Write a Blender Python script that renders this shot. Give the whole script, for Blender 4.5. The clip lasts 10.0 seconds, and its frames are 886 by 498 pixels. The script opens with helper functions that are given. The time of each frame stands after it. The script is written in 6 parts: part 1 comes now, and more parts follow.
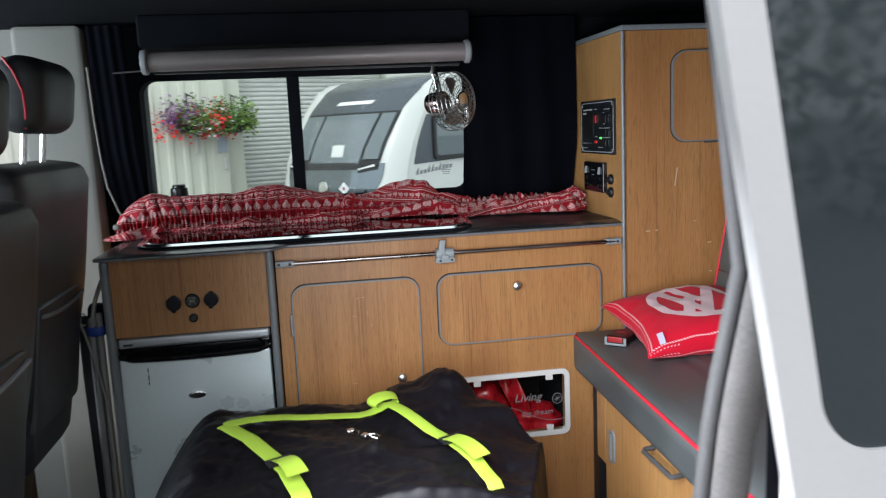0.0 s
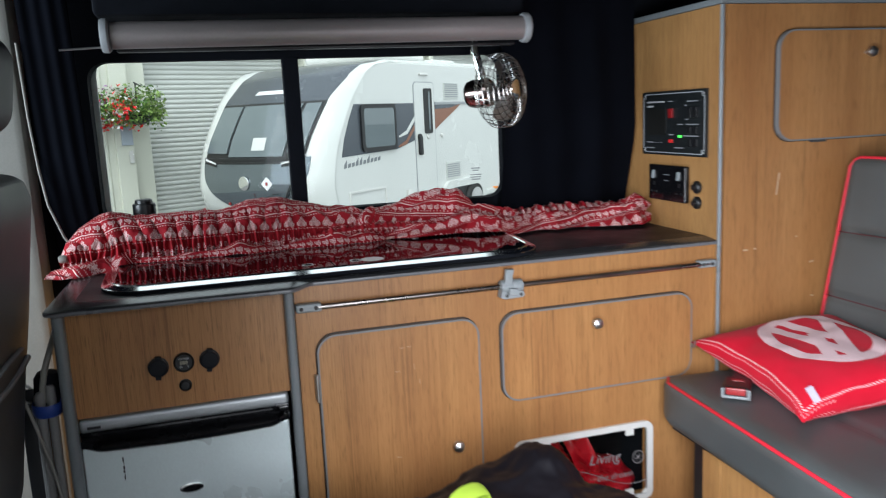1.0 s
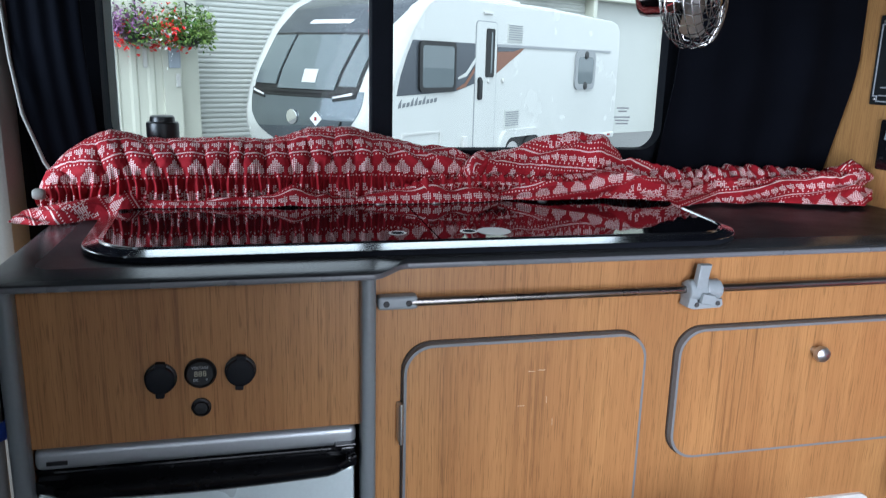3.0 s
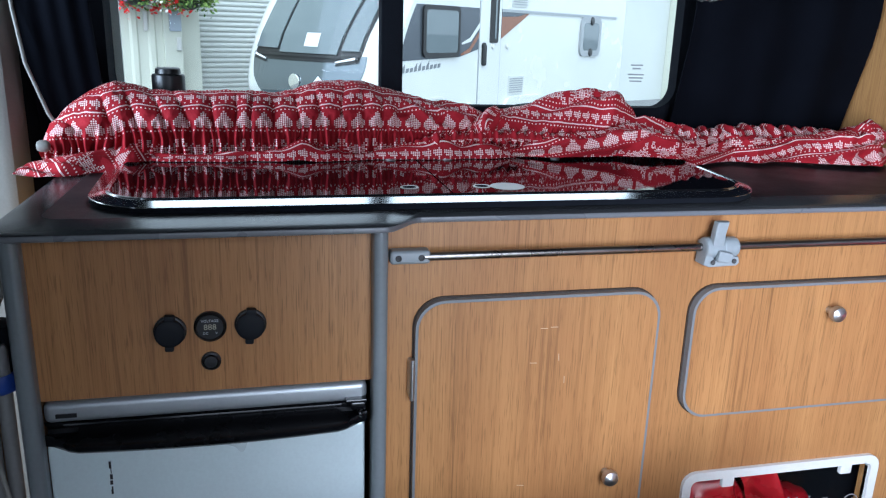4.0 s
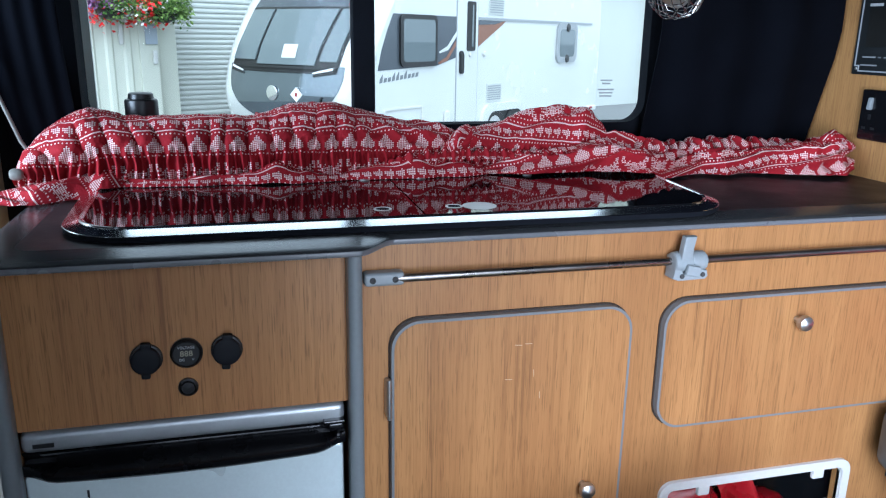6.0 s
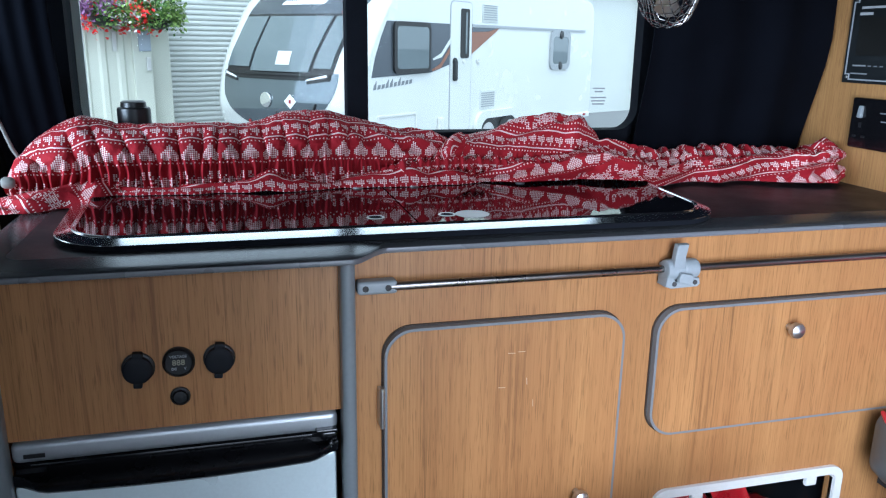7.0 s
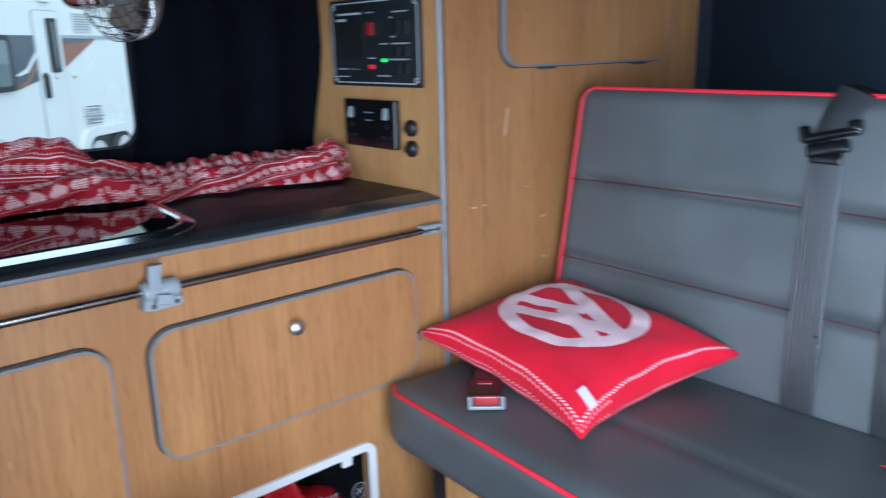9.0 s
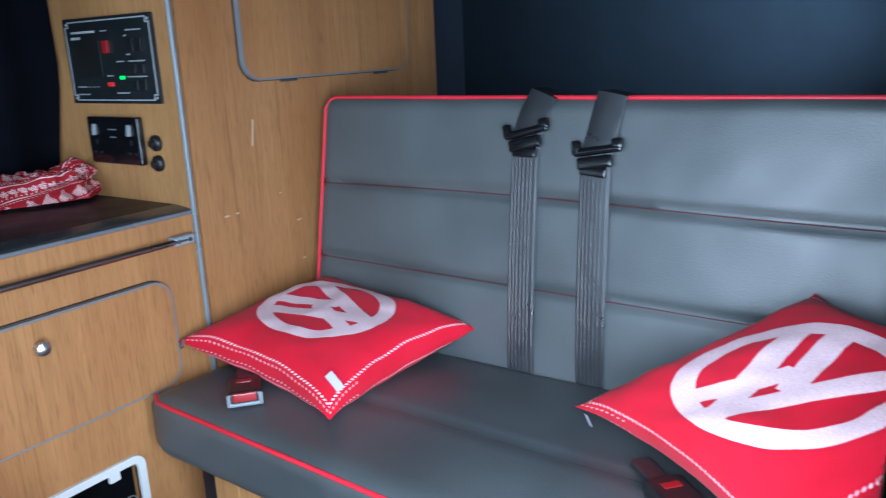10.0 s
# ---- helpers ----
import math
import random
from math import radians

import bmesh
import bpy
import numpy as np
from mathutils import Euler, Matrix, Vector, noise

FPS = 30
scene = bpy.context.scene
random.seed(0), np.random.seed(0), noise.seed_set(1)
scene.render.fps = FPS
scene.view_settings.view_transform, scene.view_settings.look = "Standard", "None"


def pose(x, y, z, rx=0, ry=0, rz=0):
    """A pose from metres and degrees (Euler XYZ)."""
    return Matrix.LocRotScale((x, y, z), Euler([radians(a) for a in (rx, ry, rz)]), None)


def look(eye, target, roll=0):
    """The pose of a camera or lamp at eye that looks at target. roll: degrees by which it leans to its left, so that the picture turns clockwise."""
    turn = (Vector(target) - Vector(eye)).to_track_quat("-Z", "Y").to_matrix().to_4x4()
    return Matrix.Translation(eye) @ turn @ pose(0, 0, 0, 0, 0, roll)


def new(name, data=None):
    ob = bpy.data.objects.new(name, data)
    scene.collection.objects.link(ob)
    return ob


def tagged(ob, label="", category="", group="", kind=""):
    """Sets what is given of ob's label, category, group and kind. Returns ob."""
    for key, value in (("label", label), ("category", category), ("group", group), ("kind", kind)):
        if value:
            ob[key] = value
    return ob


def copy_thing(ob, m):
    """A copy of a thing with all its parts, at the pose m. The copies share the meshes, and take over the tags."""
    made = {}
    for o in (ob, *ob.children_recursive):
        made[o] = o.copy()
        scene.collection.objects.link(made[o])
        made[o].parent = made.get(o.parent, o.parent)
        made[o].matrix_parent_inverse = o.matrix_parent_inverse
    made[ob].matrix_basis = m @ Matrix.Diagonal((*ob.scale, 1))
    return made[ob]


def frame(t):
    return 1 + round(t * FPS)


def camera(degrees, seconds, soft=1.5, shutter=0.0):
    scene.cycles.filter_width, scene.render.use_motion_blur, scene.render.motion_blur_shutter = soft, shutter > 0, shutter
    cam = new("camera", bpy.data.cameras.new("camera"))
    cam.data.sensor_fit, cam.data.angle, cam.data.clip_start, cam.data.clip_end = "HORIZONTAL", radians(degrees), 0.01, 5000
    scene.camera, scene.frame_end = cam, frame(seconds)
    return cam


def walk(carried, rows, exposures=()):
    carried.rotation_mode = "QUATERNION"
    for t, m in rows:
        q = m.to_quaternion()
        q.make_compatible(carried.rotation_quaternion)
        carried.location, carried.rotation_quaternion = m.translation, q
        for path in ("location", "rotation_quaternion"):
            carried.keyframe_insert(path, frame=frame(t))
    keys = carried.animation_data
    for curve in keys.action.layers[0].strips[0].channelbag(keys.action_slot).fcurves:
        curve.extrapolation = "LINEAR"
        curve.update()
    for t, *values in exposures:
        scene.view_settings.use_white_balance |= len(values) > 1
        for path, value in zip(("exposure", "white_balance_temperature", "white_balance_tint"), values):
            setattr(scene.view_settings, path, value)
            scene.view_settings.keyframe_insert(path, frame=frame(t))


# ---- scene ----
cam = camera(59.8, 10.0, soft=1.2, shutter=0.4)
METRES, EYE, TILT, LEAN, TURN = 1.65, 1.086, 0.0, 0.4, -9.2
ROWS = [
    (0.0, 0.0, 0.0, 0.0, -0.33, -8.81, 2.13),
    (0.2, -0.0523, 0.0482, 0.0022, -2.89, -9.16, 2.73),
    (0.3, -0.0770, 0.0737, 0.0036, -4.13, -9.59, 2.91),
    (0.5, -0.1201, 0.1302, 0.0073, -6.18, -10.22, 2.89),
    (1.0, -0.1952, 0.2938, 0.017, -7.39, -9.81, 2.15),
    (1.5, -0.2576, 0.4221, 0.016, -8.29, -9.31, 1.69),
    (2.0, -0.2602, 0.538, 0.0009, -8.28, -10.36, 0.24),
    (2.5, -0.2428, 0.6143, -0.0082, -5.61, -11.68, -1.1),
    (3.0, -0.2535, 0.6299, -0.0225, -3.73, -13.62, -1.78),
    (4.5, -0.2617, 0.6393, -0.0363, -3.51, -16.3, -2.18),
    (5.0, -0.2571, 0.6379, -0.0337, -4.21, -16.4, -1.62),
    (5.5, -0.2556, 0.6352, -0.0279, -4.71, -16.08, -1.35),
    (6.0, -0.2548, 0.6324, -0.0232, -5.1, -15.41, -1.27),
    (7.5, -0.2524, 0.6322, -0.0208, -6.16, -14.84, -1.25),
    (8.0, -0.2342, 0.6301, -0.0176, -9.81, -14.68, -0.56),
    (8.5, -0.1693, 0.6258, -0.0141, -20.66, -14.48, 0.07),
    (9.0, -0.1132, 0.5996, -0.0145, -31.94, -14.52, 0.98),
    (9.5, -0.1002, 0.551, -0.0104, -40.88, -14.61, 1.76),
    (10.0, -0.0978, 0.5124, -0.0091, -46.47, -14.47, 2.18),
]
EXPOSURES = [(0.0, 0.25, 6100, 10), (0.8, 0.45, 6100, 10), (1.5, 0.62, 5850, 13), (2.5, 0.62, 5700, 12), (3.2, 0.78, 5550, 11), (4.5, 0.97, 5250, 10), (7.5, 0.90, 5230, 9), (8.7, 0.58, 5200, 8), (9.4, 0.62, 4900, 6), (10.0, 0.55, 4960, 5)]
walk(cam, [(t, pose(0, 0, EYE, TILT, LEAN, TURN) @ pose(METRES * x, METRES * y, METRES * z, 90 + pitch, roll, yaw)) for t, x, y, z, yaw, pitch, roll in ROWS], EXPOSURES)

# ---- world and light: a bright, lightly clouded day ----
SUN_EL, SUN_AZ = 48.0, 205.0
world = bpy.data.worlds.new("world")
scene.world = world
world.use_nodes = True
wt = world.node_tree
sky = wt.nodes.new("ShaderNodeTexSky")
sky.sky_type, sky.sun_disc = "NISHITA", False
sky.sun_elevation, sky.sun_rotation = radians(SUN_EL), radians(SUN_AZ)
sky.air_density, sky.dust_density, sky.ozone_density = 1.0, 3.0, 1.0
cloud = wt.nodes.new("ShaderNodeHueSaturation")
cloud.inputs["Saturation"].default_value = 0.18  # thin cloud
wt.links.new(sky.outputs[0], cloud.inputs["Color"])
veil = wt.nodes.new("ShaderNodeMix")  # an even veil of cloud over the whole sky
veil.data_type = "RGBA"
veil.inputs[0].default_value, veil.inputs[7].default_value = 0.6, (6.2, 6.35, 6.45, 1)
wt.links.new(cloud.outputs[0], veil.inputs[6])
wt.links.new(veil.outputs[2], wt.nodes["Background"].inputs[0])
wt.nodes["Background"].inputs[1].default_value = 0.23
sun = new("sun", bpy.data.lights.new("sun", "SUN"))
sun.data.energy, sun.data.angle, sun.data.color = 0.5, radians(18), (1.0, 0.96, 0.9)
sun.matrix_world = look((0, 0, 30), Vector((0, 0, 30)) - Vector((math.sin(radians(SUN_AZ)) * math.cos(radians(SUN_EL)), math.cos(radians(SUN_AZ)) * math.cos(radians(SUN_EL)), math.sin(radians(SUN_EL)))))


def opening_light(name, at, to, wide, high, watts, tint=(0.97, 0.98, 1.0), spread=180):
    """Daylight that comes in through an opening of the van."""
    ob = new(name, bpy.data.lights.new(name, "AREA"))
    ob.data.shape, ob.data.size, ob.data.size_y, ob.data.energy = "RECTANGLE", wide, high, watts
    ob.data.color, ob.data.spread = tint, radians(spread)
    ob.matrix_world = look(at, to)
    return ob


opening_light("door_daylight", (0.07, 0.905, 0.83), (0.92, 1.55, 0.40), 0.50, 0.70, 11.8, spread=140)
opening_light("windscreen_daylight", (-1.86, 1.62, 1.14), (0.6, 1.55, 0.75), 1.40, 0.56, 36, (0.84, 0.95, 1.0))
# rear opening is unseen, added with its lamp to brighten the rear lining
opening_light("rear_fill_light", (2.0, 0.90, 1.11), (2.4, 1.6, 1.2), 0.40, 0.34, 6, (0.80, 0.92, 1.0), 80)


# ---- node arithmetic ----
class Ex:
    """A value in a node tree, with arithmetic that adds Math nodes."""

    def __init__(self, tree, sock):
        self.tree, self.sock = tree, sock

    def op(self, kind, *others):
        n = self.tree.nodes.new("ShaderNodeMath")
        n.operation = kind
        for i, v in enumerate((self, *others)):
            if isinstance(v, Ex):
                self.tree.links.new(v.sock, n.inputs[i])
            else:
                n.inputs[i].default_value = v
        return Ex(self.tree, n.outputs[0])

    def __add__(self, o): return self.op("ADD", o)
    def __sub__(self, o): return self.op("SUBTRACT", o)
    def __mul__(self, o): return self.op("MULTIPLY", o)
    def __truediv__(self, o): return self.op("DIVIDE", o)
    def lt(self, o): return self.op("LESS_THAN", o)
    def gt(self, o): return self.op("GREATER_THAN", o)
    def mx(self, o): return self.op("MAXIMUM", o)
    def mn(self, o): return self.op("MINIMUM", o)
    def ab(self): return self.op("ABSOLUTE")
    def fl(self): return self.op("FLOOR")
    def mod(self, o): return self.op("FLOORED_MODULO", o)
    def within(self, a, b): return self.gt(a) * self.lt(b)


def shader(name, rough=0.5, metal=0.0, spec=0.5):
    m = bpy.data.materials.new(name)
    m.use_nodes = True
    p = m.node_tree.nodes["Principled BSDF"]
    p.inputs["Roughness"].default_value, p.inputs["Metallic"].default_value = rough, metal
    p.inputs["Specular IOR Level"].default_value = spec
    return m, m.node_tree, p


def tex(tree, kind, scale=(1, 1, 1), coord="Object", **values):
    """A texture node on scaled coordinates."""
    c, mp = tree.nodes.new("ShaderNodeTexCoord"), tree.nodes.new("ShaderNodeMapping")
    mp.inputs["Scale"].default_value = scale
    tree.links.new(c.outputs[coord], mp.inputs[0])
    n = tree.nodes.new(kind)
    tree.links.new(mp.outputs[0], n.inputs["Vector"])
    for k, v in values.items():
        n.inputs[k.replace("_", " ")].default_value = v
    return n


def mixc(tree, fac, a, b):
    n = tree.nodes.new("ShaderNodeMix")
    n.data_type = "RGBA"
    for i, v in ((0, fac), (6, a), (7, b)):
        if isinstance(v, Ex):
            tree.links.new(v.sock, n.inputs[i])
        elif isinstance(v, bpy.types.NodeSocket):
            tree.links.new(v, n.inputs[i])
        else:
            n.inputs[i].default_value = (*v, 1) if isinstance(v, tuple) else v
    return n.outputs[2]


def ramp(tree, fac, lo, hi):
    n = tree.nodes.new("ShaderNodeMapRange")
    n.inputs[1].default_value, n.inputs[2].default_value = lo, hi
    tree.links.new(fac.sock if isinstance(fac, Ex) else fac, n.inputs[0])
    return Ex(tree, n.outputs[0])


def bump(tree, p, height, strength=0.2, dist=0.002):
    n = tree.nodes.new("ShaderNodeBump")
    n.inputs["Strength"].default_value, n.inputs["Distance"].default_value = strength, dist
    tree.links.new(height.sock if isinstance(height, Ex) else height, n.inputs["Height"])
    tree.links.new(n.outputs[0], p.inputs["Normal"])


def plain(name, col, rough=0.5, metal=0.0, var=0.12, scale=6.0, fine=180.0, relief=0.15, spec=0.5, rvar=0.1):
    """A surface of one colour with wear at two scales and fine relief."""
    m, t, p = shader(name, rough, metal, spec)
    big = tex(t, "ShaderNodeTexNoise", (scale,) * 3, Scale=1.0, Detail=4.0, Roughness=0.6)
    small = tex(t, "ShaderNodeTexNoise", (fine,) * 3, Scale=1.0, Detail=2.0)
    f = ramp(t, big.outputs[0], 0.3, 0.7) * 0.6 + ramp(t, small.outputs[0], 0.3, 0.7) * 0.4
    dark = tuple(c * (1 - var) for c in col)
    light = tuple(min(1, c * (1 + var)) for c in col)
    t.links.new(mixc(t, f, dark, light), p.inputs["Base Color"])
    r = ramp(t, big.outputs[0], 0.3, 0.7) * (2 * rvar) + (rough - rvar)
    t.links.new(r.sock, p.inputs["Roughness"])
    if relief:
        bump(t, p, small.outputs[0], relief, 0.001)
    return m


def wood(name, base=(0.298, 0.146, 0.056), rough=0.42):
    """Teak-look laminate, grain upright: broad bands, broken dark streaks, fine fibres and short pores."""
    m, t, p = shader(name, rough, 0, 0.4)
    band = tex(t, "ShaderNodeTexNoise", (9, 9, 0.45), Scale=1.0, Detail=4.0, Roughness=0.6, Distortion=0.6)
    fibre = tex(t, "ShaderNodeTexNoise", (330, 330, 3.0), Scale=1.0, Detail=5.0, Roughness=0.7)
    lines = tex(t, "ShaderNodeTexNoise", (120, 120, 1.7), Scale=1.0, Detail=4.0, Roughness=0.75)
    pores = tex(t, "ShaderNodeTexNoise", (620, 620, 26), Scale=1.0, Detail=2.0)
    mott = tex(t, "ShaderNodeTexNoise", (6, 6, 2.2), Scale=1.0, Detail=3.0)
    group = tex(t, "ShaderNodeTexNoise", (11, 11, 1.6), Scale=1.0, Detail=3.0)
    dark = tuple(c * f for c, f in zip(base, (0.50, 0.43, 0.36)))
    lite = tuple(c * f for c, f in zip(base, (1.34, 1.38, 1.36)))
    c1 = mixc(t, ramp(t, band.outputs[0], 0.30, 0.70), tuple(c * f for c, f in zip(base, (0.94, 0.90, 0.88))), lite)
    c2 = mixc(t, ramp(t, fibre.outputs[0], 0.42, 0.66) * 0.42, c1, dark)
    c3 = mixc(t, ramp(t, lines.outputs[0], 0.55, 0.66) * (ramp(t, group.outputs[0], 0.42, 0.62) * 0.72 + 0.06), c2, tuple(c * 0.32 for c in base))
    c4 = mixc(t, ramp(t, pores.outputs[0], 0.56, 0.66) * 0.5, c3, tuple(c * 0.33 for c in base))
    c5 = mixc(t, ramp(t, mott.outputs[0], 0.38, 0.72) * 0.42, c4, tuple(c * f for c, f in zip(base, (0.74, 0.58, 0.48))))
    t.links.new(c5, p.inputs["Base Color"])
    r = ramp(t, mott.outputs[0], 0.2, 0.8) * 0.14 + (rough - 0.07)
    t.links.new(r.sock, p.inputs["Roughness"])
    bump(t, p, Ex(t, pores.outputs[0]) + Ex(t, fibre.outputs[0]), 0.12, 0.0006)
    return m


M = {}
M["wood"] = wood("teak_laminate", (0.342, 0.168, 0.061))
M["wood_pale"] = wood("pale_teak_laminate", (0.364, 0.195, 0.071))
M["trim"] = plain("grey_edging", (0.165, 0.182, 0.190), 0.36, 0, 0.08)
M["worktop"] = plain("dark_worktop", (0.014, 0.012, 0.014), 0.46, 0, 0.3, 10, 400, 0.25, 0.45)
M["fabric_black"] = plain("black_lining", (0.006, 0.007, 0.010), 0.95, 0, 0.35, 12, 700, 0.5, 0.12, 0.03)
M["black"] = plain("black_plastic", (0.008, 0.008, 0.009), 0.4, 0, 0.2, 12, 300, 0.1)
M["gloss_black"] = plain("glossy_black_plastic", (0.005, 0.005, 0.006), 0.16, 0, 0.2, 12, 300, 0.03, 0.5, 0.04)
M["steel"] = plain("brushed_steel", (0.52, 0.51, 0.50), 0.38, 1.0, 0.08, 10, 300, 0.05, 0.5, 0.06)
M["chrome"] = plain("chrome", (0.78, 0.77, 0.76), 0.09, 1.0, 0.05, 10, 200, 0.02, 0.5, 0.03)
M["fridge"] = plain("silver_fridge_skin", (0.65, 0.735, 0.735), 0.32, 0.25, 0.06, 5, 250, 0.08)
M["grey_plastic"] = plain("grey_plastic", (0.30, 0.31, 0.32), 0.45, 0, 0.08)
M["white_plastic"] = plain("white_plastic", (0.60, 0.59, 0.565), 0.35, 0, 0.05, 8, 200, 0.05)
M["white_paint"] = plain("white_car_paint", (0.56, 0.55, 0.545), 0.16, 0, 0.03, 3, 100, 0.02, 0.5, 0.04)
M["rubber"] = plain("grey_rubber_seal", (0.045, 0.044, 0.045), 0.75, 0, 0.2, 20, 200, 0.2)
M["cream"] = plain("cream_pillar_trim", (0.24, 0.23, 0.205), 0.65, 0, 0.1, 8, 300, 0.2)
M["carpet"] = plain("dark_floor_covering", (0.035, 0.035, 0.038), 0.85, 0, 0.35, 15, 400, 0.5, 0.2)
M["red_pipe"] = plain("red_piping", (0.52, 0.012, 0.028), 0.5, 0, 0.1)
M["lime"] = plain("lime_webbing", (0.40, 0.58, 0.055), 0.6, 0, 0.15, 12, 500, 0.4)
M["belt"] = plain("black_webbing", (0.014, 0.015, 0.017), 0.36, 0, 0.2, 12, 500, 0.25, 0.8)
M["white_mark"] = plain("white_lettering", (0.75, 0.75, 0.75), 0.5, 0, 0.05)
M["red_mark"] = plain("red_switch", (0.24, 0.009, 0.011), 0.35, 0, 0.05)
M["grey_mark"] = plain("grey_lettering", (0.16, 0.17, 0.18), 0.5, 0, 0.05)
M["panel_face"] = plain("black_panel_face", (0.010, 0.012, 0.013), 0.38, 0, 0.15, 10, 300, 0.05)
M["panel_line"] = plain("dull_silver_line", (0.42, 0.44, 0.46), 0.4, 0.3, 0.08)
M["blue"] = plain("blue_tape", (0.02, 0.05, 0.25), 0.4, 0, 0.1)


def leather(name, col, rough=0.42):
    m, t, p = shader(name, rough, 0, 0.8)
    cell = tex(t, "ShaderNodeTexVoronoi", (420,) * 3, Scale=1.0)
    big = tex(t, "ShaderNodeTexNoise", (5,) * 3, Scale=1.0, Detail=4.0)
    t.links.new(mixc(t, ramp(t, big.outputs[0], 0.3, 0.7), tuple(c * 0.8 for c in col), tuple(c * 1.2 for c in col)), p.inputs["Base Color"])
    t.links.new((ramp(t, big.outputs[0], 0.3, 0.7) * 0.14 + (rough - 0.07)).sock, p.inputs["Roughness"])
    bump(t, p, (Ex(t, cell.outputs[0]) * 0.6 + Ex(t, big.outputs[0]) * 2.5), 0.3, 0.001)
    return m


M["seat_dark"] = leather("dark_seat_cover", (0.023, 0.025, 0.028), 0.5)
M["edging"] = plain("dark_grey_edging", (0.13, 0.135, 0.145), 0.3, 0, 0.1)
M["leather"] = leather("charcoal_leatherette", (0.052, 0.059, 0.060), 0.47)


def glow(name, col, power):
    m, t, p = shader(name, 0.4)
    p.inputs["Base Color"].default_value = (*col, 1)
    p.inputs["Emission Color"].default_value, p.inputs["Emission Strength"].default_value = (*col, 1), power
    return m


M["led_red"], M["led_green"] = glow("red_led", (0.6, 0.02, 0.02), 0.12), glow("green_led", (0.1, 0.9, 0.1), 0.7)


def pane(name, tint=(0.93, 0.97, 0.95)):
    """Clear window glass: mostly straight through, with a weak mirror by angle."""
    m = bpy.data.materials.new(name)
    m.use_nodes = True
    t = m.node_tree
    out = t.nodes["Material Output"]
    tr, gl, fr, mx = (t.nodes.new("ShaderNode" + k) for k in ("BsdfTransparent", "BsdfGlossy", "Fresnel", "MixShader"))
    tr.inputs[0].default_value = (*tint, 1)
    gl.inputs["Roughness"].default_value = 0.02
    fr.inputs[0].default_value = 1.12
    for a, b in ((fr.outputs[0], mx.inputs[0]), (tr.outputs[0], mx.inputs[1]), (gl.outputs[0], mx.inputs[2]), (mx.outputs[0], out.inputs[0])):
        t.links.new(a, b)
    return m


M["pane"] = pane("window_glass")
M["lid_glass"] = plain("black_lid_glass", (0.004, 0.004, 0.005), 0.035, 0, 0.2, 10, 100, 0.0, 0.6, 0.02)
M["dark_glass"] = plain("dark_tinted_glass", (0.030, 0.038, 0.042), 0.05, 0, 0.06, 5, 100, 0.0, 0.6, 0.02)

# ---- mesh helpers ----
ORG = {}


def thing(name, at, label, category, group="", kind=""):
    ob = new(name)
    ob.location, ob.empty_display_size = at, 0.05
    ORG[ob.name] = Vector(at)
    return tagged(ob, label, category, group, kind)


def link_mesh(name, bm, mats, at, smooth):
    bmesh.ops.translate(bm, verts=bm.verts, vec=-Vector(at))
    bmesh.ops.recalc_face_normals(bm, faces=bm.faces)
    me = bpy.data.meshes.new(name)
    bm.to_mesh(me)
    bm.free()
    for m in mats if isinstance(mats, (list, tuple)) else [mats]:
        me.materials.append(m)
    ob = new(name, me)
    if smooth:
        me.shade_smooth()
        me.set_sharp_from_angle(angle=radians(smooth if smooth > 1 else 40))
        wn = ob.modifiers.new("weighted", "WEIGHTED_NORMAL")
        wn.keep_sharp = True
    return ob


def part(name, bm, mat, parent, label="", smooth=40):
    """A bmesh in world coordinates as one mesh under a thing or a part."""
    at = ORG[parent.name]
    ob = link_mesh(name, bm, mat, at, smooth)
    ob.parent = parent
    ORG[ob.name] = at
    return tagged(ob, label)


def solo(name, bm, mat, label, category, group="", kind="", smooth=40):
    """A thing of one mesh; its origin at the middle of its base."""
    lo = Vector([min(v.co[i] for v in bm.verts) for i in range(3)])
    hi = Vector([max(v.co[i] for v in bm.verts) for i in range(3)])
    at = Vector(((lo.x + hi.x) / 2, (lo.y + hi.y) / 2, lo.z))
    ob = link_mesh(name, bm, mat, at, smooth)
    ob.location = at
    ORG[ob.name] = at
    return tagged(ob, label, category, group, kind)


def join(*bms):
    out = bmesh.new()
    for b in bms:
        me = bpy.data.meshes.new("tmp")
        b.to_mesh(me)
        b.free()
        out.from_mesh(me)
        bpy.data.meshes.remove(me)
    return out


def moved(bm, m):
    bmesh.ops.transform(bm, matrix=m, verts=bm.verts)
    return bm


def box(x0, x1, y0, y1, z0, z1, bev=0.0, seg=2):
    bm = bmesh.new()
    bmesh.ops.create_cube(bm, size=1.0)
    for v in bm.verts:
        v.co = Vector(((x0 + x1) / 2 + v.co.x * (x1 - x0), (y0 + y1) / 2 + v.co.y * (y1 - y0), (z0 + z1) / 2 + v.co.z * (z1 - z0)))
    if bev:
        bmesh.ops.bevel(bm, geom=list(bm.edges), offset=bev, segments=seg, profile=0.5, affect="EDGES")
    return bm


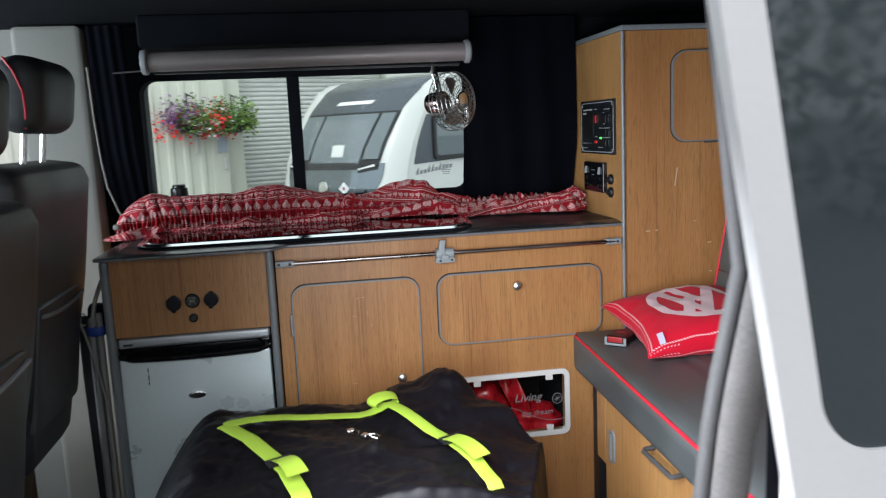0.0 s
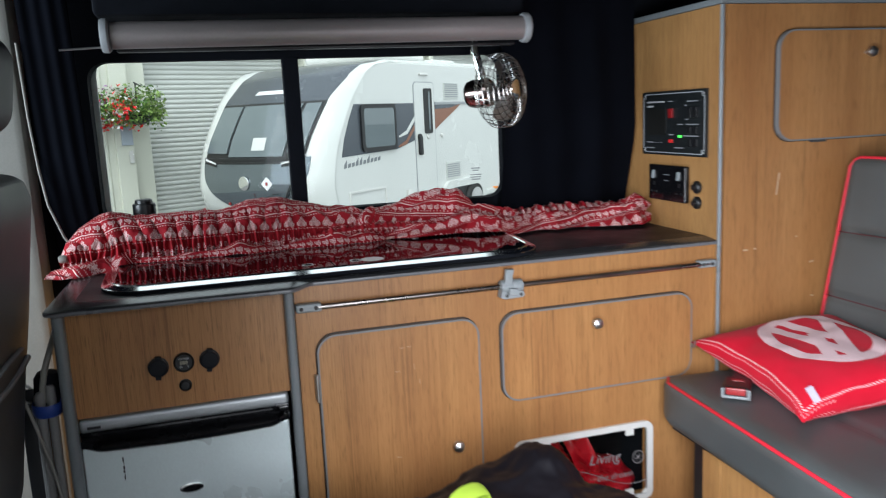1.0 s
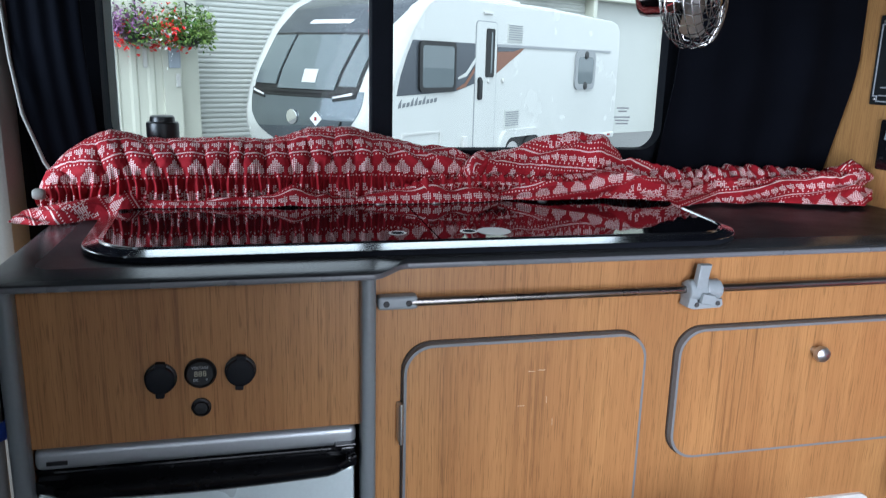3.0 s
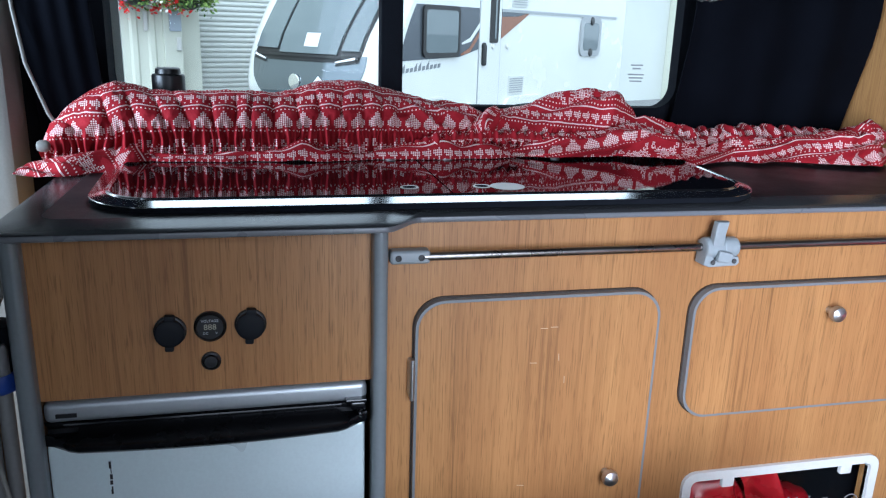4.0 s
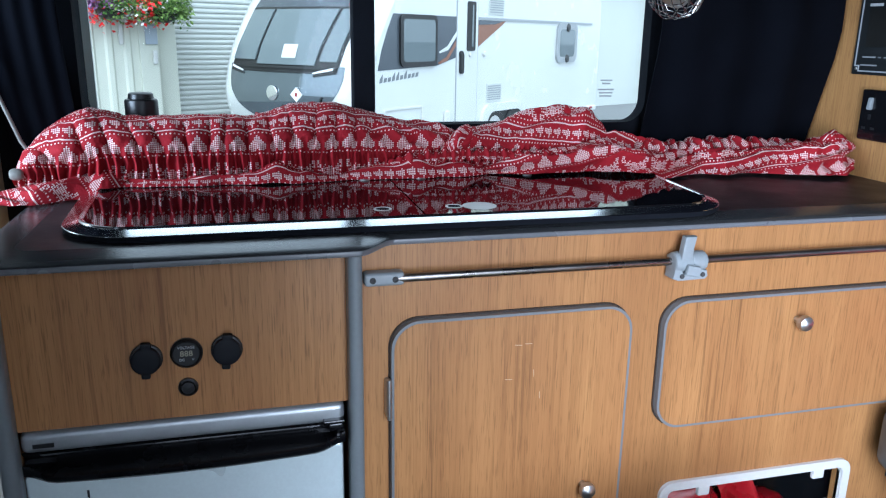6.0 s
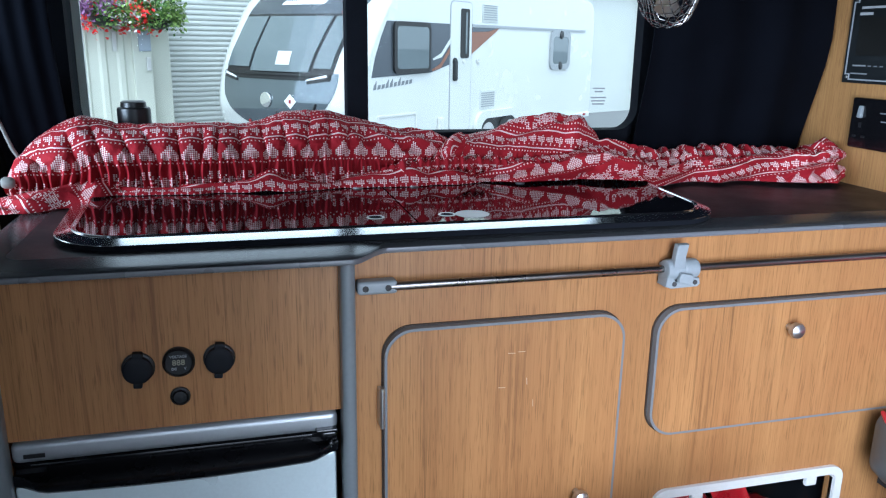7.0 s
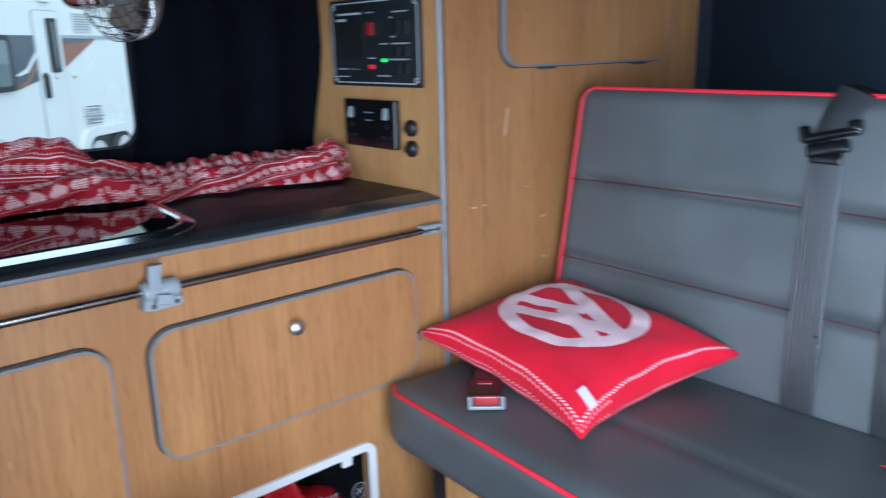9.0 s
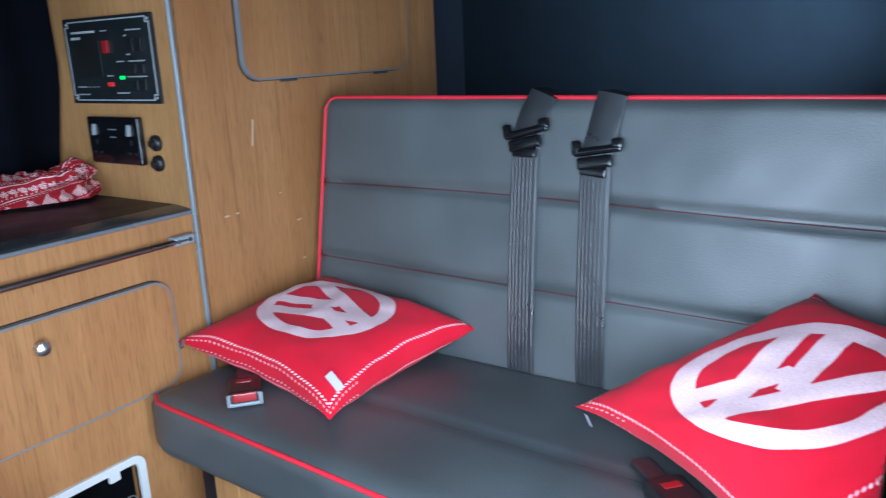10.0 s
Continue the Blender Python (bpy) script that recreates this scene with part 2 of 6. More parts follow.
def round_rect(u0, u1, v0, v1, r, n=6):
    """Outline of a rounded rectangle; r may be four radii: at (u1,v1), (u0,v1), (u0,v0), (u1,v0)."""
    rs = r if isinstance(r, (list, tuple)) else (r,) * 4
    pts = []
    for k, (cu, cv, q) in enumerate(((u1 - rs[0], v1 - rs[0], rs[0]), (u0 + rs[1], v1 - rs[1], rs[1]), (u0 + rs[2], v0 + rs[2], rs[2]), (u1 - rs[3], v0 + rs[3], rs[3]))):
        for i in range(n + 1):
            a = radians(90 * k + 90 * i / n)
            pts.append((cu + q * math.cos(a), cv + q * math.sin(a)))
    return pts


def put(axis, u, v, a):
    return {"x": (a, u, v), "y": (u, a, v), "z": (u, v, a)}[axis]


def prism(pts, axis, a0, a1, bev=0.0):
    bm = bmesh.new()
    f = bm.faces.new([bm.verts.new(put(axis, u, v, a0)) for u, v in pts])
    ex = bmesh.ops.extrude_face_region(bm, geom=[f])
    d = Vector(put(axis, 0, 0, a1 - a0))
    bmesh.ops.translate(bm, verts=[g for g in ex["geom"] if isinstance(g, bmesh.types.BMVert)], vec=d)
    if bev:
        es = [e for e in bm.edges if len({round(Vector(put(axis, 1, 1, 0)).length_squared * 0 + v.co["xyz".index(axis)], 5) for v in e.verts}) == 1]
        bmesh.ops.bevel(bm, geom=es, offset=bev, segments=2, profile=0.5, affect="EDGES")
    return bm


def ring(outer, inner, axis, a0, a1):
    """A frame between two outlines of equal length."""
    bm = bmesh.new()
    n = len(outer)
    rows = [[bm.verts.new(put(axis, u, v, a)) for u, v in pts] for pts, a in ((outer, a0), (outer, a1), (inner, a1), (inner, a0))]
    for i in range(n):
        j = (i + 1) % n
        for k in range(4):
            a, b = rows[k], rows[(k + 1) % 4]
            bm.faces.new((a[i], a[j], b[j], b[i]))
    return bm


def tube(pts, r, seg=10, closed=False, flat=None):
    """A swept tube through points; flat=(w, h) gives a strap's section instead."""
    pts = [Vector(p) for p in pts]
    bm = bmesh.new()
    n = len(pts)
    rings, up = [], Vector((0, 0, 1))
    for i, p in enumerate(pts):
        d = (pts[(i + 1) % n] - pts[i - 1]) if closed else (pts[min(i + 1, n - 1)] - pts[max(i - 1, 0)])
        d.normalize()
        if i == 0:
            up = Vector((0, 0, 1)) if abs(d.z) < 0.9 else Vector((0, 1, 0))
        side = d.cross(up).normalized()
        up = side.cross(d).normalized()
        rr = r[i] if isinstance(r, (list, tuple)) else r
        rings.append([bm.verts.new(p + side * math.cos(a) * (flat[0] if flat else rr) + up * math.sin(a) * (flat[1] if flat else rr)) for a in [2 * math.pi * k / seg for k in range(seg)]])
    for i in range(n if closed else n - 1):
        a, b = rings[i], rings[(i + 1) % n]
        for k in range(seg):
            bm.faces.new((a[k], a[(k + 1) % seg], b[(k + 1) % seg], b[k]))
    if not closed:
        bm.faces.new(rings[0][::-1])
        bm.faces.new(rings[-1])
    return bm


def lathe(profile, at, axis=(0, 0, 1), seg=24):
    """Turned shape: profile rows of (radius, height) along axis from at."""
    bm = bmesh.new()
    q = Vector(axis).to_track_quat("Z", "Y").to_matrix()
    rows = []
    for r, h in profile:
        rows.append([bm.verts.new(Vector(at) + q @ Vector((max(r, 1e-5) * math.cos(2 * math.pi * k / seg), max(r, 1e-5) * math.sin(2 * math.pi * k / seg), h))) for k in range(seg)])
    for a, b in zip(rows, rows[1:]):
        for k in range(seg):
            bm.faces.new((a[k], a[(k + 1) % seg], b[(k + 1) % seg], b[k]))
    bm.faces.new(rows[0][::-1])
    bm.faces.new(rows[-1])
    return bm


def sheet(f, nu, nv, closed_u=False):
    """A grid mesh of f(u, v), u and v from 0 to 1, with a UV map."""
    bm = bmesh.new()
    uvl = bm.loops.layers.uv.new("uv")
    vs = [[bm.verts.new(f(i / nu, j / nv)) for j in range(nv + 1)] for i in range(nu + 1)]
    for i in range(nu):
        for j in range(nv):
            fc = bm.faces.new((vs[i][j], vs[i + 1][j], vs[i + 1][j + 1], vs[i][j + 1]))
            for lp, (a, b) in zip(fc.loops, ((i, j), (i + 1, j), (i + 1, j + 1), (i, j + 1))):
                lp[uvl].uv = (a / nu, b / nv)
    return bm


def text_mesh(words, size, m, depth=0.0006):
    cu = bpy.data.curves.new("t", "FONT")
    cu.body, cu.size, cu.extrude, cu.align_x, cu.align_y = words, size, depth, "CENTER", "CENTER"
    cu.resolution_u = 3
    ob = new("t", cu)
    me = bpy.data.meshes.new_from_object(ob)
    bm = bmesh.new()
    bm.from_mesh(me)
    bpy.data.objects.remove(ob)
    bpy.data.curves.remove(cu)
    bpy.data.meshes.remove(me)
    return moved(bm, m)


FACE_S = Matrix(((1, 0, 0, 0), (0, 0, -1, 0), (0, 1, 0, 0), (0, 0, 0, 1)))  # upright, facing -y

# ---- van shell ----
def knit(us, xs, ys):
    return float(np.interp(us, xs, ys))


WIN = (-0.496, 0.4765, 0.897, 1.268)
solo("floor", box(-2.0, 2.5, 0.80, 2.55, -0.575, 0.0), M["carpet"], "dark grey hard-wearing van floor covering", "floor", kind="structure")
inner = round_rect(WIN[0], WIN[1] + 0.04, WIN[2], WIN[3], 0.045, 8)
outer = round_rect(-0.64, 2.4, 0.0, 1.5, 0.001, 8)
solo("wall_north", ring(outer, inner, "y", 2.425, 2.50), M["fabric_black"], "van side wall lined with black carpet fabric", "wall", kind="structure")
solo("wall_cab", ring(round_rect(-1.9, -0.64, 0.0, 1.5, 0.001, 8), round_rect(-1.55, -0.80, 0.86, 1.33, 0.05, 8), "y", 2.425, 2.50), M["cream"], "cab side wall with a door window", "wall", kind="structure")
solo("wall_rear", box(2.4, 2.5, 0.8, 2.55, 0.0, 1.5), plain("blue_black_lining", (0.006, 0.009, 0.013), 0.9, 0, 0.3, 12, 600, 0.4, 0.15, 0.03), "rear of the van lined in black", "wall", kind="structure")
solo("ceiling", box(-1.9, 2.5, 0.8, 2.55, 1.42, 1.5), M["fabric_black"], "black fabric headlining", "ceiling", kind="structure")
solo("roof", box(-1.95, 2.52, 0.78, 2.57, 1.502, 1.55, 0.02), M["white_paint"], "white painted van roof", "roof", kind="structure")
solo("wall_south", join(ring(round_rect(0.56, 2.4, 0.0, 1.42, 0.001, 8), round_rect(1.35, 2.20, 0.92, 1.30, 0.05, 8), "y", 0.83, 0.880), box(-0.60, 0.56, 0.82, 0.90, 1.35, 1.42)), M["fabric_black"], "van side wall lined with black carpet fabric", "wall", kind="structure")
solo("wall_cab_south", ring(round_rect(-1.9, -0.62, 0.0, 1.42, 0.001, 8), round_rect(-1.55, -0.78, 0.86, 1.33, 0.05, 8), "y", 0.82, 0.90), M["cream"], "cab side wall with a door window", "wall", kind="structure")
solo("dashboard", box(-1.98, -1.75, 0.9, 2.425, 0.0, 0.88, 0.05), M["black"], "dark dashboard at the front of the cab", "dashboard", kind="structure")
# the pillar between cab and living space
solo("pillar_trim", box(-0.80, -0.612, 2.33, 2.42, 0.0, 1.42, 0.02), M["cream"], "cream plastic pillar trim behind the front seats", "trim", kind="structure")

# window in the side wall
w = thing("window_1", (0, 2.45, WIN[2]), "two-pane side window in a black rubber frame", "window", kind="structure")
part("window_frame", ring(round_rect(WIN[0] - 0.012, WIN[1] + 0.030, WIN[2] - 0.012, WIN[3] + 0.012, 0.055, 8), round_rect(WIN[0] + 0.003, WIN[1] + 0.004, WIN[2] + 0.004, WIN[3] - 0.004, 0.04, 8), "y", 2.421, 2.45), M["fabric_black"], w)
part("divider", box(-0.066, -0.029, 2.418, 2.452, WIN[2], WIN[3], 0.003), M["fabric_black"], w)
for a, b in ((WIN[0], -0.066), (-0.029, WIN[1])):
    g = part("pane", box(a, b + (0.04 if a > -0.1 else 0.0), 2.456, 2.459, WIN[2] - 0.004, WIN[3] + 0.004), M["pane"], w, "clear glass pane")
    g.visible_shadow = False
    if a > -0.1:
        for x0, x1, z in ((0.404, 0.428, 0.974), (0.408, 0.424, 0.968), (0.400, 0.432, 0.957), (0.402, 0.430, 0.951), (0.404, 0.428, 0.945)):
            part("etched_mark", box(x0, x1, 2.4545, 2.4556, z, z + 0.0028), plain("etched_glass_mark", (0.34, 0.36, 0.37), 0.7), g, "faint etched bar on the glass", 0)

# dark curtains drawn back beside the window
def curtain(x0, x1, folds, lean, label, depth=0.005):
    def f(u, v):
        z = 0.828 + 0.585 * v
        x = x0 + (x1 - x0) * u + lean * (1 - v)
        return (x, 2.396 + depth * math.sin(folds * 2 * math.pi * u + 0.8 * math.sin(2.1 * v)) + 0.8 * depth * math.sin(23 * u + 3 * v) - 0.30 * min(z - 0.83, 0.22), z)
    bm = sheet(f, 60, 12)
    ex = bmesh.ops.extrude_face_region(bm, geom=list(bm.faces), use_keep_orig=True)
    bmesh.ops.translate(bm, verts=[g_ for g_ in ex["geom"] if isinstance(g_, bmesh.types.BMVert)], vec=(0, 0.003, 0))
    return solo("curtain", bm, M["curtain"], label, "curtain", "curtains by the window", smooth=70)


M["curtain"] = plain("black_curtain_cloth", (0.003, 0.0036, 0.006), 0.95, 0, 0.3, 10, 600, 0.3, 0.05, 0.02)
curtain(0.456, 0.815, 2.3, 0.0, "black curtain with soft folds, drawn back from the window")
curtain(-0.60, -0.503, 1.0, 0.012, "black curtain gathered at the window's edge", 0.0025)

# open sliding door and the body pillar behind it
p = thing("door_pillar", (0.46, 0.82, 0.0), "white painted door pillar with a grey rubber seal", "pillar", kind="structure")
def pillar_path(dx, y):
    return [(knit(z, (0.0, 0.6, 0.72, 0.9, 1.12, 1.33), (0.46, 0.462, 0.475, 0.512, 0.486, 0.46)) + dx, y, z) for z in np.linspace(0.0, 1.35, 28)]
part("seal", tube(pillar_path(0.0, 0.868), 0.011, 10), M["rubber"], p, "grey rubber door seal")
part("flange", tube(pillar_path(0.028, 0.850), 0.0, 10, flat=(0.026, 0.016)), plain("dull_grey_flange", (0.085, 0.08, 0.078), 0.75, 0, 0.3, 14, 200, 0.2, 0.3), p, "bare grey body flange")
part("panel", box(0.54, 0.60, 0.79, 0.828, 0.0, 1.40, 0.012), M["white_paint"], p)
d = thing("sliding_door", (1.0, 0.73, -0.2), "white van sliding door, slid open, with a dark tinted window", "van door")
SHEAR = Matrix(((1, 0, -0.18, 0.162), (0, 1, 0, 0), (0, 0, 1, 0), (0, 0, 0, 1)))
part("frame", moved(ring(round_rect(0.440, 1.62, -0.30, 1.40, 0.02, 8), round_rect(0.487, 1.55, 0.725, 1.34, 0.06, 8), "y", 0.70, 0.722), SHEAR), M["white_paint"], d)
part("window", moved(prism(round_rect(0.482, 1.555, 0.72, 1.345, 0.06, 8), "y", 0.706, 0.712), SHEAR), M["dark_glass"], d, "dark tinted glass")

# white outer skin of the van
solo("body_side", ring(round_rect(-0.64, 2.4, -0.30, 1.5, 0.001, 8), round_rect(WIN[0] + 0.012, WIN[1] + 0.055, WIN[2] - 0.02, WIN[3] + 0.02, 0.05, 8), "y", 2.503, 2.509), M["white_paint"], "white painted van side panel", "van body", kind="structure")

# ---- kitchen ----
M["scratch"] = plain("bare_board", (0.50, 0.36, 0.23), 0.7)
M["clamp_grey"] = plain("mid_grey_plastic", (0.25, 0.275, 0.285), 0.42, 0, 0.08)
M["grey_print"] = plain("pale_print", (0.40, 0.41, 0.42), 0.5)
M["dim_print"] = plain("dim_print", (0.24, 0.25, 0.26), 0.5)
FY, LY, TOPZ, BOTZ = 2.0, 1.990, 0.8185, 0.8045


# dark brown that stands for the shadow line round the doors
M["door_shade"] = plain("dark_brown_shade", (0.030, 0.018, 0.011), 0.7)
M["door_trim"] = plain("satin_grey_edging", (0.17, 0.18, 0.187), 0.4, 0.1, 0.08)


def knob(at, parent, axis=(0, -1, 0)):
    return part("knob", lathe([(0.005, 0), (0.005, 0.008), (0.0105, 0.013), (0.012, 0.018), (0.0105, 0.023), (0.005, 0.026), (0.0, 0.0265)], at, axis, 20), M["steel"], parent, "small round steel knob")


def edged_door(name, parent, u0, u1, v0, v1, y, r=0.035, mat="wood"):
    d = part(name, prism(round_rect(u0 + 0.0008, u1 - 0.0008, v0 + 0.0008, v1 - 0.0008, r, 8), "y", y - 0.0140, y + 0.001), M[mat], parent)
    # the door's shadow on the cabinet front, added as a thin dark ring
    part("shade_ring", ring(round_rect(u0 - 0.0046, u1 + 0.0046, v0 - 0.0046, v1 + 0.0046, r + 0.0046, 8), round_rect(u0 - 0.002, u1 + 0.002, v0 - 0.002, v1 + 0.002, r + 0.002, 8), "y", y - 0.0030, y + 0.0004), M["door_shade"], d, "dark brown ring painted as the shadow round the door")
    part("edging", ring(round_rect(u0 - 0.0028, u1 + 0.0028, v0 - 0.0028, v1 + 0.0028, r + 0.0028, 8), round_rect(u0 + 0.002, u1 - 0.002, v0 + 0.002, v1 - 0.002, r - 0.002, 8), "y", y - 0.0134, y + 0.0005), M["door_trim"], d, "grey edge band")
    return d


# fridge housing
c = thing("fridge_housing", (-0.33, 2.2, 0.0), "teak-look cabinet housing a fridge, with power sockets above it", "cabinet")
part("top_panel", box(-0.522, -0.134, LY, LY + 0.016, 0.603, BOTZ), M["wood"], c)
part("side_panel", box(-0.537, -0.523, LY + 0.004, 2.40, 0.0, BOTZ), M["wood"], c)
part("side_panel", box(-0.133, -0.122, LY + 0.013, 2.40, 0.0, BOTZ), M["wood"], c)
part("plinth", box(-0.522, -0.140, LY + 0.03, LY + 0.045, 0.0, 0.055), M["black"], c)
part("edge_strip", box(-0.538, -0.518, LY - 0.024, LY + 0.003, 0.0, BOTZ, 0.008, 4), M["trim"], c, "rounded grey edge strip")
part("edge_strip", box(-0.1385, -0.1205, LY - 0.024, LY + 0.012, 0.0, BOTZ, 0.008, 4), M["trim"], c, "rounded grey edge strip")

# sockets and voltage meter on the panel
M["socket_cap"] = plain("black_rubber", (0.006, 0.007, 0.010), 0.6, 0, 0.2, 20, 300, 0.1, 0.25)


def socket_12v(x, z, turn):
    s = thing("power_socket", (x, LY, z), "round black 12-volt socket with a closed rubber cap", "socket", "sockets on the fridge panel")
    part("bezel", lathe([(0.0185, 0), (0.0185, 0.003), (0.016, 0.005), (0, 0.005)], (x, LY, z), (0, -1, 0)), M["black"], s)
    part("cap", join(lathe([(0.0155, 0.004), (0.0165, 0.006), (0.0165, 0.012), (0.013, 0.0145), (0.004, 0.0140), (0, 0.0140)], (x, LY, z), (0, -1, 0)),
                     moved(box(-0.005, 0.005, -0.012, -0.004, -0.0225, -0.014, 0.002), pose(x, LY, z, 0, turn, 0)),
                     moved(box(-0.006, 0.006, -0.012, -0.003, 0.014, 0.0215, 0.002), pose(x, LY, z, 0, turn, 0))), M["socket_cap"], s)
    return s


socket_12v(-0.3730, 0.6825, 3)
socket_12v(-0.2820, 0.6865, 5)
s = thing("voltage_meter", (-0.3280, LY, 0.686), "round black voltage meter with a dark digit display", "meter")
part("bezel", lathe([(0.0185, 0), (0.0185, 0.004), (0.016, 0.0065), (0.0145, 0.005), (0, 0.005)], (-0.3280, LY, 0.686), (0, -1, 0), 32), M["black"], s)
part("lettering", join(text_mesh("VOLTAGE", 0.0044, pose(-0.3280, LY - 0.0055, 0.6938) @ FACE_S), text_mesh("DC       V", 0.0042, pose(-0.3280, LY - 0.0055, 0.6785) @ FACE_S)), M["grey_print"], s, "pale lettering", 0)
part("digits", text_mesh("888", 0.0098, pose(-0.3280, LY - 0.0055, 0.6860) @ FACE_S, 0.0003), plain("unlit_digits", (0.36, 0.34, 0.25), 0.5), s, "pale seven-segment digits", 0)
solo("push_switch", lathe([(0.0115, 0), (0.0115, 0.003), (0.009, 0.0045), (0.0085, 0.003), (0.0075, 0.006), (0, 0.0065)], (-0.3290, LY, 0.642), (0, -1, 0)), M["black"], "small round black push switch", "switch")

# fridge
M["handle_black"] = plain("black_handle_plastic", (0.004, 0.004, 0.005), 0.28, 0, 0.2, 12, 300, 0.05, 0.3)
M["strip"] = plain("matt_silver_plastic", (0.42, 0.44, 0.455), 0.36, 0.6, 0.06)
f = thing("fridge", (-0.33, 2.2, 0.06), "small silver compressor fridge with a black handle strip", "fridge")
part("body", box(-0.520, -0.146, LY + 0.035, 2.38, 0.06, 0.598), M["black"], f)
part("door", box(-0.519, -0.1455, LY - 0.004, LY + 0.032, 0.06, 0.547, 0.006), M["fridge"], f, "silver metal door, lightly scuffed")
part("top_strip", box(-0.519, -0.1430, LY - 0.002, LY + 0.03, 0.574, 0.6005, 0.008, 3), M["strip"], f, "rounded silver strip")
part("slot", box(-0.505, -0.482, LY - 0.0035, LY, 0.582, 0.587), M["black"], f)
GRIP = ((0.002, 0.5755), (0.0035, 0.5715), (0.010, 0.566), (0.012, 0.561), (0.009, 0.5565), (-0.012, 0.5550), (-0.0165, 0.5525), (-0.0165, 0.5465), (-0.012, 0.5415), (0.001, 0.5405))


def handle_pt(u, v):
    """A scooped channel above a bowed lip that tucks in at both ends."""
    i = min(int(v * 9 + 0.5), 9)
    dy, z = GRIP[i]
    end = min(1.0, min(u, 1 - u) / 0.10)
    end = end * end * (3 - 2 * end)
    if dy < 0:
        dy = dy * (0.25 + 0.75 * end) - 0.004 * math.sin(math.pi * u)
    if i > 4:
        z = z - 0.004 * math.sin(math.pi * u) + 0.006 * (1 - end)
    return (-0.519 + 0.376 * u, LY + dy, z)


hd = part("handle", join(sheet(handle_pt, 40, 9), box(-0.519, -0.1430, LY + 0.013, LY + 0.03, 0.540, 0.576)), M["handle_black"], f, "glossy black scooped grip", 50)
for dy, z in ((0.0035, 0.5700), (0.0085, 0.5665)):
    part("ridge", tube([(-0.500, LY + dy, z), (-0.175, LY + dy, z)], 0.0009, 8), M["gloss_black"], hd)
part("hinge", join(box(-0.171, -0.144, LY - 0.011, LY + 0.010, 0.5765, 0.5815, 0.0015), box(-0.165, -0.145, LY - 0.009, LY + 0.010, 0.566, 0.577, 0.003), lathe([(0.0042, 0), (0.0042, 0.008), (0.003, 0.010), (0, 0.011)], (-0.154, LY - 0.008, 0.562), (0.2, -1, 0.3), 14)), M["gloss_black"], f)
part("badge", moved(lathe([(0.021, 0), (0.0205, 0.003), (0.017, 0.0035), (0, 0.0035)], (0, 0, 0), (0, -1, 0), 32), pose(-0.3370, LY - 0.004, 0.4405) @ Matrix.Diagonal((1.05, 1, 0.42, 1))), M["chrome"], f, "small oval maker's badge")
part("badge_face", moved(lathe([(0.017, 0.003), (0.016, 0.0042), (0, 0.0042)], (0, 0, 0), (0, -1, 0), 32), pose(-0.3370, LY - 0.004, 0.4405) @ Matrix.Diagonal((1.02, 1, 0.38, 1))), M["gloss_black"], f)
rs = random.Random(3)
part("scuff", join(*[box(-0.452 + rs.uniform(-0.001, 0.001), -0.4505 + rs.uniform(-0.0005, 0.001), LY - 0.0046, LY - 0.0041, z, z + rs.uniform(0.004, 0.010)) for z in (0.477, 0.483, 0.490, 0.497, 0.505, 0.512)]), M["black"], f, "dark upright scratch")

# base unit with two doors and an open cubby
CUB = (0.338, 0.649, 0.236, 0.399)
c = thing("base_cabinet", (0.35, 2.2, 0.0), "teak-look base cabinet with rounded doors and an open cubby", "cabinet")
for x0, x1, z0, z1 in ((-0.117, CUB[0], 0.0, BOTZ), (CUB[1], 0.82, 0.0, BOTZ), (CUB[0], CUB[1], CUB[3], BOTZ), (CUB[0], CUB[1], 0.0, CUB[2])):
    part("front_panel", box(x0, x1, FY, FY + 0.016, z0, z1), M["wood"], c, smooth=0)
part("inside", join(box(CUB[0] - 0.02, CUB[1] + 0.02, 2.33, 2.345, 0.18, 0.43), box(CUB[0] - 0.02, CUB[1] + 0.02, FY + 0.017, 2.345, 0.175, 0.19), box(CUB[0] - 0.035, CUB[0] - 0.02, FY + 0.017, 2.345, 0.18, 0.43), box(CUB[1] + 0.02, CUB[1] + 0.035, FY + 0.017, 2.345, 0.18, 0.43)), M["fabric_black"], c)
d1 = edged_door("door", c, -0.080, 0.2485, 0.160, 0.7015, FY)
knob((0.192, FY - 0.014, 0.439), d1)
part("hinge", join(box(-0.090, -0.082, FY - 0.015, FY + 0.002, 0.575, 0.625, 0.002), lathe([(0.003, 0), (0.003, 0.056), (0, 0.056)], (-0.086, FY - 0.015, 0.572))), M["steel"], d1, "steel hinge")
part("hinge", join(box(-0.090, -0.082, FY - 0.015, FY + 0.002, 0.225, 0.275, 0.002), lathe([(0.003, 0), (0.003, 0.056), (0, 0.056)], (-0.086, FY - 0.015, 0.222))), M["steel"], d1, "steel hinge")
for x, z, a in ((0.087, 0.660, 4), (0.101, 0.661, 2), (0.11, 0.618, 85), (0.075, 0.612, 3), (0.068, 0.43, 8), (0.12, 0.585, 88)):
    part("scratch", moved(box(-0.005, 0.005, -0.0003, 0.0003, -0.0003, 0.0003), pose(x, FY - 0.0143, z, 0, a, 0)), M["scratch"], d1, "fine pale scratch", 0)
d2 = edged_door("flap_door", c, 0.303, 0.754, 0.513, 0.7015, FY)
knob((0.513, FY - 0.014, 0.6635), d2)
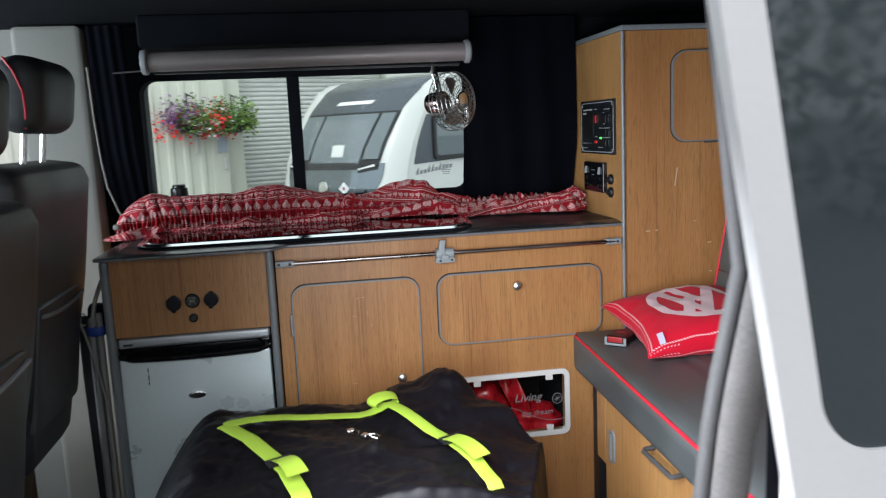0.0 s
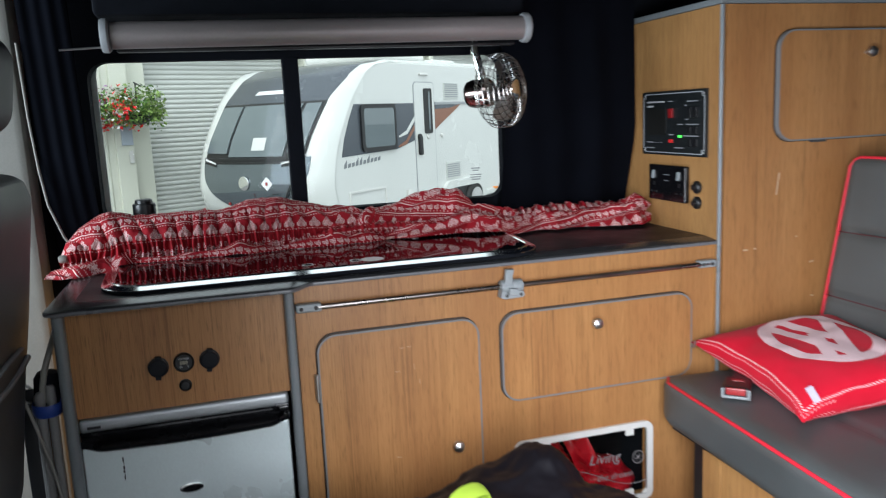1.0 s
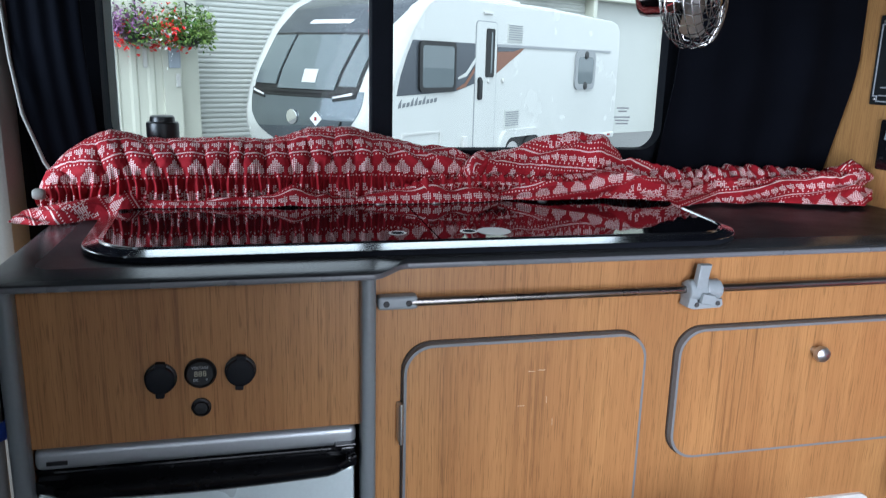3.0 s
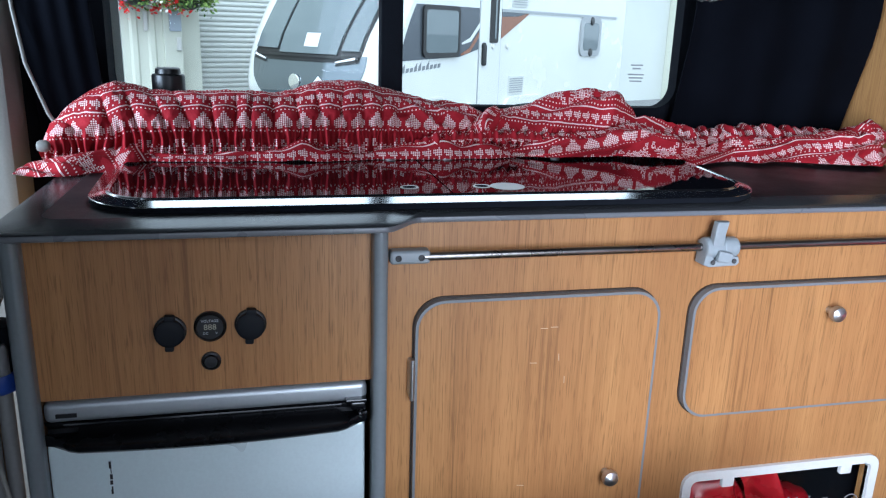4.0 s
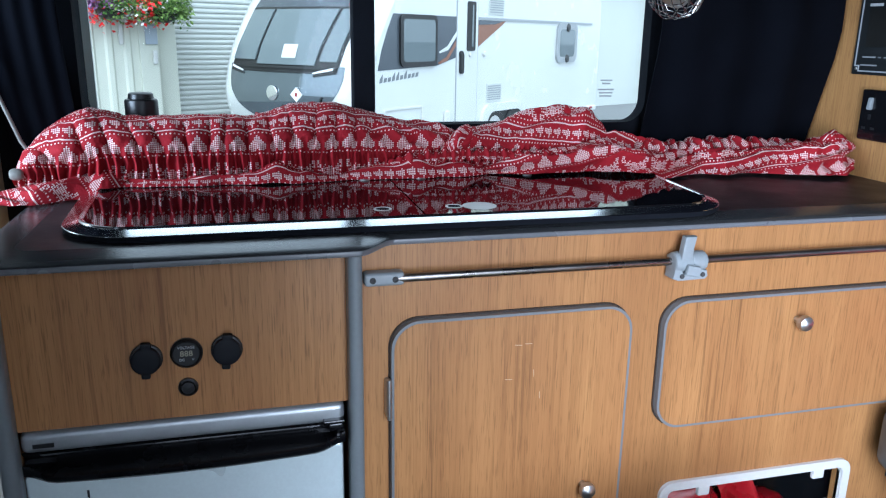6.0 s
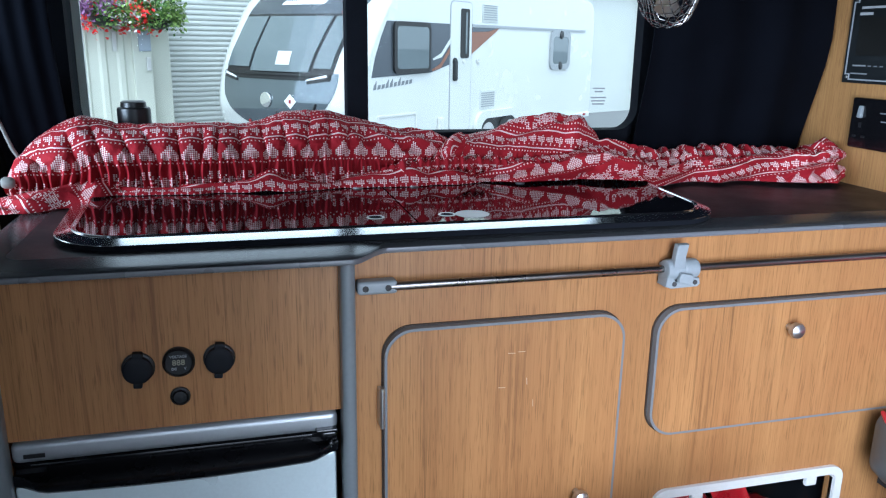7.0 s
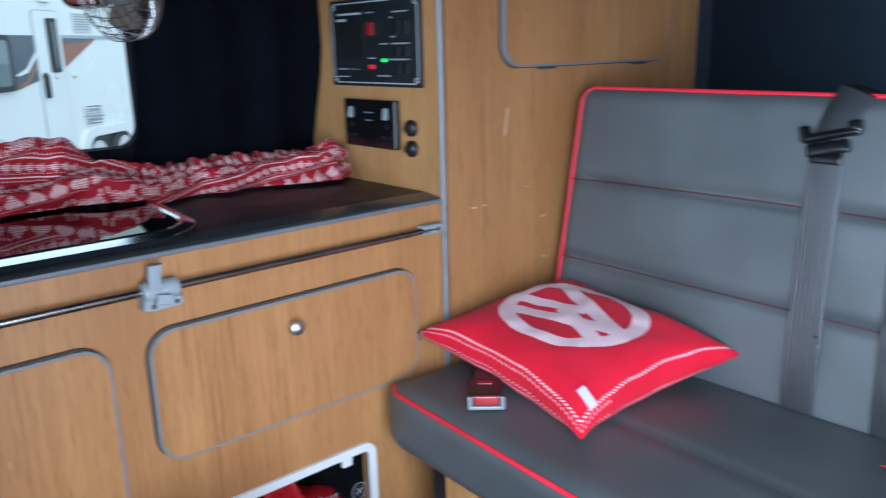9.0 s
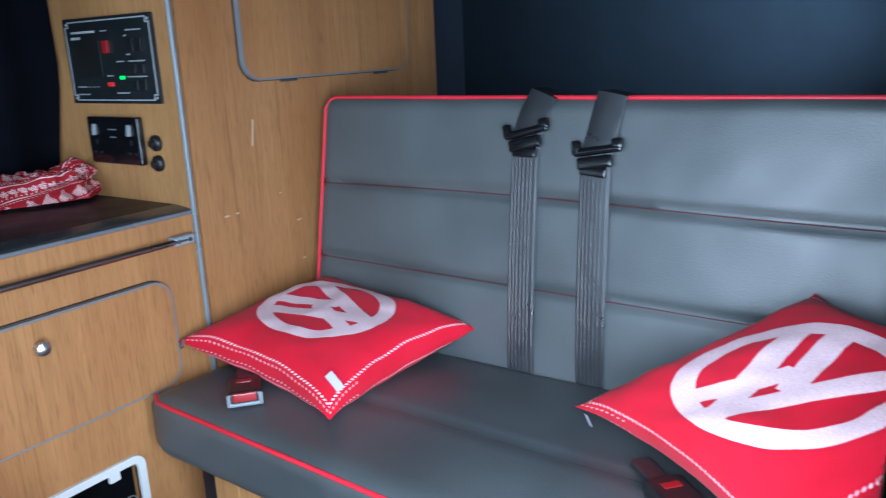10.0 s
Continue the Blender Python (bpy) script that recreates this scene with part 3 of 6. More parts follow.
fr = part("cubby_frame", ring(round_rect(CUB[0] - 0.014, CUB[1] + 0.014, CUB[2] - 0.014, CUB[3] + 0.014, 0.022, 6), round_rect(CUB[0], CUB[1], CUB[2], CUB[3], 0.010, 6), "y", FY - 0.006, FY + 0.006), M["white_plastic"], c, "white plastic frame with small tabs")
for x in (0.40, 0.605):
    for z, s in ((CUB[3], -1), (CUB[2], 1)):
        part("tab", box(x - 0.010, x + 0.010, FY - 0.005, FY + 0.003, min(z, z + s * 0.016), max(z, z + s * 0.016), 0.002), M["white_plastic"], fr)


# soft red things in the cubby
def lump(cx, cy, cz, sx, sy, sz, seed, folds=5.0):
    bm = bmesh.new()
    bmesh.ops.create_icosphere(bm, subdivisions=4, radius=1.0)
    for v in bm.verts:
        n = noise.noise(v.co * 1.6 + Vector((seed, 0, 0))) * 0.25 + abs(noise.noise(v.co * folds + Vector((0, seed, 0)))) * 0.16
        q = v.co * (1 + n)
        v.co = Vector((cx + q.x * sx, cy + q.y * sy, max(0.191, cz + q.z * sz)))
    return bm


M["satin_red"] = plain("glossy_red_cloth", (0.42, 0.008, 0.016), 0.3, 0, 0.3, 14, 300, 0.1)
solo("folded_cloth", lump(0.425, 2.13, 0.285, 0.075, 0.085, 0.085, 2.0, 3.0), M["satin_red"], "shiny red fabric stuffed in the cubby", "cloth", smooth=60)
solo("folded_cloth", lump(0.585, 2.12, 0.232, 0.080, 0.075, 0.045, 7.0, 2.5), M["satin_red"], "shiny red fabric lying flat in the cubby", "cloth", smooth=60)


def draped(u, v):
    x = 0.470 + 0.055 * v + 0.075 * u
    return (x, 2.075 + 0.055 * abs(u - 0.45) + 0.02 * math.sin(4 * v + 3 * u), 0.385 - 0.165 * u - 0.02 * v * u + 0.006 * math.sin(9 * v))


solo("red_strap", sheet(draped, 20, 12), M["satin_red"], "loose red fabric end hanging in the cubby", "cloth", smooth=70)
pw = part("cubby_window", box(CUB[0] + 0.001, CUB[1] - 0.001, FY + 0.001, FY + 0.003, CUB[2] + 0.001, CUB[3] - 0.001), M["pane"], c, "clear acrylic pane with etched lettering")
pw.visible_shadow = False
M["etched"] = plain("etched_frost", (0.20, 0.185, 0.19), 0.7)
SLANT = Matrix(((1, 0.28, 0, 0), (0, 1, 0, 0), (0, 0, 1, 0), (0, 0, 0, 1)))
for word, size, x, z in (("Living", 0.034, 0.545, 0.336), ("the dream", 0.022, 0.570, 0.290)):
    part("lettering", text_mesh(word, size, pose(x, FY + 0.0004, z) @ FACE_S @ SLANT, 0.0002), M["etched"], pw, "pale etched lettering", 0)
part("round_mark", tube([(0.628 + 0.014 * math.cos(a), FY + 0.0004, 0.326 + 0.015 * math.sin(a)) for a in np.linspace(0, 2 * math.pi, 25)[:-1]], 0.0008, 6, True), M["etched"], pw, "pale ring mark")
for a in (0.3, 1.2, 2.3):
    part("round_mark", tube([(0.628 - 0.010 * math.cos(a), FY + 0.0004, 0.326 - 0.010 * math.sin(a)), (0.628 + 0.010 * math.cos(a), FY + 0.0004, 0.326 + 0.010 * math.sin(a))], 0.0007, 6), M["etched"], pw, "pale spoke")
part("swash", tube([(0.44 + 0.21 * u, FY + 0.0004, 0.325 - 0.055 * math.sin(math.pi * u * 0.5) + 0.008 * math.sin(6 * u)) for u in np.linspace(0, 1, 16)], 0.0008, 6), M["etched"], pw, "pale curved line")

# table rail along the base unit
M["rod"] = plain("dull_steel_rod", (0.30, 0.275, 0.26), 0.3, 1.0, 0.1)
r = thing("table_rail", (0.35, FY - 0.01, 0.75), "slim steel table rail with grey plastic end brackets", "rail")
part("rod", tube([(-0.075, FY - 0.016, 0.7635), (0.80, FY - 0.016, 0.7635)], 0.0055, 12), M["rod"], r)
for x0, x1 in ((-0.117, -0.067), (0.770, 0.815)):
    b = part("bracket", box(x0, x1, FY - 0.021, FY - 0.0005, 0.755, 0.772, 0.0045, 3), M["clamp_grey"], r)
    for x in (x0 + 0.010, x1 - 0.012):
        part("screw", lathe([(0.0040, 0), (0.0040, 0.0009), (0.0026, 0.0011), (0.0022, 0.0002), (0, 0.0002)], (x, FY - 0.0212, 0.7635), (0, -1, 0), 12), M["rubber"], b, "dark screw head")
cl = thing("rail_clamp", (0.318, FY - 0.02, 0.742), "grey plastic clamp with a lever on the table rail", "clamp")
part("saddle", join(lathe([(0.010, 0), (0.0135, 0.002), (0.0145, 0.006), (0.0145, 0.024), (0.013, 0.027), (0, 0.027)], (0.2975, FY - 0.018, 0.763), (1, 0, 0), 20), lathe([(0.0125, 0), (0.0140, 0.002), (0.0140, 0.019), (0.012, 0.022), (0, 0.022)], (0.3245, FY - 0.018, 0.763), (1, 0, 0), 20)), M["clamp_grey"], cl, "round grey saddle over the rod")
part("base", join(prism([(0.2960, 0.7420), (0.306, 0.7385), (0.345, 0.7395), (0.349, 0.7435), (0.347, 0.752), (0.336, 0.7535), (0.330, 0.749), (0.312, 0.748), (0.308, 0.756), (0.300, 0.760)], "y", FY - 0.029, FY - 0.006, 0.002), box(0.300, 0.344, FY - 0.010, FY - 0.0005, 0.744, 0.770, 0.002)), M["clamp_grey"], cl)
part("lever", join(prism([(0.3045, 0.768), (0.3215, 0.768), (0.3225, 0.784), (0.3255, 0.8005), (0.3085, 0.8005), (0.3065, 0.786)], "y", FY - 0.032, FY - 0.020, 0.0025), moved(box(-0.010, 0.010, -0.005, 0.003, -0.007, 0.007, 0.002), pose(0.321, FY - 0.034, 0.7545, 0, 12, 0))), M["clamp_grey"], cl)
for x, z in ((0.309, 0.7455), (0.340, 0.7465)):
    part("screw", lathe([(0.0034, 0), (0.0034, 0.001), (0.0015, 0.0005), (0, 0.0005)], (x, FY - 0.0295, z), (0, -1, 0), 10), M["rubber"], cl, "dark screw hole")

# worktop: the front steps back past the fridge
def top_outline(grow):
    pts = [(-0.548 - grow, 2.46)]
    pts += [(-0.548 - grow + 0.025 * (1 - math.cos(a)), 1.969 - grow - 0.025 * math.sin(a)) for a in np.linspace(0, math.pi / 2, 6)]
    for i in range(9):
        s = i / 8
        pts.append((-0.128 + 0.050 * s, 1.944 - grow + 0.044 * (3 * s * s - 2 * s ** 3)))
    pts += [(0.822, 1.988 - grow), (0.822, 2.46)]
    return pts


wk = thing("worktop", (0.1, 2.2, BOTZ), "black worktop with a grey edging strip", "worktop")
part("board", prism(top_outline(-0.046), "z", BOTZ + 0.002, TOPZ), M["worktop"], wk)
part("edging", prism(top_outline(0.0), "z", BOTZ, TOPZ - 0.0068, 0.002), M["edging"], wk, "grey edging strip")
LIP = ((0.0005, -0.0068), (0.0035, -0.0050), (0.012, -0.0031), (0.030, -0.0012), (0.046, -0.0001), (0.050, -0.0002))
lip = bmesh.new()
rows_ = [[lip.verts.new((x, y, TOPZ + dz)) for x, y in top_outline(-g_)] for g_, dz in LIP]
for ra, rb in zip(rows_, rows_[1:]):
    for k_ in range(len(ra) - 1):
        lip.faces.new((ra[k_], ra[k_ + 1], rb[k_ + 1], rb[k_]))
M["lip"] = plain("satin_dark_nosing", (0.045, 0.047, 0.050), 0.24, 0.0, 0.06, 10, 300, 0.03, 0.5, 0.03)
part("nosing", lip, M["lip"], wk, "gently rounded satin nosing", 60)

# hob and sink with a black glass lid
HX0, HX1, HY0, HY1, HR = -0.478, 0.437, 2.002, 2.350, 0.086


def hob_rr(*args):
    """A rounded outline whose two ends narrow towards the front."""
    out = []
    for x, y in round_rect(*args):
        k_ = max(0.0, (2.22 - y) / 0.22) ** 1.3
        out.append((x - 0.028 * k_ * min(1.0, max(0.0, (x - 0.2) / 0.23)) + 0.018 * k_ * min(1.0, max(0.0, (-0.25 - x) / 0.22)), y))
    return out


h = thing("hob_and_sink", (0, 2.17, TOPZ), "steel-rimmed hob and sink with folded black glass lids", "hob")
part("base_seal", prism(hob_rr(HX0 + 0.001, HX1 - 0.001, HY0 + 0.001, HY1 - 0.001, HR - 0.001, 8), "z", TOPZ, TOPZ + 0.0066), M["fabric_black"], h)
M["rim_steel"] = plain("polished_rim_steel", (0.86, 0.87, 0.88), 0.14, 1.0, 0.04, 10, 200, 0.02, 0.5, 0.03)
def rim_pt(u, v):
    prof = [(0.0012, 0.0062), (0.0004, 0.0067), (0.0010, 0.0074), (0.0200, 0.0120), (0.0212, 0.0138), (0.0224, 0.0144), (0.0240, 0.0140), (0.0290, 0.0112)]
    i = min(int(v * 7 + 0.5), 7)
    o = hob_rr(HX0 + prof[i][0], HX1 - prof[i][0], HY0 + prof[i][0], HY1 - prof[i][0], HR - prof[i][0], 8)
    q = o[int(u * 36 + 0.5) % 36]
    return (q[0], q[1], TOPZ + prof[i][1])
part("rim", sheet(rim_pt, 36, 7), M["rim_steel"], h, "polished steel rim", 24)
for a, b, rr in ((HX0 + 0.0265, -0.0310, (0.004, 0.062, 0.062, 0.004)), (-0.0290, HX1 - 0.0265, (0.062, 0.004, 0.004, 0.062))):
    part("glass_lid", prism(hob_rr(a, b, HY0 + 0.0265, HY1 - 0.0265, rr, 8), "z", TOPZ + 0.004, TOPZ + 0.0128), M["lid_glass"], h, "black mirror-like glass lid", 0)
for x in (-0.0785, 0.0185):
    part("finger_hole", lathe([(0.012, 0), (0.0117, 0.0006), (0.0092, 0.0006), (0.0090, 0.0001), (0, 0.0001)], (x, 2.071, TOPZ + 0.0128)), [M["steel"]], h, "chrome-ringed finger hole")
    part("hole", lathe([(0.0088, 0), (0.0088, 0.0001), (0, 0.0001)], (x, 2.071, TOPZ + 0.01305)), M["fabric_black"], h)
# white disc that paints a bright reflection onto the glass
part("reflection_disc", lathe([(0.023, 0), (0.023, 0.0004), (0, 0.0004)], (0.053, 2.068, TOPZ + 0.0128), (0, 0, 1), 32), M["white_plastic"], h, "round white disc painted as a reflection in the lid")
for x in (-0.26, -0.07, 0.02, 0.2):
    part("hinge_stud", lathe([(0.008, 0), (0.007, 0.002), (0, 0.0022)], (x, 2.281, TOPZ + 0.0129)), M["steel"], h)

# tall cabinet
TX, TF = 0.82, 1.985
t = thing("tall_cabinet", (1.2, 2.2, 0.0), "tall teak-look cabinet with an upper locker door", "cabinet")
part("side_panel", box(TX, TX + 0.018, TF + 0.006, 2.40, 0.0, 1.322), M["wood_pale"], t, "paler teak-look side panel")
part("front", box(TX + 0.014, 1.588, TF, TF + 0.016, 0.0, 1.322), M["wood"], t)
part("back_side", box(1.572, 1.588, TF + 0.017, 2.40, 0.0, 1.322), M["wood"], t)
part("top", box(TX, 1.588, TF, 2.40, 1.323, 1.338, 0.004), M["trim"], t)
part("edge_strip", tube([(TX + 0.004, TF + 0.002, z) for z in (0.0, 0.4, 0.8, 1.322)], 0.0048, 12), M["trim"], t, "rounded grey corner strip")
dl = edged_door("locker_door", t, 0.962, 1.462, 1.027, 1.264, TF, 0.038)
knob((1.192, TF - 0.014, 1.214), dl)
for x in (1.075, 1.36):
    part("hinge", box(x - 0.019, x + 0.019, TF - 0.013, TF, 1.0190, 1.0230, 0.0015), M["rubber"], dl)
for x, z, w_, h_, a in ((0.893, 0.785, 0.012, 0.003, 0), (0.918, 0.786, 0.006, 0.003, 0), (1.075, 0.742, 0.013, 0.003, -8), (1.03, 0.805, 0.006, 0.002, 0), (0.975, 0.93, 0.003, 0.05, 8), (1.08, 0.66, 0.008, 0.003, 0)):
    part("chip", moved(box(-w_ / 2, w_ / 2, -0.0004, 0.0004, -h_ / 2, h_ / 2), pose(x, TF - 0.0005, z, 0, a, 0)), M["scratch"], t, "pale chip in the laminate", 0)

# power management panel on the tall cabinet's side: u from its far edge to the near one, v upwards
PX = TX - 0.006
PY0, PY1, PZ0, PZ1 = 2.291, 2.025, 0.9965, 1.149


def panel_box(u0, u1, v0, v1, out, bev=0.0):
    return box(PX - out, PX + 0.0005, PY0 + (PY1 - PY0) * u1, PY0 + (PY1 - PY0) * u0, PZ0 + (PZ1 - PZ0) * v0, PZ0 + (PZ1 - PZ0) * v1, bev)


def panel_at(u, v, out=0.0006):
    return pose(PX - out, PY0 + (PY1 - PY0) * u, PZ0 + (PZ1 - PZ0) * v)


q = thing("control_panel", (TX, 2.15, 1.0), "black power control panel with a silver border and small switches", "control panel")
part("plate", prism(round_rect(PY1, PY0, PZ0, PZ1, 0.002, 3), "x", PX, TX), M["panel_face"], q)


def notched(y0, y1, z0, z1, c_):
    """A rectangle with its four corners stepped in."""
    return [(y0 + c_, z0), (y1 - c_, z0), (y1 - c_, z0 + c_), (y1, z0 + c_), (y1, z1 - c_), (y1 - c_, z1 - c_), (y1 - c_, z1), (y0 + c_, z1), (y0 + c_, z1 - c_), (y0, z1 - c_), (y0, z0 + c_), (y0 + c_, z0 + c_)]


part("border", ring(notched(PY1 + 0.005, PY0 - 0.005, PZ0 + 0.005, PZ1 - 0.005, 0.009), notched(PY1 + 0.0075, PY0 - 0.0075, PZ0 + 0.0072, PZ1 - 0.0072, 0.009), "x", PX - 0.0007, PX), M["panel_line"], q, "stepped silver line")
part("display", panel_box(0.09, 0.40, 0.31, 0.73, 0.0010), plain("dark_display", (0.012, 0.012, 0.011), 0.3), q, "unlit display")
part("heading", join(panel_box(0.09, 0.37, 0.825, 0.850, 0.0006), panel_box(0.08, 0.19, 0.755, 0.785, 0.0006)), M["grey_print"], q, "pale bars of lettering", 0)
for u0, u1, v in ((0.44, 0.51, 0.83), (0.72, 0.88, 0.82), (0.69, 0.72, 0.76), (0.70, 0.74, 0.55), (0.58, 0.66, 0.475), (0.71, 0.89, 0.475), (0.67, 0.89, 0.30), (0.54, 0.68, 0.115), (0.08, 0.19, 0.19), (0.07, 0.21, 0.10), (0.45, 0.52, 0.315)):
    part("mark", panel_box(u0, u1, v, v + 0.016, 0.0006), M["dim_print"], q, "small pale printed mark", 0)
for u0 in (0.21, 0.26, 0.31):
    part("mark", panel_box(u0, u0 + 0.025, 0.19, 0.203, 0.0006), M["grey_mark"], q, "dim printed mark", 0)
part("red_switch", panel_box(0.455, 0.515, 0.58, 0.73, 0.005, 0.0015), M["red_mark"], q, "red rocker switch")
part("red_lamp", panel_box(0.455, 0.515, 0.20, 0.25, 0.003, 0.001), M["led_red"], q, "lit red lamp")
part("green_lamp", panel_box(0.60, 0.645, 0.280, 0.318, 0.002, 0.0005), M["led_green"], q, "lit green lamp")
for u0 in (0.73, 0.82):
    for v0, v1 in ((0.58, 0.74), (0.34, 0.45), (0.15, 0.27)):
        part("rocker", panel_box(u0, u0 + 0.062, v0, v1, 0.004, 0.0015), M["black"], q)
for u in (0.035, 0.965):
    for v in (0.065, 0.935):
        part("screw", lathe([(0.0028, 0), (0.002, 0.0010), (0, 0.0010)], tuple(panel_at(u, v, 0).translation), (-1, 0, 0), 10), M["steel"], q)

q = thing("mains_socket", (TX, 2.17, 0.885), "black double switched mains socket", "socket")
part("plate", box(TX - 0.014, TX, 2.093, 2.249, 0.886, 0.973, 0.004, 3), M["gloss_black"], q)
for y in (2.117, 2.2245):
    part("switch", moved(box(-0.004, 0.003, -0.0045, 0.0045, -0.0105, 0.0105, 0.002), pose(TX - 0.0155, y, 0.949, 0, 8, 0)), M["clamp_grey"], q, "pale rocker switch")
    part("pin_holes", join(box(TX - 0.0148, TX - 0.013, y - 0.003, y + 0.003, 0.922, 0.931), box(TX - 0.0148, TX - 0.013, y + 0.006, y + 0.014, 0.905, 0.909), box(TX - 0.0148, TX - 0.013, y - 0.014, y - 0.006, 0.905, 0.909)), M["black"], q)
part("marks", join(box(TX - 0.0146, TX - 0.0138, 2.157, 2.183, 0.949, 0.951), box(TX - 0.0146, TX - 0.0138, 2.161, 2.179, 0.935, 0.937)), M["grey_mark"], q)
for z in (0.927, 0.891):
    solo("aerial_socket", lathe([(0.0145, 0), (0.0145, 0.006), (0.012, 0.009), (0.007, 0.010), (0.006, 0.016), (0, 0.016)], (TX, 2.0605, z), (-1, 0, 0)), M["black"], "small round dark aerial socket with a cap", "socket", "round sockets by the mains socket")

# ---- rear bench ----
SX0, SX1, SZ, SY0, SY1 = 0.652, 1.06, 0.535, 0.905, 1.958
b = thing("bench_seat", (0.9, 1.4, 0.0), "charcoal leatherette bench seat with red piping on a teak-look base", "bench")
base = part("base", box(0.700, 1.22, SY0, 1.770, 0.0, 0.41), M["wood"], b, "teak-look base box")
part("front_panel", box(0.683, 0.699, SY0, 1.776, 0.02, 0.405, 0.002), M["wood_pale"], b)
part("front_panel", box(0.683, 0.699, 1.777, 1.836, 0.222, 0.405, 0.002), M["wood_pale"], b)
part("leg", box(0.684, 0.715, 1.826, 1.866, 0.0, 0.42), M["black"], b, "black steel leg")
part("seat_frame", box(0.685, 1.2, SY0, 1.95, 0.405, 0.425), M["black"], b)


def pad(x, y, z):
    return noise.noise(Vector((x * 5, y * 5, z * 5))) * 0.004 + noise.noise(Vector((x * 17, y * 17, 3))) * 0.0012


def cushion_box(x0, x1, y0, y1, z0, z1, r, cuts=14):
    bm = box(x0, x1, y0, y1, z0, z1)
    bmesh.ops.subdivide_edges(bm, edges=list(bm.edges), cuts=cuts, use_grid_fill=True)
    c_, h_ = Vector(((x0 + x1) / 2, (y0 + y1) / 2, (z0 + z1) / 2)), Vector(((x1 - x0) / 2, (y1 - y0) / 2, (z1 - z0) / 2))
    for v in bm.verts:
        d_ = v.co - c_
        core = Vector([max(-h_[i] + r, min(h_[i] - r, d_[i])) for i in range(3)])
        off = d_ - core
        if off.length > 1e-9:
            off = off.normalized() * r
        v.co = c_ + core + off
    return bm


def seat_bm():
    bm = cushion_box(SX0, SX1, SY0, SY1, 0.420, SZ, 0.030, 26)
    for v in bm.verts:
        fw = min(1.0, max(0.0, (0.80 - v.co.x) / 0.14))
        v.co.x -= 0.035 * (1.92 - v.co.y) * fw
        v.co.z -= 0.018 * (1.92 - v.co.y) * fw * min(1.0, max(0.0, (v.co.z - 0.43) / 0.08))
        if v.co.z > 0.49:
            s = math.exp(-((v.co.x - 0.815) / 0.006) ** 2)
            v.co.z += pad(v.co.x, v.co.y, 0) - 0.006 * s
    return bm


part("seat_cushion", seat_bm(), M["leather"], b, smooth=60)
part("piping", tube([(SX0 + 0.006 + 0.03 * max(0, (y - 1.93) / 0.03) ** 2 - 0.035 * (1.92 - y), y, SZ - 0.012 - 0.018 * (1.92 - y)) for y in np.linspace(SY0 + 0.02, 1.952, 40)], 0.0037, 8), M["red_pipe"], b, "red piping")
part("seam", tube([(0.815, y, SZ - 0.0045 + pad(0.815, y, 0)) for y in np.linspace(SY0 + 0.03, 1.93, 40)], 0.0012, 6), M["black"], b)
# backrest: leans back
TIP = pose(1.045, 0, 0.535, 0, 10.5, 0)
BH, BT = 0.460, 0.11


def seam_h(y):
    """Heights of the two seams along the backrest."""
    return 0.139 + 0.008 * (y - 1.4), 0.2905 + 0.004 * math.sin(5 * y)


def back_bm():
    bm = cushion_box(-0.0, BT, SY0, 1.940, -0.06, BH, 0.024, 64)
    for v in bm.verts:
        if v.co.x < 0.03:
            lo_, hi_ = seam_h(v.co.y)
            s = sum(math.exp(-abs((v.co.z - q_) / 0.0075) ** 1.3) for q_ in (lo_, hi_))
            v.co.x += 0.009 * s - 0.003 + pad(v.co.z, v.co.y, 5)
    return moved(bm, TIP)


part("backrest", back_bm(), M["leather"], b, smooth=60)
def back_pt(x, y, z):
    return TIP @ Vector((x, y, z))
part("piping", tube([back_pt(0.003, 1.935, z) for z in np.linspace(-0.03, BH - 0.025, 24)] + [back_pt(0.004 + 0.0, 1.935 - 0.012, BH - 0.008)] + [back_pt(0.006, y, BH - 0.003) for y in np.linspace(1.910, SY0 + 0.01, 40)], 0.0036, 8), M["red_pipe"], b, "red piping")
M["thread"] = plain("dark_red_thread", (0.07, 0.014, 0.018), 0.6)
for k_ in (0, 1):
    part("stitching", tube([back_pt(0.0030 + pad(seam_h(y)[k_], y, 5), y, seam_h(y)[k_] - 0.002) for y in np.linspace(1.94, SY0 + 0.01, 40)], 0.0012, 6), M["thread"], b, "dark red seam")


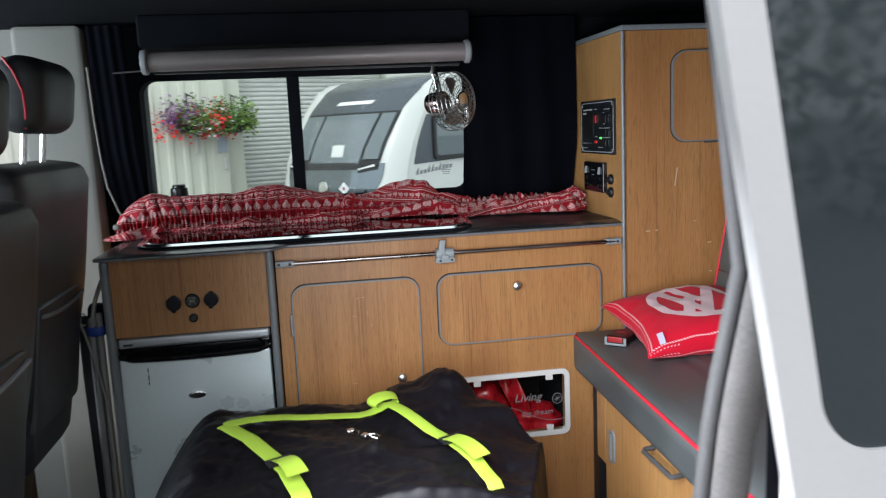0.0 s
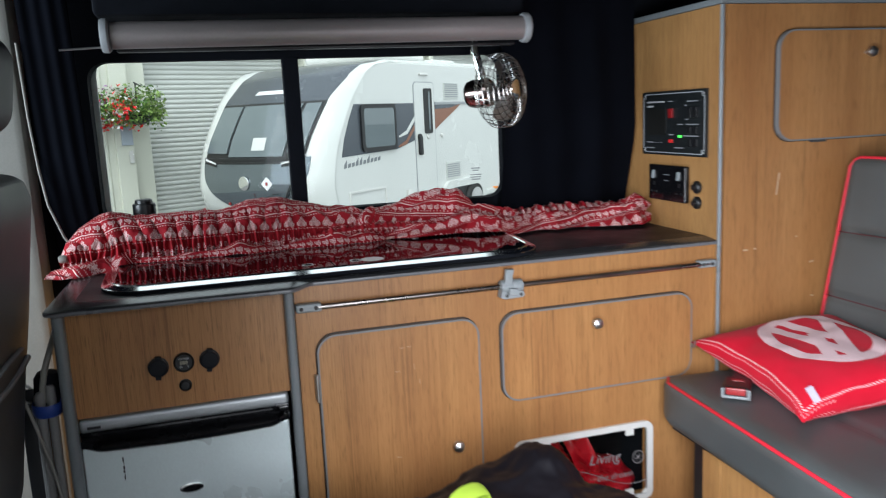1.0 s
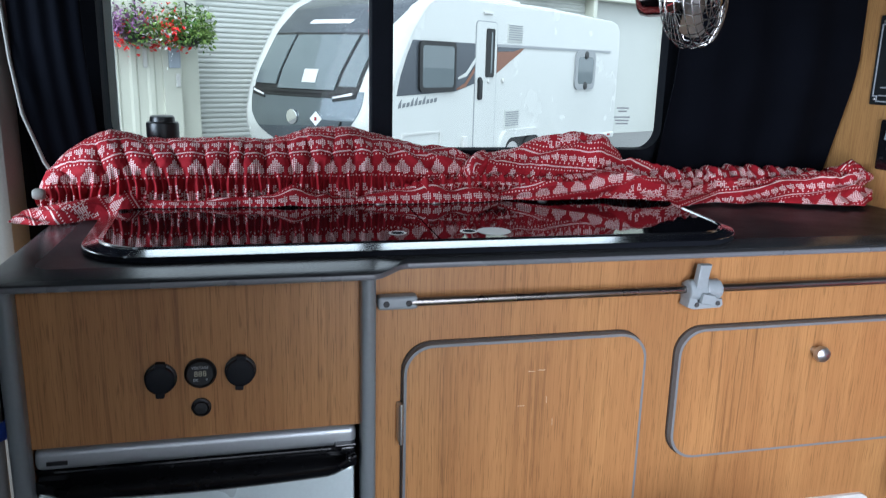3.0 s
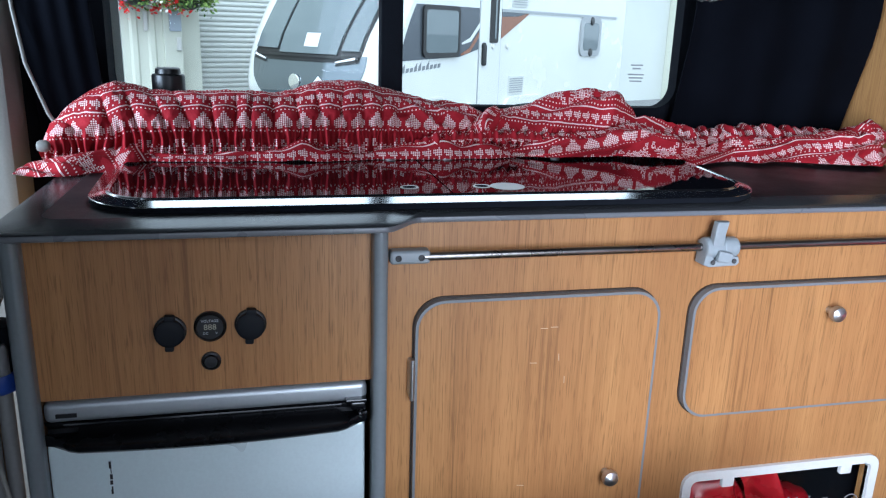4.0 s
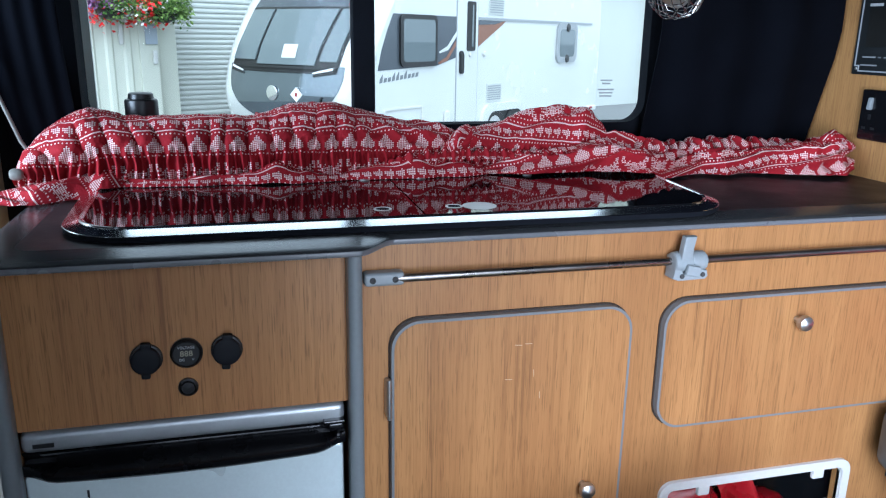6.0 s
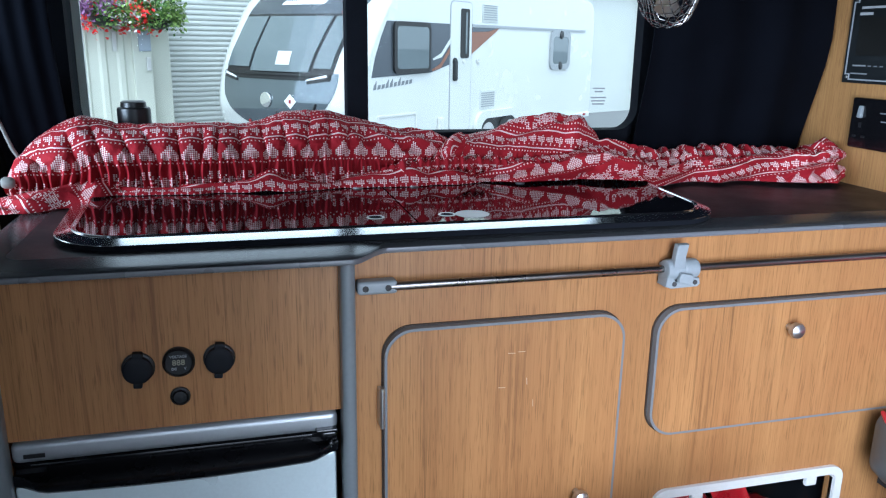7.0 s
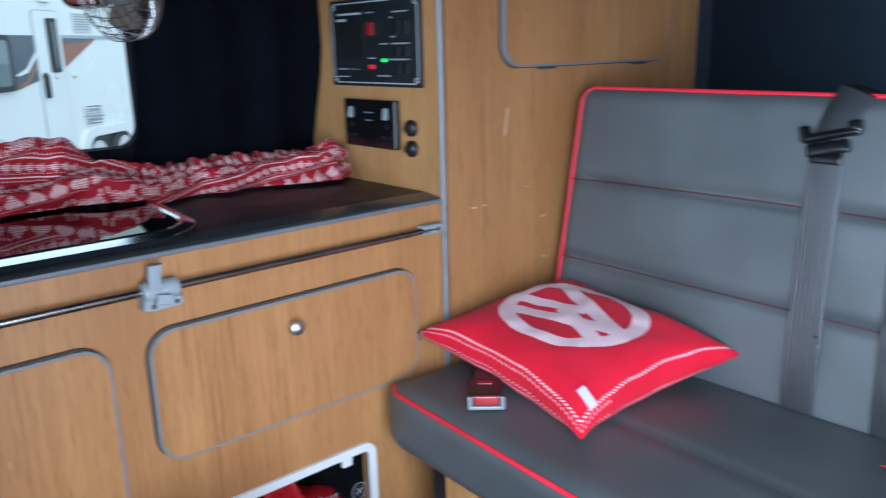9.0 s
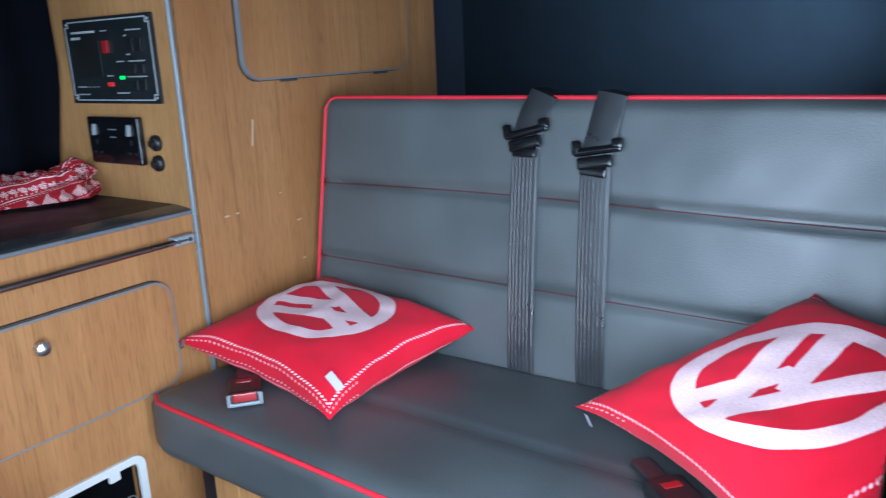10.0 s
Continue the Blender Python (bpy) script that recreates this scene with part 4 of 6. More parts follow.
# lap belts over the backrest
def belt(y, zb, lean, skew):
    s = thing("seat_belt", tuple(back_pt(0, y, 0)), "black webbing seat belt with a plastic tongue over the backrest", "seat belt", "belts on the bench")
    pts = [back_pt(-0.004, y - 0.020, -0.01)] + [back_pt(-0.0085 - 0.002 * math.sin(9 * z), y - 0.020 * (1 - z / zb) ** 1.2, z) for z in np.linspace(0.03, zb, 14)]
    wb = part("webbing", tube(pts, 0, 12, flat=(0.0012, 0.0250)), M["belt"], s, "ribbed webbing")
    for k_ in (-3.8, -2.2, -1.0, 0.3, 1.6, 2.8, 3.9):
        part("rib", tube([p_ + Vector((-0.0010, k_ * 0.0055, 0)) for p_ in pts], 0.0006, 6), M["belt"], wb)
    up_ = [back_pt(-0.012, y, zb - 0.002), back_pt(-0.012, y - lean * 0.4, zb + 0.04), back_pt(-0.004, y - lean * 0.8, BH + 0.002), back_pt(0.03, y - lean, BH + 0.008), back_pt(0.10, y - lean * 1.3, BH + 0.007), back_pt(0.13, y - lean * 1.3, BH - 0.05)]
    part("upper_webbing", tube(up_, 0, 12, flat=(0.0014, 0.0250)), M["belt"], s)
    m_ = Matrix.Translation(back_pt(-0.014, y, zb)) @ pose(0, 0, 0, 0, 10.5, 0) @ pose(0, 0, 0, -skew, 0, 0)
    part("tongue", join(moved(box(-0.008, 0.006, -0.046, 0.034, 0.004, 0.017, 0.004), m_), moved(box(-0.008, 0.006, -0.048, -0.030, 0.008, 0.026, 0.004), m_), moved(box(-0.008, 0.006, 0.022, 0.036, 0.006, 0.030, 0.004), m_), moved(box(-0.010, 0.004, -0.030, 0.028, -0.018, 0.002, 0.004), m_), moved(box(-0.006, 0.004, -0.024, 0.020, -0.030, -0.014, 0.003), m_ @ pose(0, 0, 0, 14, 0, 0))), M["gloss_black"], s, "black plastic tongue")
    return s


belt(1.474, 0.387, 0.030, 14)
belt(1.348, 0.362, 0.022, 9)


# ---- scatter cushions ----
def cushion_mat(shift):
    m, t, p = shader("red_cushion_felt", 0.9, 0, 0.08)
    c_ = t.nodes.new("ShaderNodeUVMap")
    sp = t.nodes.new("ShaderNodeSeparateXYZ")
    t.links.new(c_.outputs[0], sp.inputs[0])
    a = Ex(t, sp.outputs[0]) * 2 - 1
    b_ = Ex(t, sp.outputs[1]) * 2 - 1
    edge = a.ab().mx(b_.ab())
    dash = ((a + b_) * 150).op("SINE").gt(-0.1) * edge.within(0.918, 0.940)
    dash2 = ((a - b_) * 120).op("SINE").gt(0.3) * edge.within(0.962, 0.972) * a.lt(-0.5)
    a, b_ = a - shift, b_ - shift
    r_ = (a * a + b_ * b_).op("SQRT")
    rim = r_.within(0.505, 0.655)
    bars = (a - b_ * 0.42 - 0.20).ab().lt(0.088).mx((a + b_ * 0.42 + 0.20).ab().lt(0.088)).mx((a + b_ * 0.42 - 0.06).ab().lt(0.082) * b_.gt(-0.1)).mx((a - b_ * 0.42 + 0.06).ab().lt(0.082) * b_.lt(0.1))
    bars = bars * r_.lt(0.55)
    fine = tex(t, "ShaderNodeTexNoise", (500,) * 3, Scale=1.0, Detail=2.0)
    big = tex(t, "ShaderNodeTexNoise", (9,) * 3, Scale=1.0, Detail=3.0)
    redc = mixc(t, ramp(t, big.outputs[0], 0.3, 0.7), (0.45, 0.006, 0.020), (0.54, 0.010, 0.030))
    pale = mixc(t, ramp(t, fine.outputs[0], 0.3, 0.7), (0.62, 0.42, 0.44), (0.78, 0.60, 0.62))
    t.links.new(mixc(t, rim.mx(bars).mx(dash * 0.9).mx(dash2 * 0.7), redc, pale), p.inputs["Base Color"])
    p.inputs["Sheen Weight"].default_value = 0.05
    bump(t, p, fine.outputs[0], 0.35, 0.001)
    return m


M["cushion"], M["cushion_flat"] = cushion_mat(0.0), cushion_mat(0.07)


M["care_white"] = plain("white_care_label", (0.42, 0.39, 0.49), 0.6)


def scatter_cushion(m, half, thick, seed, label, cloth_key="cushion", hangs=False, sag=((0, 0, 0), (0, 0, 0))):
    def side(sgn):
        def f(u, v):
            a, b_ = 2 * u - 1, 2 * v - 1
            k_ = (max(0.0, 1 - abs(a) ** 3.2) * max(0.0, 1 - abs(b_) ** 3.2)) ** 0.55
            x = a * half * (1 - 0.18 * (1 - b_ * b_) * abs(a) ** 4)
            y = b_ * half * (1 - 0.18 * (1 - a * a) * abs(b_) ** 4)
            w_ = noise.noise(Vector((a * 2.2 + seed, b_ * 2.2, sgn))) * 0.010 + noise.noise(Vector((a * 6, b_ * 6 + seed, sgn))) * 0.003
            rip = 0.0015 * math.sin(14 * (a + b_)) * max(abs(a), abs(b_)) ** 8
            z = sgn * thick * k_ + w_ * k_ + rip
            f_, l_ = ((1 - a) * (1 - b_) / 4) ** 1.5, ((1 - a) * (1 + b_) / 4) ** 1.5
            p_ = m @ Vector((x, y, z)) + Vector(sag[0]) * f_ + Vector(sag[1]) * l_
            press = max(0.0, 0.898 - p_.y)  # squashed up against the van's side
            return p_ + Vector((0, 0.96 * press, 0.30 * press))
        return sheet(f, 40, 40)
    bm = join(side(1), side(-1))
    bmesh.ops.remove_doubles(bm, verts=bm.verts, dist=0.0008)
    c_ = thing("scatter_cushion", m @ Vector((0, 0, -thick)), label, "cushion", "red cushions on the bench")
    part("cover", bm, M[cloth_key], c_, smooth=70)
    def label_pt(u, v):
        if hangs:  # the tag dangles from the edge
            return m @ Vector((half * (-0.90 + 0.05 * u), half * (-0.985 - 0.012 * v), -0.004 - 0.022 * v))
        a, b_ = -0.80 + 0.08 * u, -0.93 + 0.14 * v
        k_ = ((1 - abs(a) ** 3.2) * (1 - abs(b_) ** 3.2)) ** 0.55
        return m @ Vector((half * a, half * b_ * 0.97, thick * k_ + 0.005 + 0.006 * v)) + Vector(sag[0]) * ((1 - a) * (1 - b_) / 4) ** 1.5
    part("care_label", sheet(label_pt, 6, 6), M["care_white"], c_, "small white care label")
    part("zip_pull", lathe([(0.004, 0), (0.003, 0.014), (0, 0.016)], m @ Vector((-half * 0.98, half * 0.94, -0.004)), (-0.6, -0.2, -0.5), 8), M["steel"], c_, "small zip pull")
    return c_


cu = Matrix.Translation((0.909, 1.768, 0.590)) @ Matrix(((0.84, 0.11, 0, 0), (-0.10, 0.98, 0, 0), (0.05, 0.06, 1, 0), (0, 0, 0, 1)))
scatter_cushion(cu, 0.205, 0.048, 1.0, "red cushion with a white emblem, lying on the bench", "cushion_flat", sag=((0.002, 0.006, -0.016), (-0.006, 0.0, -0.006)))
cu2 = Matrix.Translation((0.865, 0.992, 0.652)) @ Matrix(((-0.60, 0.42, -0.355, 0), (-0.79, -0.67, 0.298, 0), (0.025, 0.39, 0.886, 0), (0, 0, 0, 1)))
scatter_cushion(cu2, 0.205, 0.046, 4.0, "red cushion with a white emblem, leaning on the backrest", hangs=True)
k = thing("belt_buckle", (0.71, 1.785, SZ), "dark seat belt buckle with a red release button", "buckle", "belt buckles on the bench")
part("housing", moved(box(-0.022, 0.045, -0.026, 0.026, 0.0, 0.024, 0.006, 3), pose(0.722, 1.782, SZ + 0.001, 0, 0, 48)), M["black"], k)
part("button", moved(box(-0.026, -0.019, -0.019, 0.019, 0.008, 0.023, 0.003), pose(0.722, 1.782, SZ + 0.001, 0, 0, 48)), M["red_mark"], k, "red release button")
part("rim", moved(join(box(-0.0245, -0.018, -0.027, 0.027, 0.000, 0.006, 0.002), box(-0.0245, -0.018, -0.028, -0.021, 0.0, 0.021, 0.002), box(-0.0245, -0.018, 0.021, 0.028, 0.0, 0.021, 0.002)), pose(0.722, 1.782, SZ + 0.001, 0, 0, 48)), M["trim"], k, "grey rim round the button")
part("slot", moved(box(0.016, 0.028, -0.012, 0.012, 0.022, 0.0248, 0.001), pose(0.722, 1.782, SZ + 0.001, 0, 0, 48)), M["red_mark"], k, "red release slot")
part("strap", moved(box(0.04, 0.10, -0.014, 0.014, 0.006, 0.018, 0.003), pose(0.722, 1.782, SZ + 0.001, 0, 0, 48)), M["belt"], k, "black webbing stalk")
copy_thing(k, pose(0.757, 1.098, SZ))

# drawer handle and finger cut-out in the bench base
part("drawer_handle", tube([(0.683, 1.487, 0.388), (0.660, 1.487, 0.386), (0.655, 1.482, 0.384), (0.655, 1.354, 0.384), (0.660, 1.349, 0.386), (0.683, 1.349, 0.388)], 0.0055, 8), M["rubber"], b, "bowed wire handle")
part("finger_slot", ring(round_rect(1.712, 1.744, 0.246, 0.332, 0.0159, 6), round_rect(1.720, 1.736, 0.254, 0.324, 0.0079, 6), "x", 0.678, 0.686), M["trim"], b, "grey-edged finger slot")

# ---- black holdall on the floor ----
BAG_TOP = ((-0.45, 1.62, 0.44), (-0.226, 1.614, 0.470), (0.035, 1.526, 0.466), (0.09, 1.72, 0.452), (0.165, 1.725, 0.486), (0.287, 1.749, 0.522), (0.372, 1.653, 0.458), (0.457, 1.558, 0.391), (0.233, 1.483, 0.440), (-0.06, 1.72, 0.458), (0.40, 1.40, 0.400), (0.0, 1.30, 0.44), (-0.40, 1.30, 0.43))


def step(v, a, b):
    k_ = min(1.0, max(0.0, (v - a) / (b - a)))
    return k_ * k_ * (3 - 2 * k_)


def bag_z(x, y):
    """Top of the stuffed bag: its end wall slants from the peak to the corner."""
    ws = [1 / (((x - a) ** 2 + (y - b2) ** 2) ** 1.6 + 2e-5) for a, b2, _ in BAG_TOP]
    hgt = sum(w_ * p_[2] for w_, p_ in zip(ws, BAG_TOP)) / sum(ws)
    d_ = (x - 0.287) * 0.747 + (y - 1.749) * 0.665
    e = (1 - step(d_, -0.004, 0.026)) * (1 - step(y, 1.765, 1.86)) * step(y, 1.195, 1.30) * step(x, -0.53, -0.25) ** 0.5 * (1 - step(x + 0.37 * (1.55 - y), 0.450, 0.478))
    w_ = noise.noise(Vector((x * 6, y * 6, 1.0))) * 0.010 - abs(noise.noise(Vector((x * 7 + 3 * y, y * 11, 2.0)))) * 0.016 - abs(noise.noise(Vector((x * 19 - 9 * y, y * 23, 5.0)))) * 0.009 - abs(noise.noise(Vector((x * 34 + 20 * y, y * 30 - 12 * x, 8.0)))) * 0.006
    return max(0.012, e * (hgt + 0.012 + w_))


bg = thing("holdall", (0.06, 1.55, 0.0), "black nylon holdall with lime green straps lying on the floor", "bag")
part("body", join(sheet(lambda u, v: (-0.60 + u * 1.23, 1.19 + v * 0.72, bag_z(-0.60 + u * 1.23, 1.19 + v * 0.72)), 220, 120), box(-0.50, 0.38, 1.25, 1.80, 0.0, 0.012)), plain("black_nylon", (0.0052, 0.0045, 0.0065), 0.45, 0, 0.25, 12, 500, 0.3, 0.25), bg, smooth=70)


def strap(name, pts, wid):
    out = []
    for (x0, y0), (x1, y1) in zip(pts, pts[1:]):
        for s in np.linspace(0, 1, 8, endpoint=False):
            x, y = x0 + (x1 - x0) * s, y0 + (y1 - y0) * s
            out.append((x, y, sum(bag_z(x + a_, y + b2) for a_ in (-0.03, 0, 0.03) for b2 in (-0.03, 0, 0.03)) / 9 + 0.011))
    return part(name, tube(out, 0, 10, flat=(wid, 0.0022)), M["lime"], bg, "lime green webbing")


strap("strap", [(-0.226, 1.614), (-0.10, 1.650), (0.0, 1.635), (0.06, 1.625), (0.10, 1.640), (0.125, 1.665)], 0.019)
strap("strap", [(-0.226, 1.614), (-0.165, 1.530), (-0.09, 1.40), (-0.05, 1.28)], 0.018)
strap("strap", [(0.125, 1.660), (0.175, 1.585), (0.233, 1.483), (0.27, 1.40), (0.295, 1.30)], 0.016)
zl = bag_z(0.12, 1.66)
part("strap_loop", tube([Vector((0.118, 1.662, zl + 0.020)) + Vector((0.030 * math.cos(a), 0.012 * math.cos(a), 0.013 * math.sin(a))) for a in np.linspace(0, 2 * math.pi, 20, endpoint=False)], 0, 8, True, flat=(0.0022, 0.017)), M["lime"], bg, "folded lime loop")
for x, y, ang, ln in ((0.255, 1.430, -62, 0.055), (-0.085, 1.385, -64, 0.040)):
    zb_ = max(bag_z(x + a_, y + b2) for a_ in (-0.02, 0.02) for b2 in (-0.04, 0.0, 0.04))
    part("strap_end", moved(sheet(lambda u, v: (ln * (2 * u - 1), 0.021 * (2 * v - 1), 0.010 * math.sin(math.pi * u) + 0.008 * u), 14, 4), pose(x, y, zb_ + 0.012, 0, 8, ang)), M["lime"], bg, "doubled lime strap end")
    part("strap_buckle", moved(join(box(-0.004, 0.004, -0.024, 0.024, -0.003, 0.005, 0.002), box(0.012, 0.020, -0.024, 0.024, -0.003, 0.005, 0.002), box(-0.004, 0.020, -0.026, -0.019, -0.003, 0.005, 0.002), box(-0.004, 0.020, 0.019, 0.026, -0.003, 0.005, 0.002)), pose(x - 0.022, y + 0.048, bag_z(x - 0.022, y + 0.048) + 0.014, 0, 6, ang)), M["black"], bg, "black plastic buckle")
for x, y, ang in ((0.036, 1.530, 20), (0.064, 1.505, 55)):
    m_ = pose(x, y, bag_z(x, y) + 0.013, 0, 0, ang)
    part("zip_pull", join(moved(box(-0.009, 0.009, -0.007, 0.007, -0.004, 0.004, 0.003), m_), moved(tube([(0.004, -0.008, 0.002), (0.010, -0.020, 0.003), (0.006, -0.030, 0.0), (-0.004, -0.030, 0.0), (-0.008, -0.020, 0.003), (-0.002, -0.008, 0.002)], 0.0022, 8), m_)), M["chrome"], bg, "bright steel zip pull")


# ---- front seats ----
def front_seat(y0, y1, x, top, lean, label):
    s = thing("front_seat", (x - 0.2, (y0 + y1) / 2, 0.0), label, "seat", "front seats")
    m_ = pose(x, 0, 0.42, 0, lean, 0)
    yc = (y0 + y1) / 2
    bm = cushion_box(-0.13, 0.0, y0, y1, -0.05, top - 0.42, 0.045, 16)
    for v in bm.verts:  # the back narrows towards its foot
        v.co.y = yc + (v.co.y - yc) * (0.58 + 0.42 * step(v.co.z, -0.05, 0.40))
    moved(bm, m_)
    part("backrest", bm, M["seat_dark"], s, smooth=60)
    part("pocket", moved(cushion_box(-0.02, 0.012, y0 + 0.10, y1 - 0.10, 0.06, 0.34, 0.012, 10), m_), M["seat_dark"], s, "stretched map pocket", 60)
    part("pocket_edge", tube([m_ @ Vector((0.013, y, 0.34 - 0.03 * math.sin(math.pi * (y - y0) / (y1 - y0)))) for y in np.linspace(y0 + 0.11, y1 - 0.11, 16)], 0.005, 8), M["grey_mark"], s)
    part("seat_pan", cushion_box(x - 0.62, x - 0.08, y0 + 0.01, y1 - 0.01, 0.30, 0.44, 0.04, 8), M["seat_dark"], s, smooth=60)
    part("pedestal", box(x - 0.52, x - 0.12, y0 + 0.06, y1 - 0.06, 0.0, 0.31, 0.01), M["black"], s)
    for dy in (-0.06, 0.06):
        part("post", tube([m_ @ Vector((-0.06, yc + dy, top - 0.44)), m_ @ Vector((-0.06, yc + dy, top - 0.30))], 0.007, 10), M["chrome"], s, "chrome headrest post")
    hr = part("headrest", moved(cushion_box(-0.11, -0.005, yc - 0.13, yc + 0.13, top - 0.355, top - 0.195, 0.045, 10), m_), M["seat_dark"], s, smooth=60)
    zt = top - 0.275
    part("headrest_piping", tube([m_ @ Vector(p_) for p_ in ((-0.085, yc - 0.118, zt + 0.070), (-0.060, yc - 0.131, zt + 0.045), (-0.040, yc - 0.132, zt + 0.005), (-0.034, yc - 0.131, zt - 0.035), (-0.040, yc - 0.112, zt - 0.068))], 0.0025, 8), M["red_pipe"], hr, "thin red piping")
    return s


front_seat(0.93, 1.45, -0.548, 1.00, 8, "dark leatherette passenger seat seen from behind")
front_seat(1.58, 2.08, -0.637, 1.05, 8, "dark leatherette driver's seat seen from behind")

# ---- fittings round the window ----
bl = thing("roller_blind", (0.0, 2.15, 1.27), "rolled-up blind in a silver cassette with grey end caps", "blind")
part("cassette", tube([(-0.405, 2.15, 1.292), (0.43, 2.15, 1.297)], 0.0255, 20), plain("silver_cassette", (0.31, 0.272, 0.265), 0.4, 0.3, 0.06), bl, "satin silver tube")
for x, dz in ((-0.415, 0.0), (0.438, 0.005)):
    part("end_cap", join(lathe([(0.030, 0), (0.032, 0.004), (0.032, 0.012), (0.028, 0.016), (0, 0.016)], (x - 0.008, 2.15, 1.292 + dz), (1, 0, 0)), box(x - 0.008, x + 0.008, 2.15, 2.42, 1.296 + dz, 1.318 + dz, 0.003)), M["grey_plastic"], bl)
part("bottom_bar", box(-0.40, 0.42, 2.165, 2.185, 1.262, 1.270, 0.003), M["black"], bl)
solo("curtain_wire", tube([(-0.50, 2.16, 1.268), (-0.42, 2.16, 1.272)], 0.002, 8), M["steel"], "thin steel curtain wire", "wire")
solo("blind_rail", box(-0.44, 0.46, 2.20, 2.425, 1.335, 1.42, 0.01), M["fabric_black"], "black lined ledge above the window", "trim", kind="structure")

# fan on an arm
M["wire"] = plain("wire_chrome", (0.42, 0.41, 0.40), 0.3, 1.0, 0.05)
fn = thing("fan", (0.36, 2.27, 1.30), "small chrome wire-caged fan hanging from an arm", "fan")
FA = Vector((math.cos(radians(50)), -math.sin(radians(50)), 0.05)).normalized()
FC = Vector((0.402, 2.215, 1.165))
part("arm", join(tube([(0.36, 2.265, 1.30), (0.36, 2.262, 1.255), FC - FA * 0.05 + Vector((0, 0, 0.035)), FC - FA * 0.05], 0.0105, 12), box(0.345, 0.375, 2.25, 2.28, 1.285, 1.335, 0.004)), M["chrome"], fn, "chrome arm")
part("motor", lathe([(0.020, -0.085), (0.030, -0.082), (0.033, -0.07), (0.033, -0.032), (0.026, -0.024), (0, -0.022)], FC, FA, 28), plain("copper_chrome", (0.55, 0.42, 0.38), 0.12, 1.0, 0.1), fn, "polished motor housing")
fq = FA.to_track_quat("Z", "Y").to_matrix()
for r_, hgt in ((0.084, 0.0), (0.083, -0.014), (0.083, 0.014), (0.077, 0.024), (0.066, 0.031), (0.054, 0.036), (0.042, 0.039), (0.030, 0.041), (0.072, -0.026), (0.052, -0.032)):
    part("cage_ring", tube([FC + fq @ Vector((r_ * math.cos(a), r_ * math.sin(a), hgt)) for a in np.linspace(0, 2 * math.pi, 36, endpoint=False)], 0.0009, 5, True), M["wire"], fn)
for k in range(28):
    a = 2 * math.pi * k / 28
    part("cage_wire", tube([FC + fq @ Vector((r_ * math.cos(a + tw), r_ * math.sin(a + tw), hgt)) for r_, hgt, tw in ((0.024, 0.041, 0.5), (0.05, 0.0375, 0.3), (0.077, 0.024, 0.1), (0.084, 0.0, 0.0), (0.075, -0.024, 0.0), (0.03, -0.034, 0.0))], 0.0008, 5), M["wire"], fn)
part("hub_plate", lathe([(0.024, 0.039), (0.024, 0.042), (0.018, 0.044), (0, 0.044)], FC, FA), M["chrome"], fn)
bl_ = []
for k in range(4):
    a0 = 2 * math.pi * k / 4
    bl_.append(sheet(lambda u, v: FC + fq @ Vector(((0.012 + 0.056 * u) * math.cos(a0 + (v - 0.5) * 1.1), (0.012 + 0.056 * u) * math.sin(a0 + (v - 0.5) * 1.1), 0.016 * (v - 0.5))), 6, 6))
part("blade", join(*bl_), M["steel"], fn, "steel blades at rest")

# bottle behind the cloth
bt = thing("bottle", (-0.395, 2.405, TOPZ), "dark bottle with a black cap standing by the window", "bottle")
part("cap", lathe([(0.0245, 0), (0.0250, 0.003), (0.0250, 0.030), (0.0235, 0.033), (0.0195, 0.034), (0.0185, 0.041), (0.016, 0.043), (0, 0.043)], (-0.402, 2.395, 0.916)), M["black"], bt)
part("body", lathe([(0.028, 0), (0.028, 0.085), (0.022, 0.102), (0, 0.102)], (-0.402, 2.395, TOPZ + 0.001)), M["gloss_black"], bt)

# hoses, cord and tie beside the fridge housing
solo("cord", tube([(-0.606, 2.33, 1.30), (-0.602, 2.33, 1.15), (-0.595, 2.33, 1.04), (-0.586, 2.33, 0.965), (-0.563, 2.33, 0.895), (-0.535, 2.335, 0.84)], 0.0028, 8), M["cream"], "thin pale cord hanging by the window", "cord")
pb = thing("pole_bundle", (-0.568, 2.02, 0.0), "slim grey and tan poles tied with blue tape", "poles")
M["tan"] = plain("tan_pole", (0.30, 0.20, 0.10), 0.5)
M["pole_grey"] = plain("dull_grey_pole", (0.20, 0.195, 0.19), 0.45)
for k_, (x, y, r_, zt) in enumerate(((-0.560, 2.005, 0.0085, 0.665), (-0.577, 2.000, 0.0080, 0.655), (-0.568, 2.020, 0.0075, 0.66), (-0.585, 2.016, 0.0070, 0.645))):
    part("pole", lathe([(r_, 0.0), (r_, zt), (r_ * 0.7, zt + 0.004), (0, zt + 0.004)], (x - 0.004, y, 0.001), (0.006, 0.0, 1.0), 14), M["tan"] if k_ == 2 else M["pole_grey"], pb)
part("cap", lathe([(0.021, 0.0), (0.024, 0.008), (0.024, 0.045), (0.018, 0.056), (0, 0.058)], (-0.570, 2.030, 0.632), (0.08, 0, 1), 18), M["fabric_black"], pb, "dark padded cap")
part("tape", tube([(-0.568 + 0.0245 * math.cos(a), 2.010 + 0.022 * math.sin(a), 0.628 + 0.003 * math.sin(a)) for a in np.linspace(0, 2 * math.pi, 22, endpoint=False)], 0, 8, True, flat=(0.0025, 0.012)), M["blue"], pb, "blue tape")
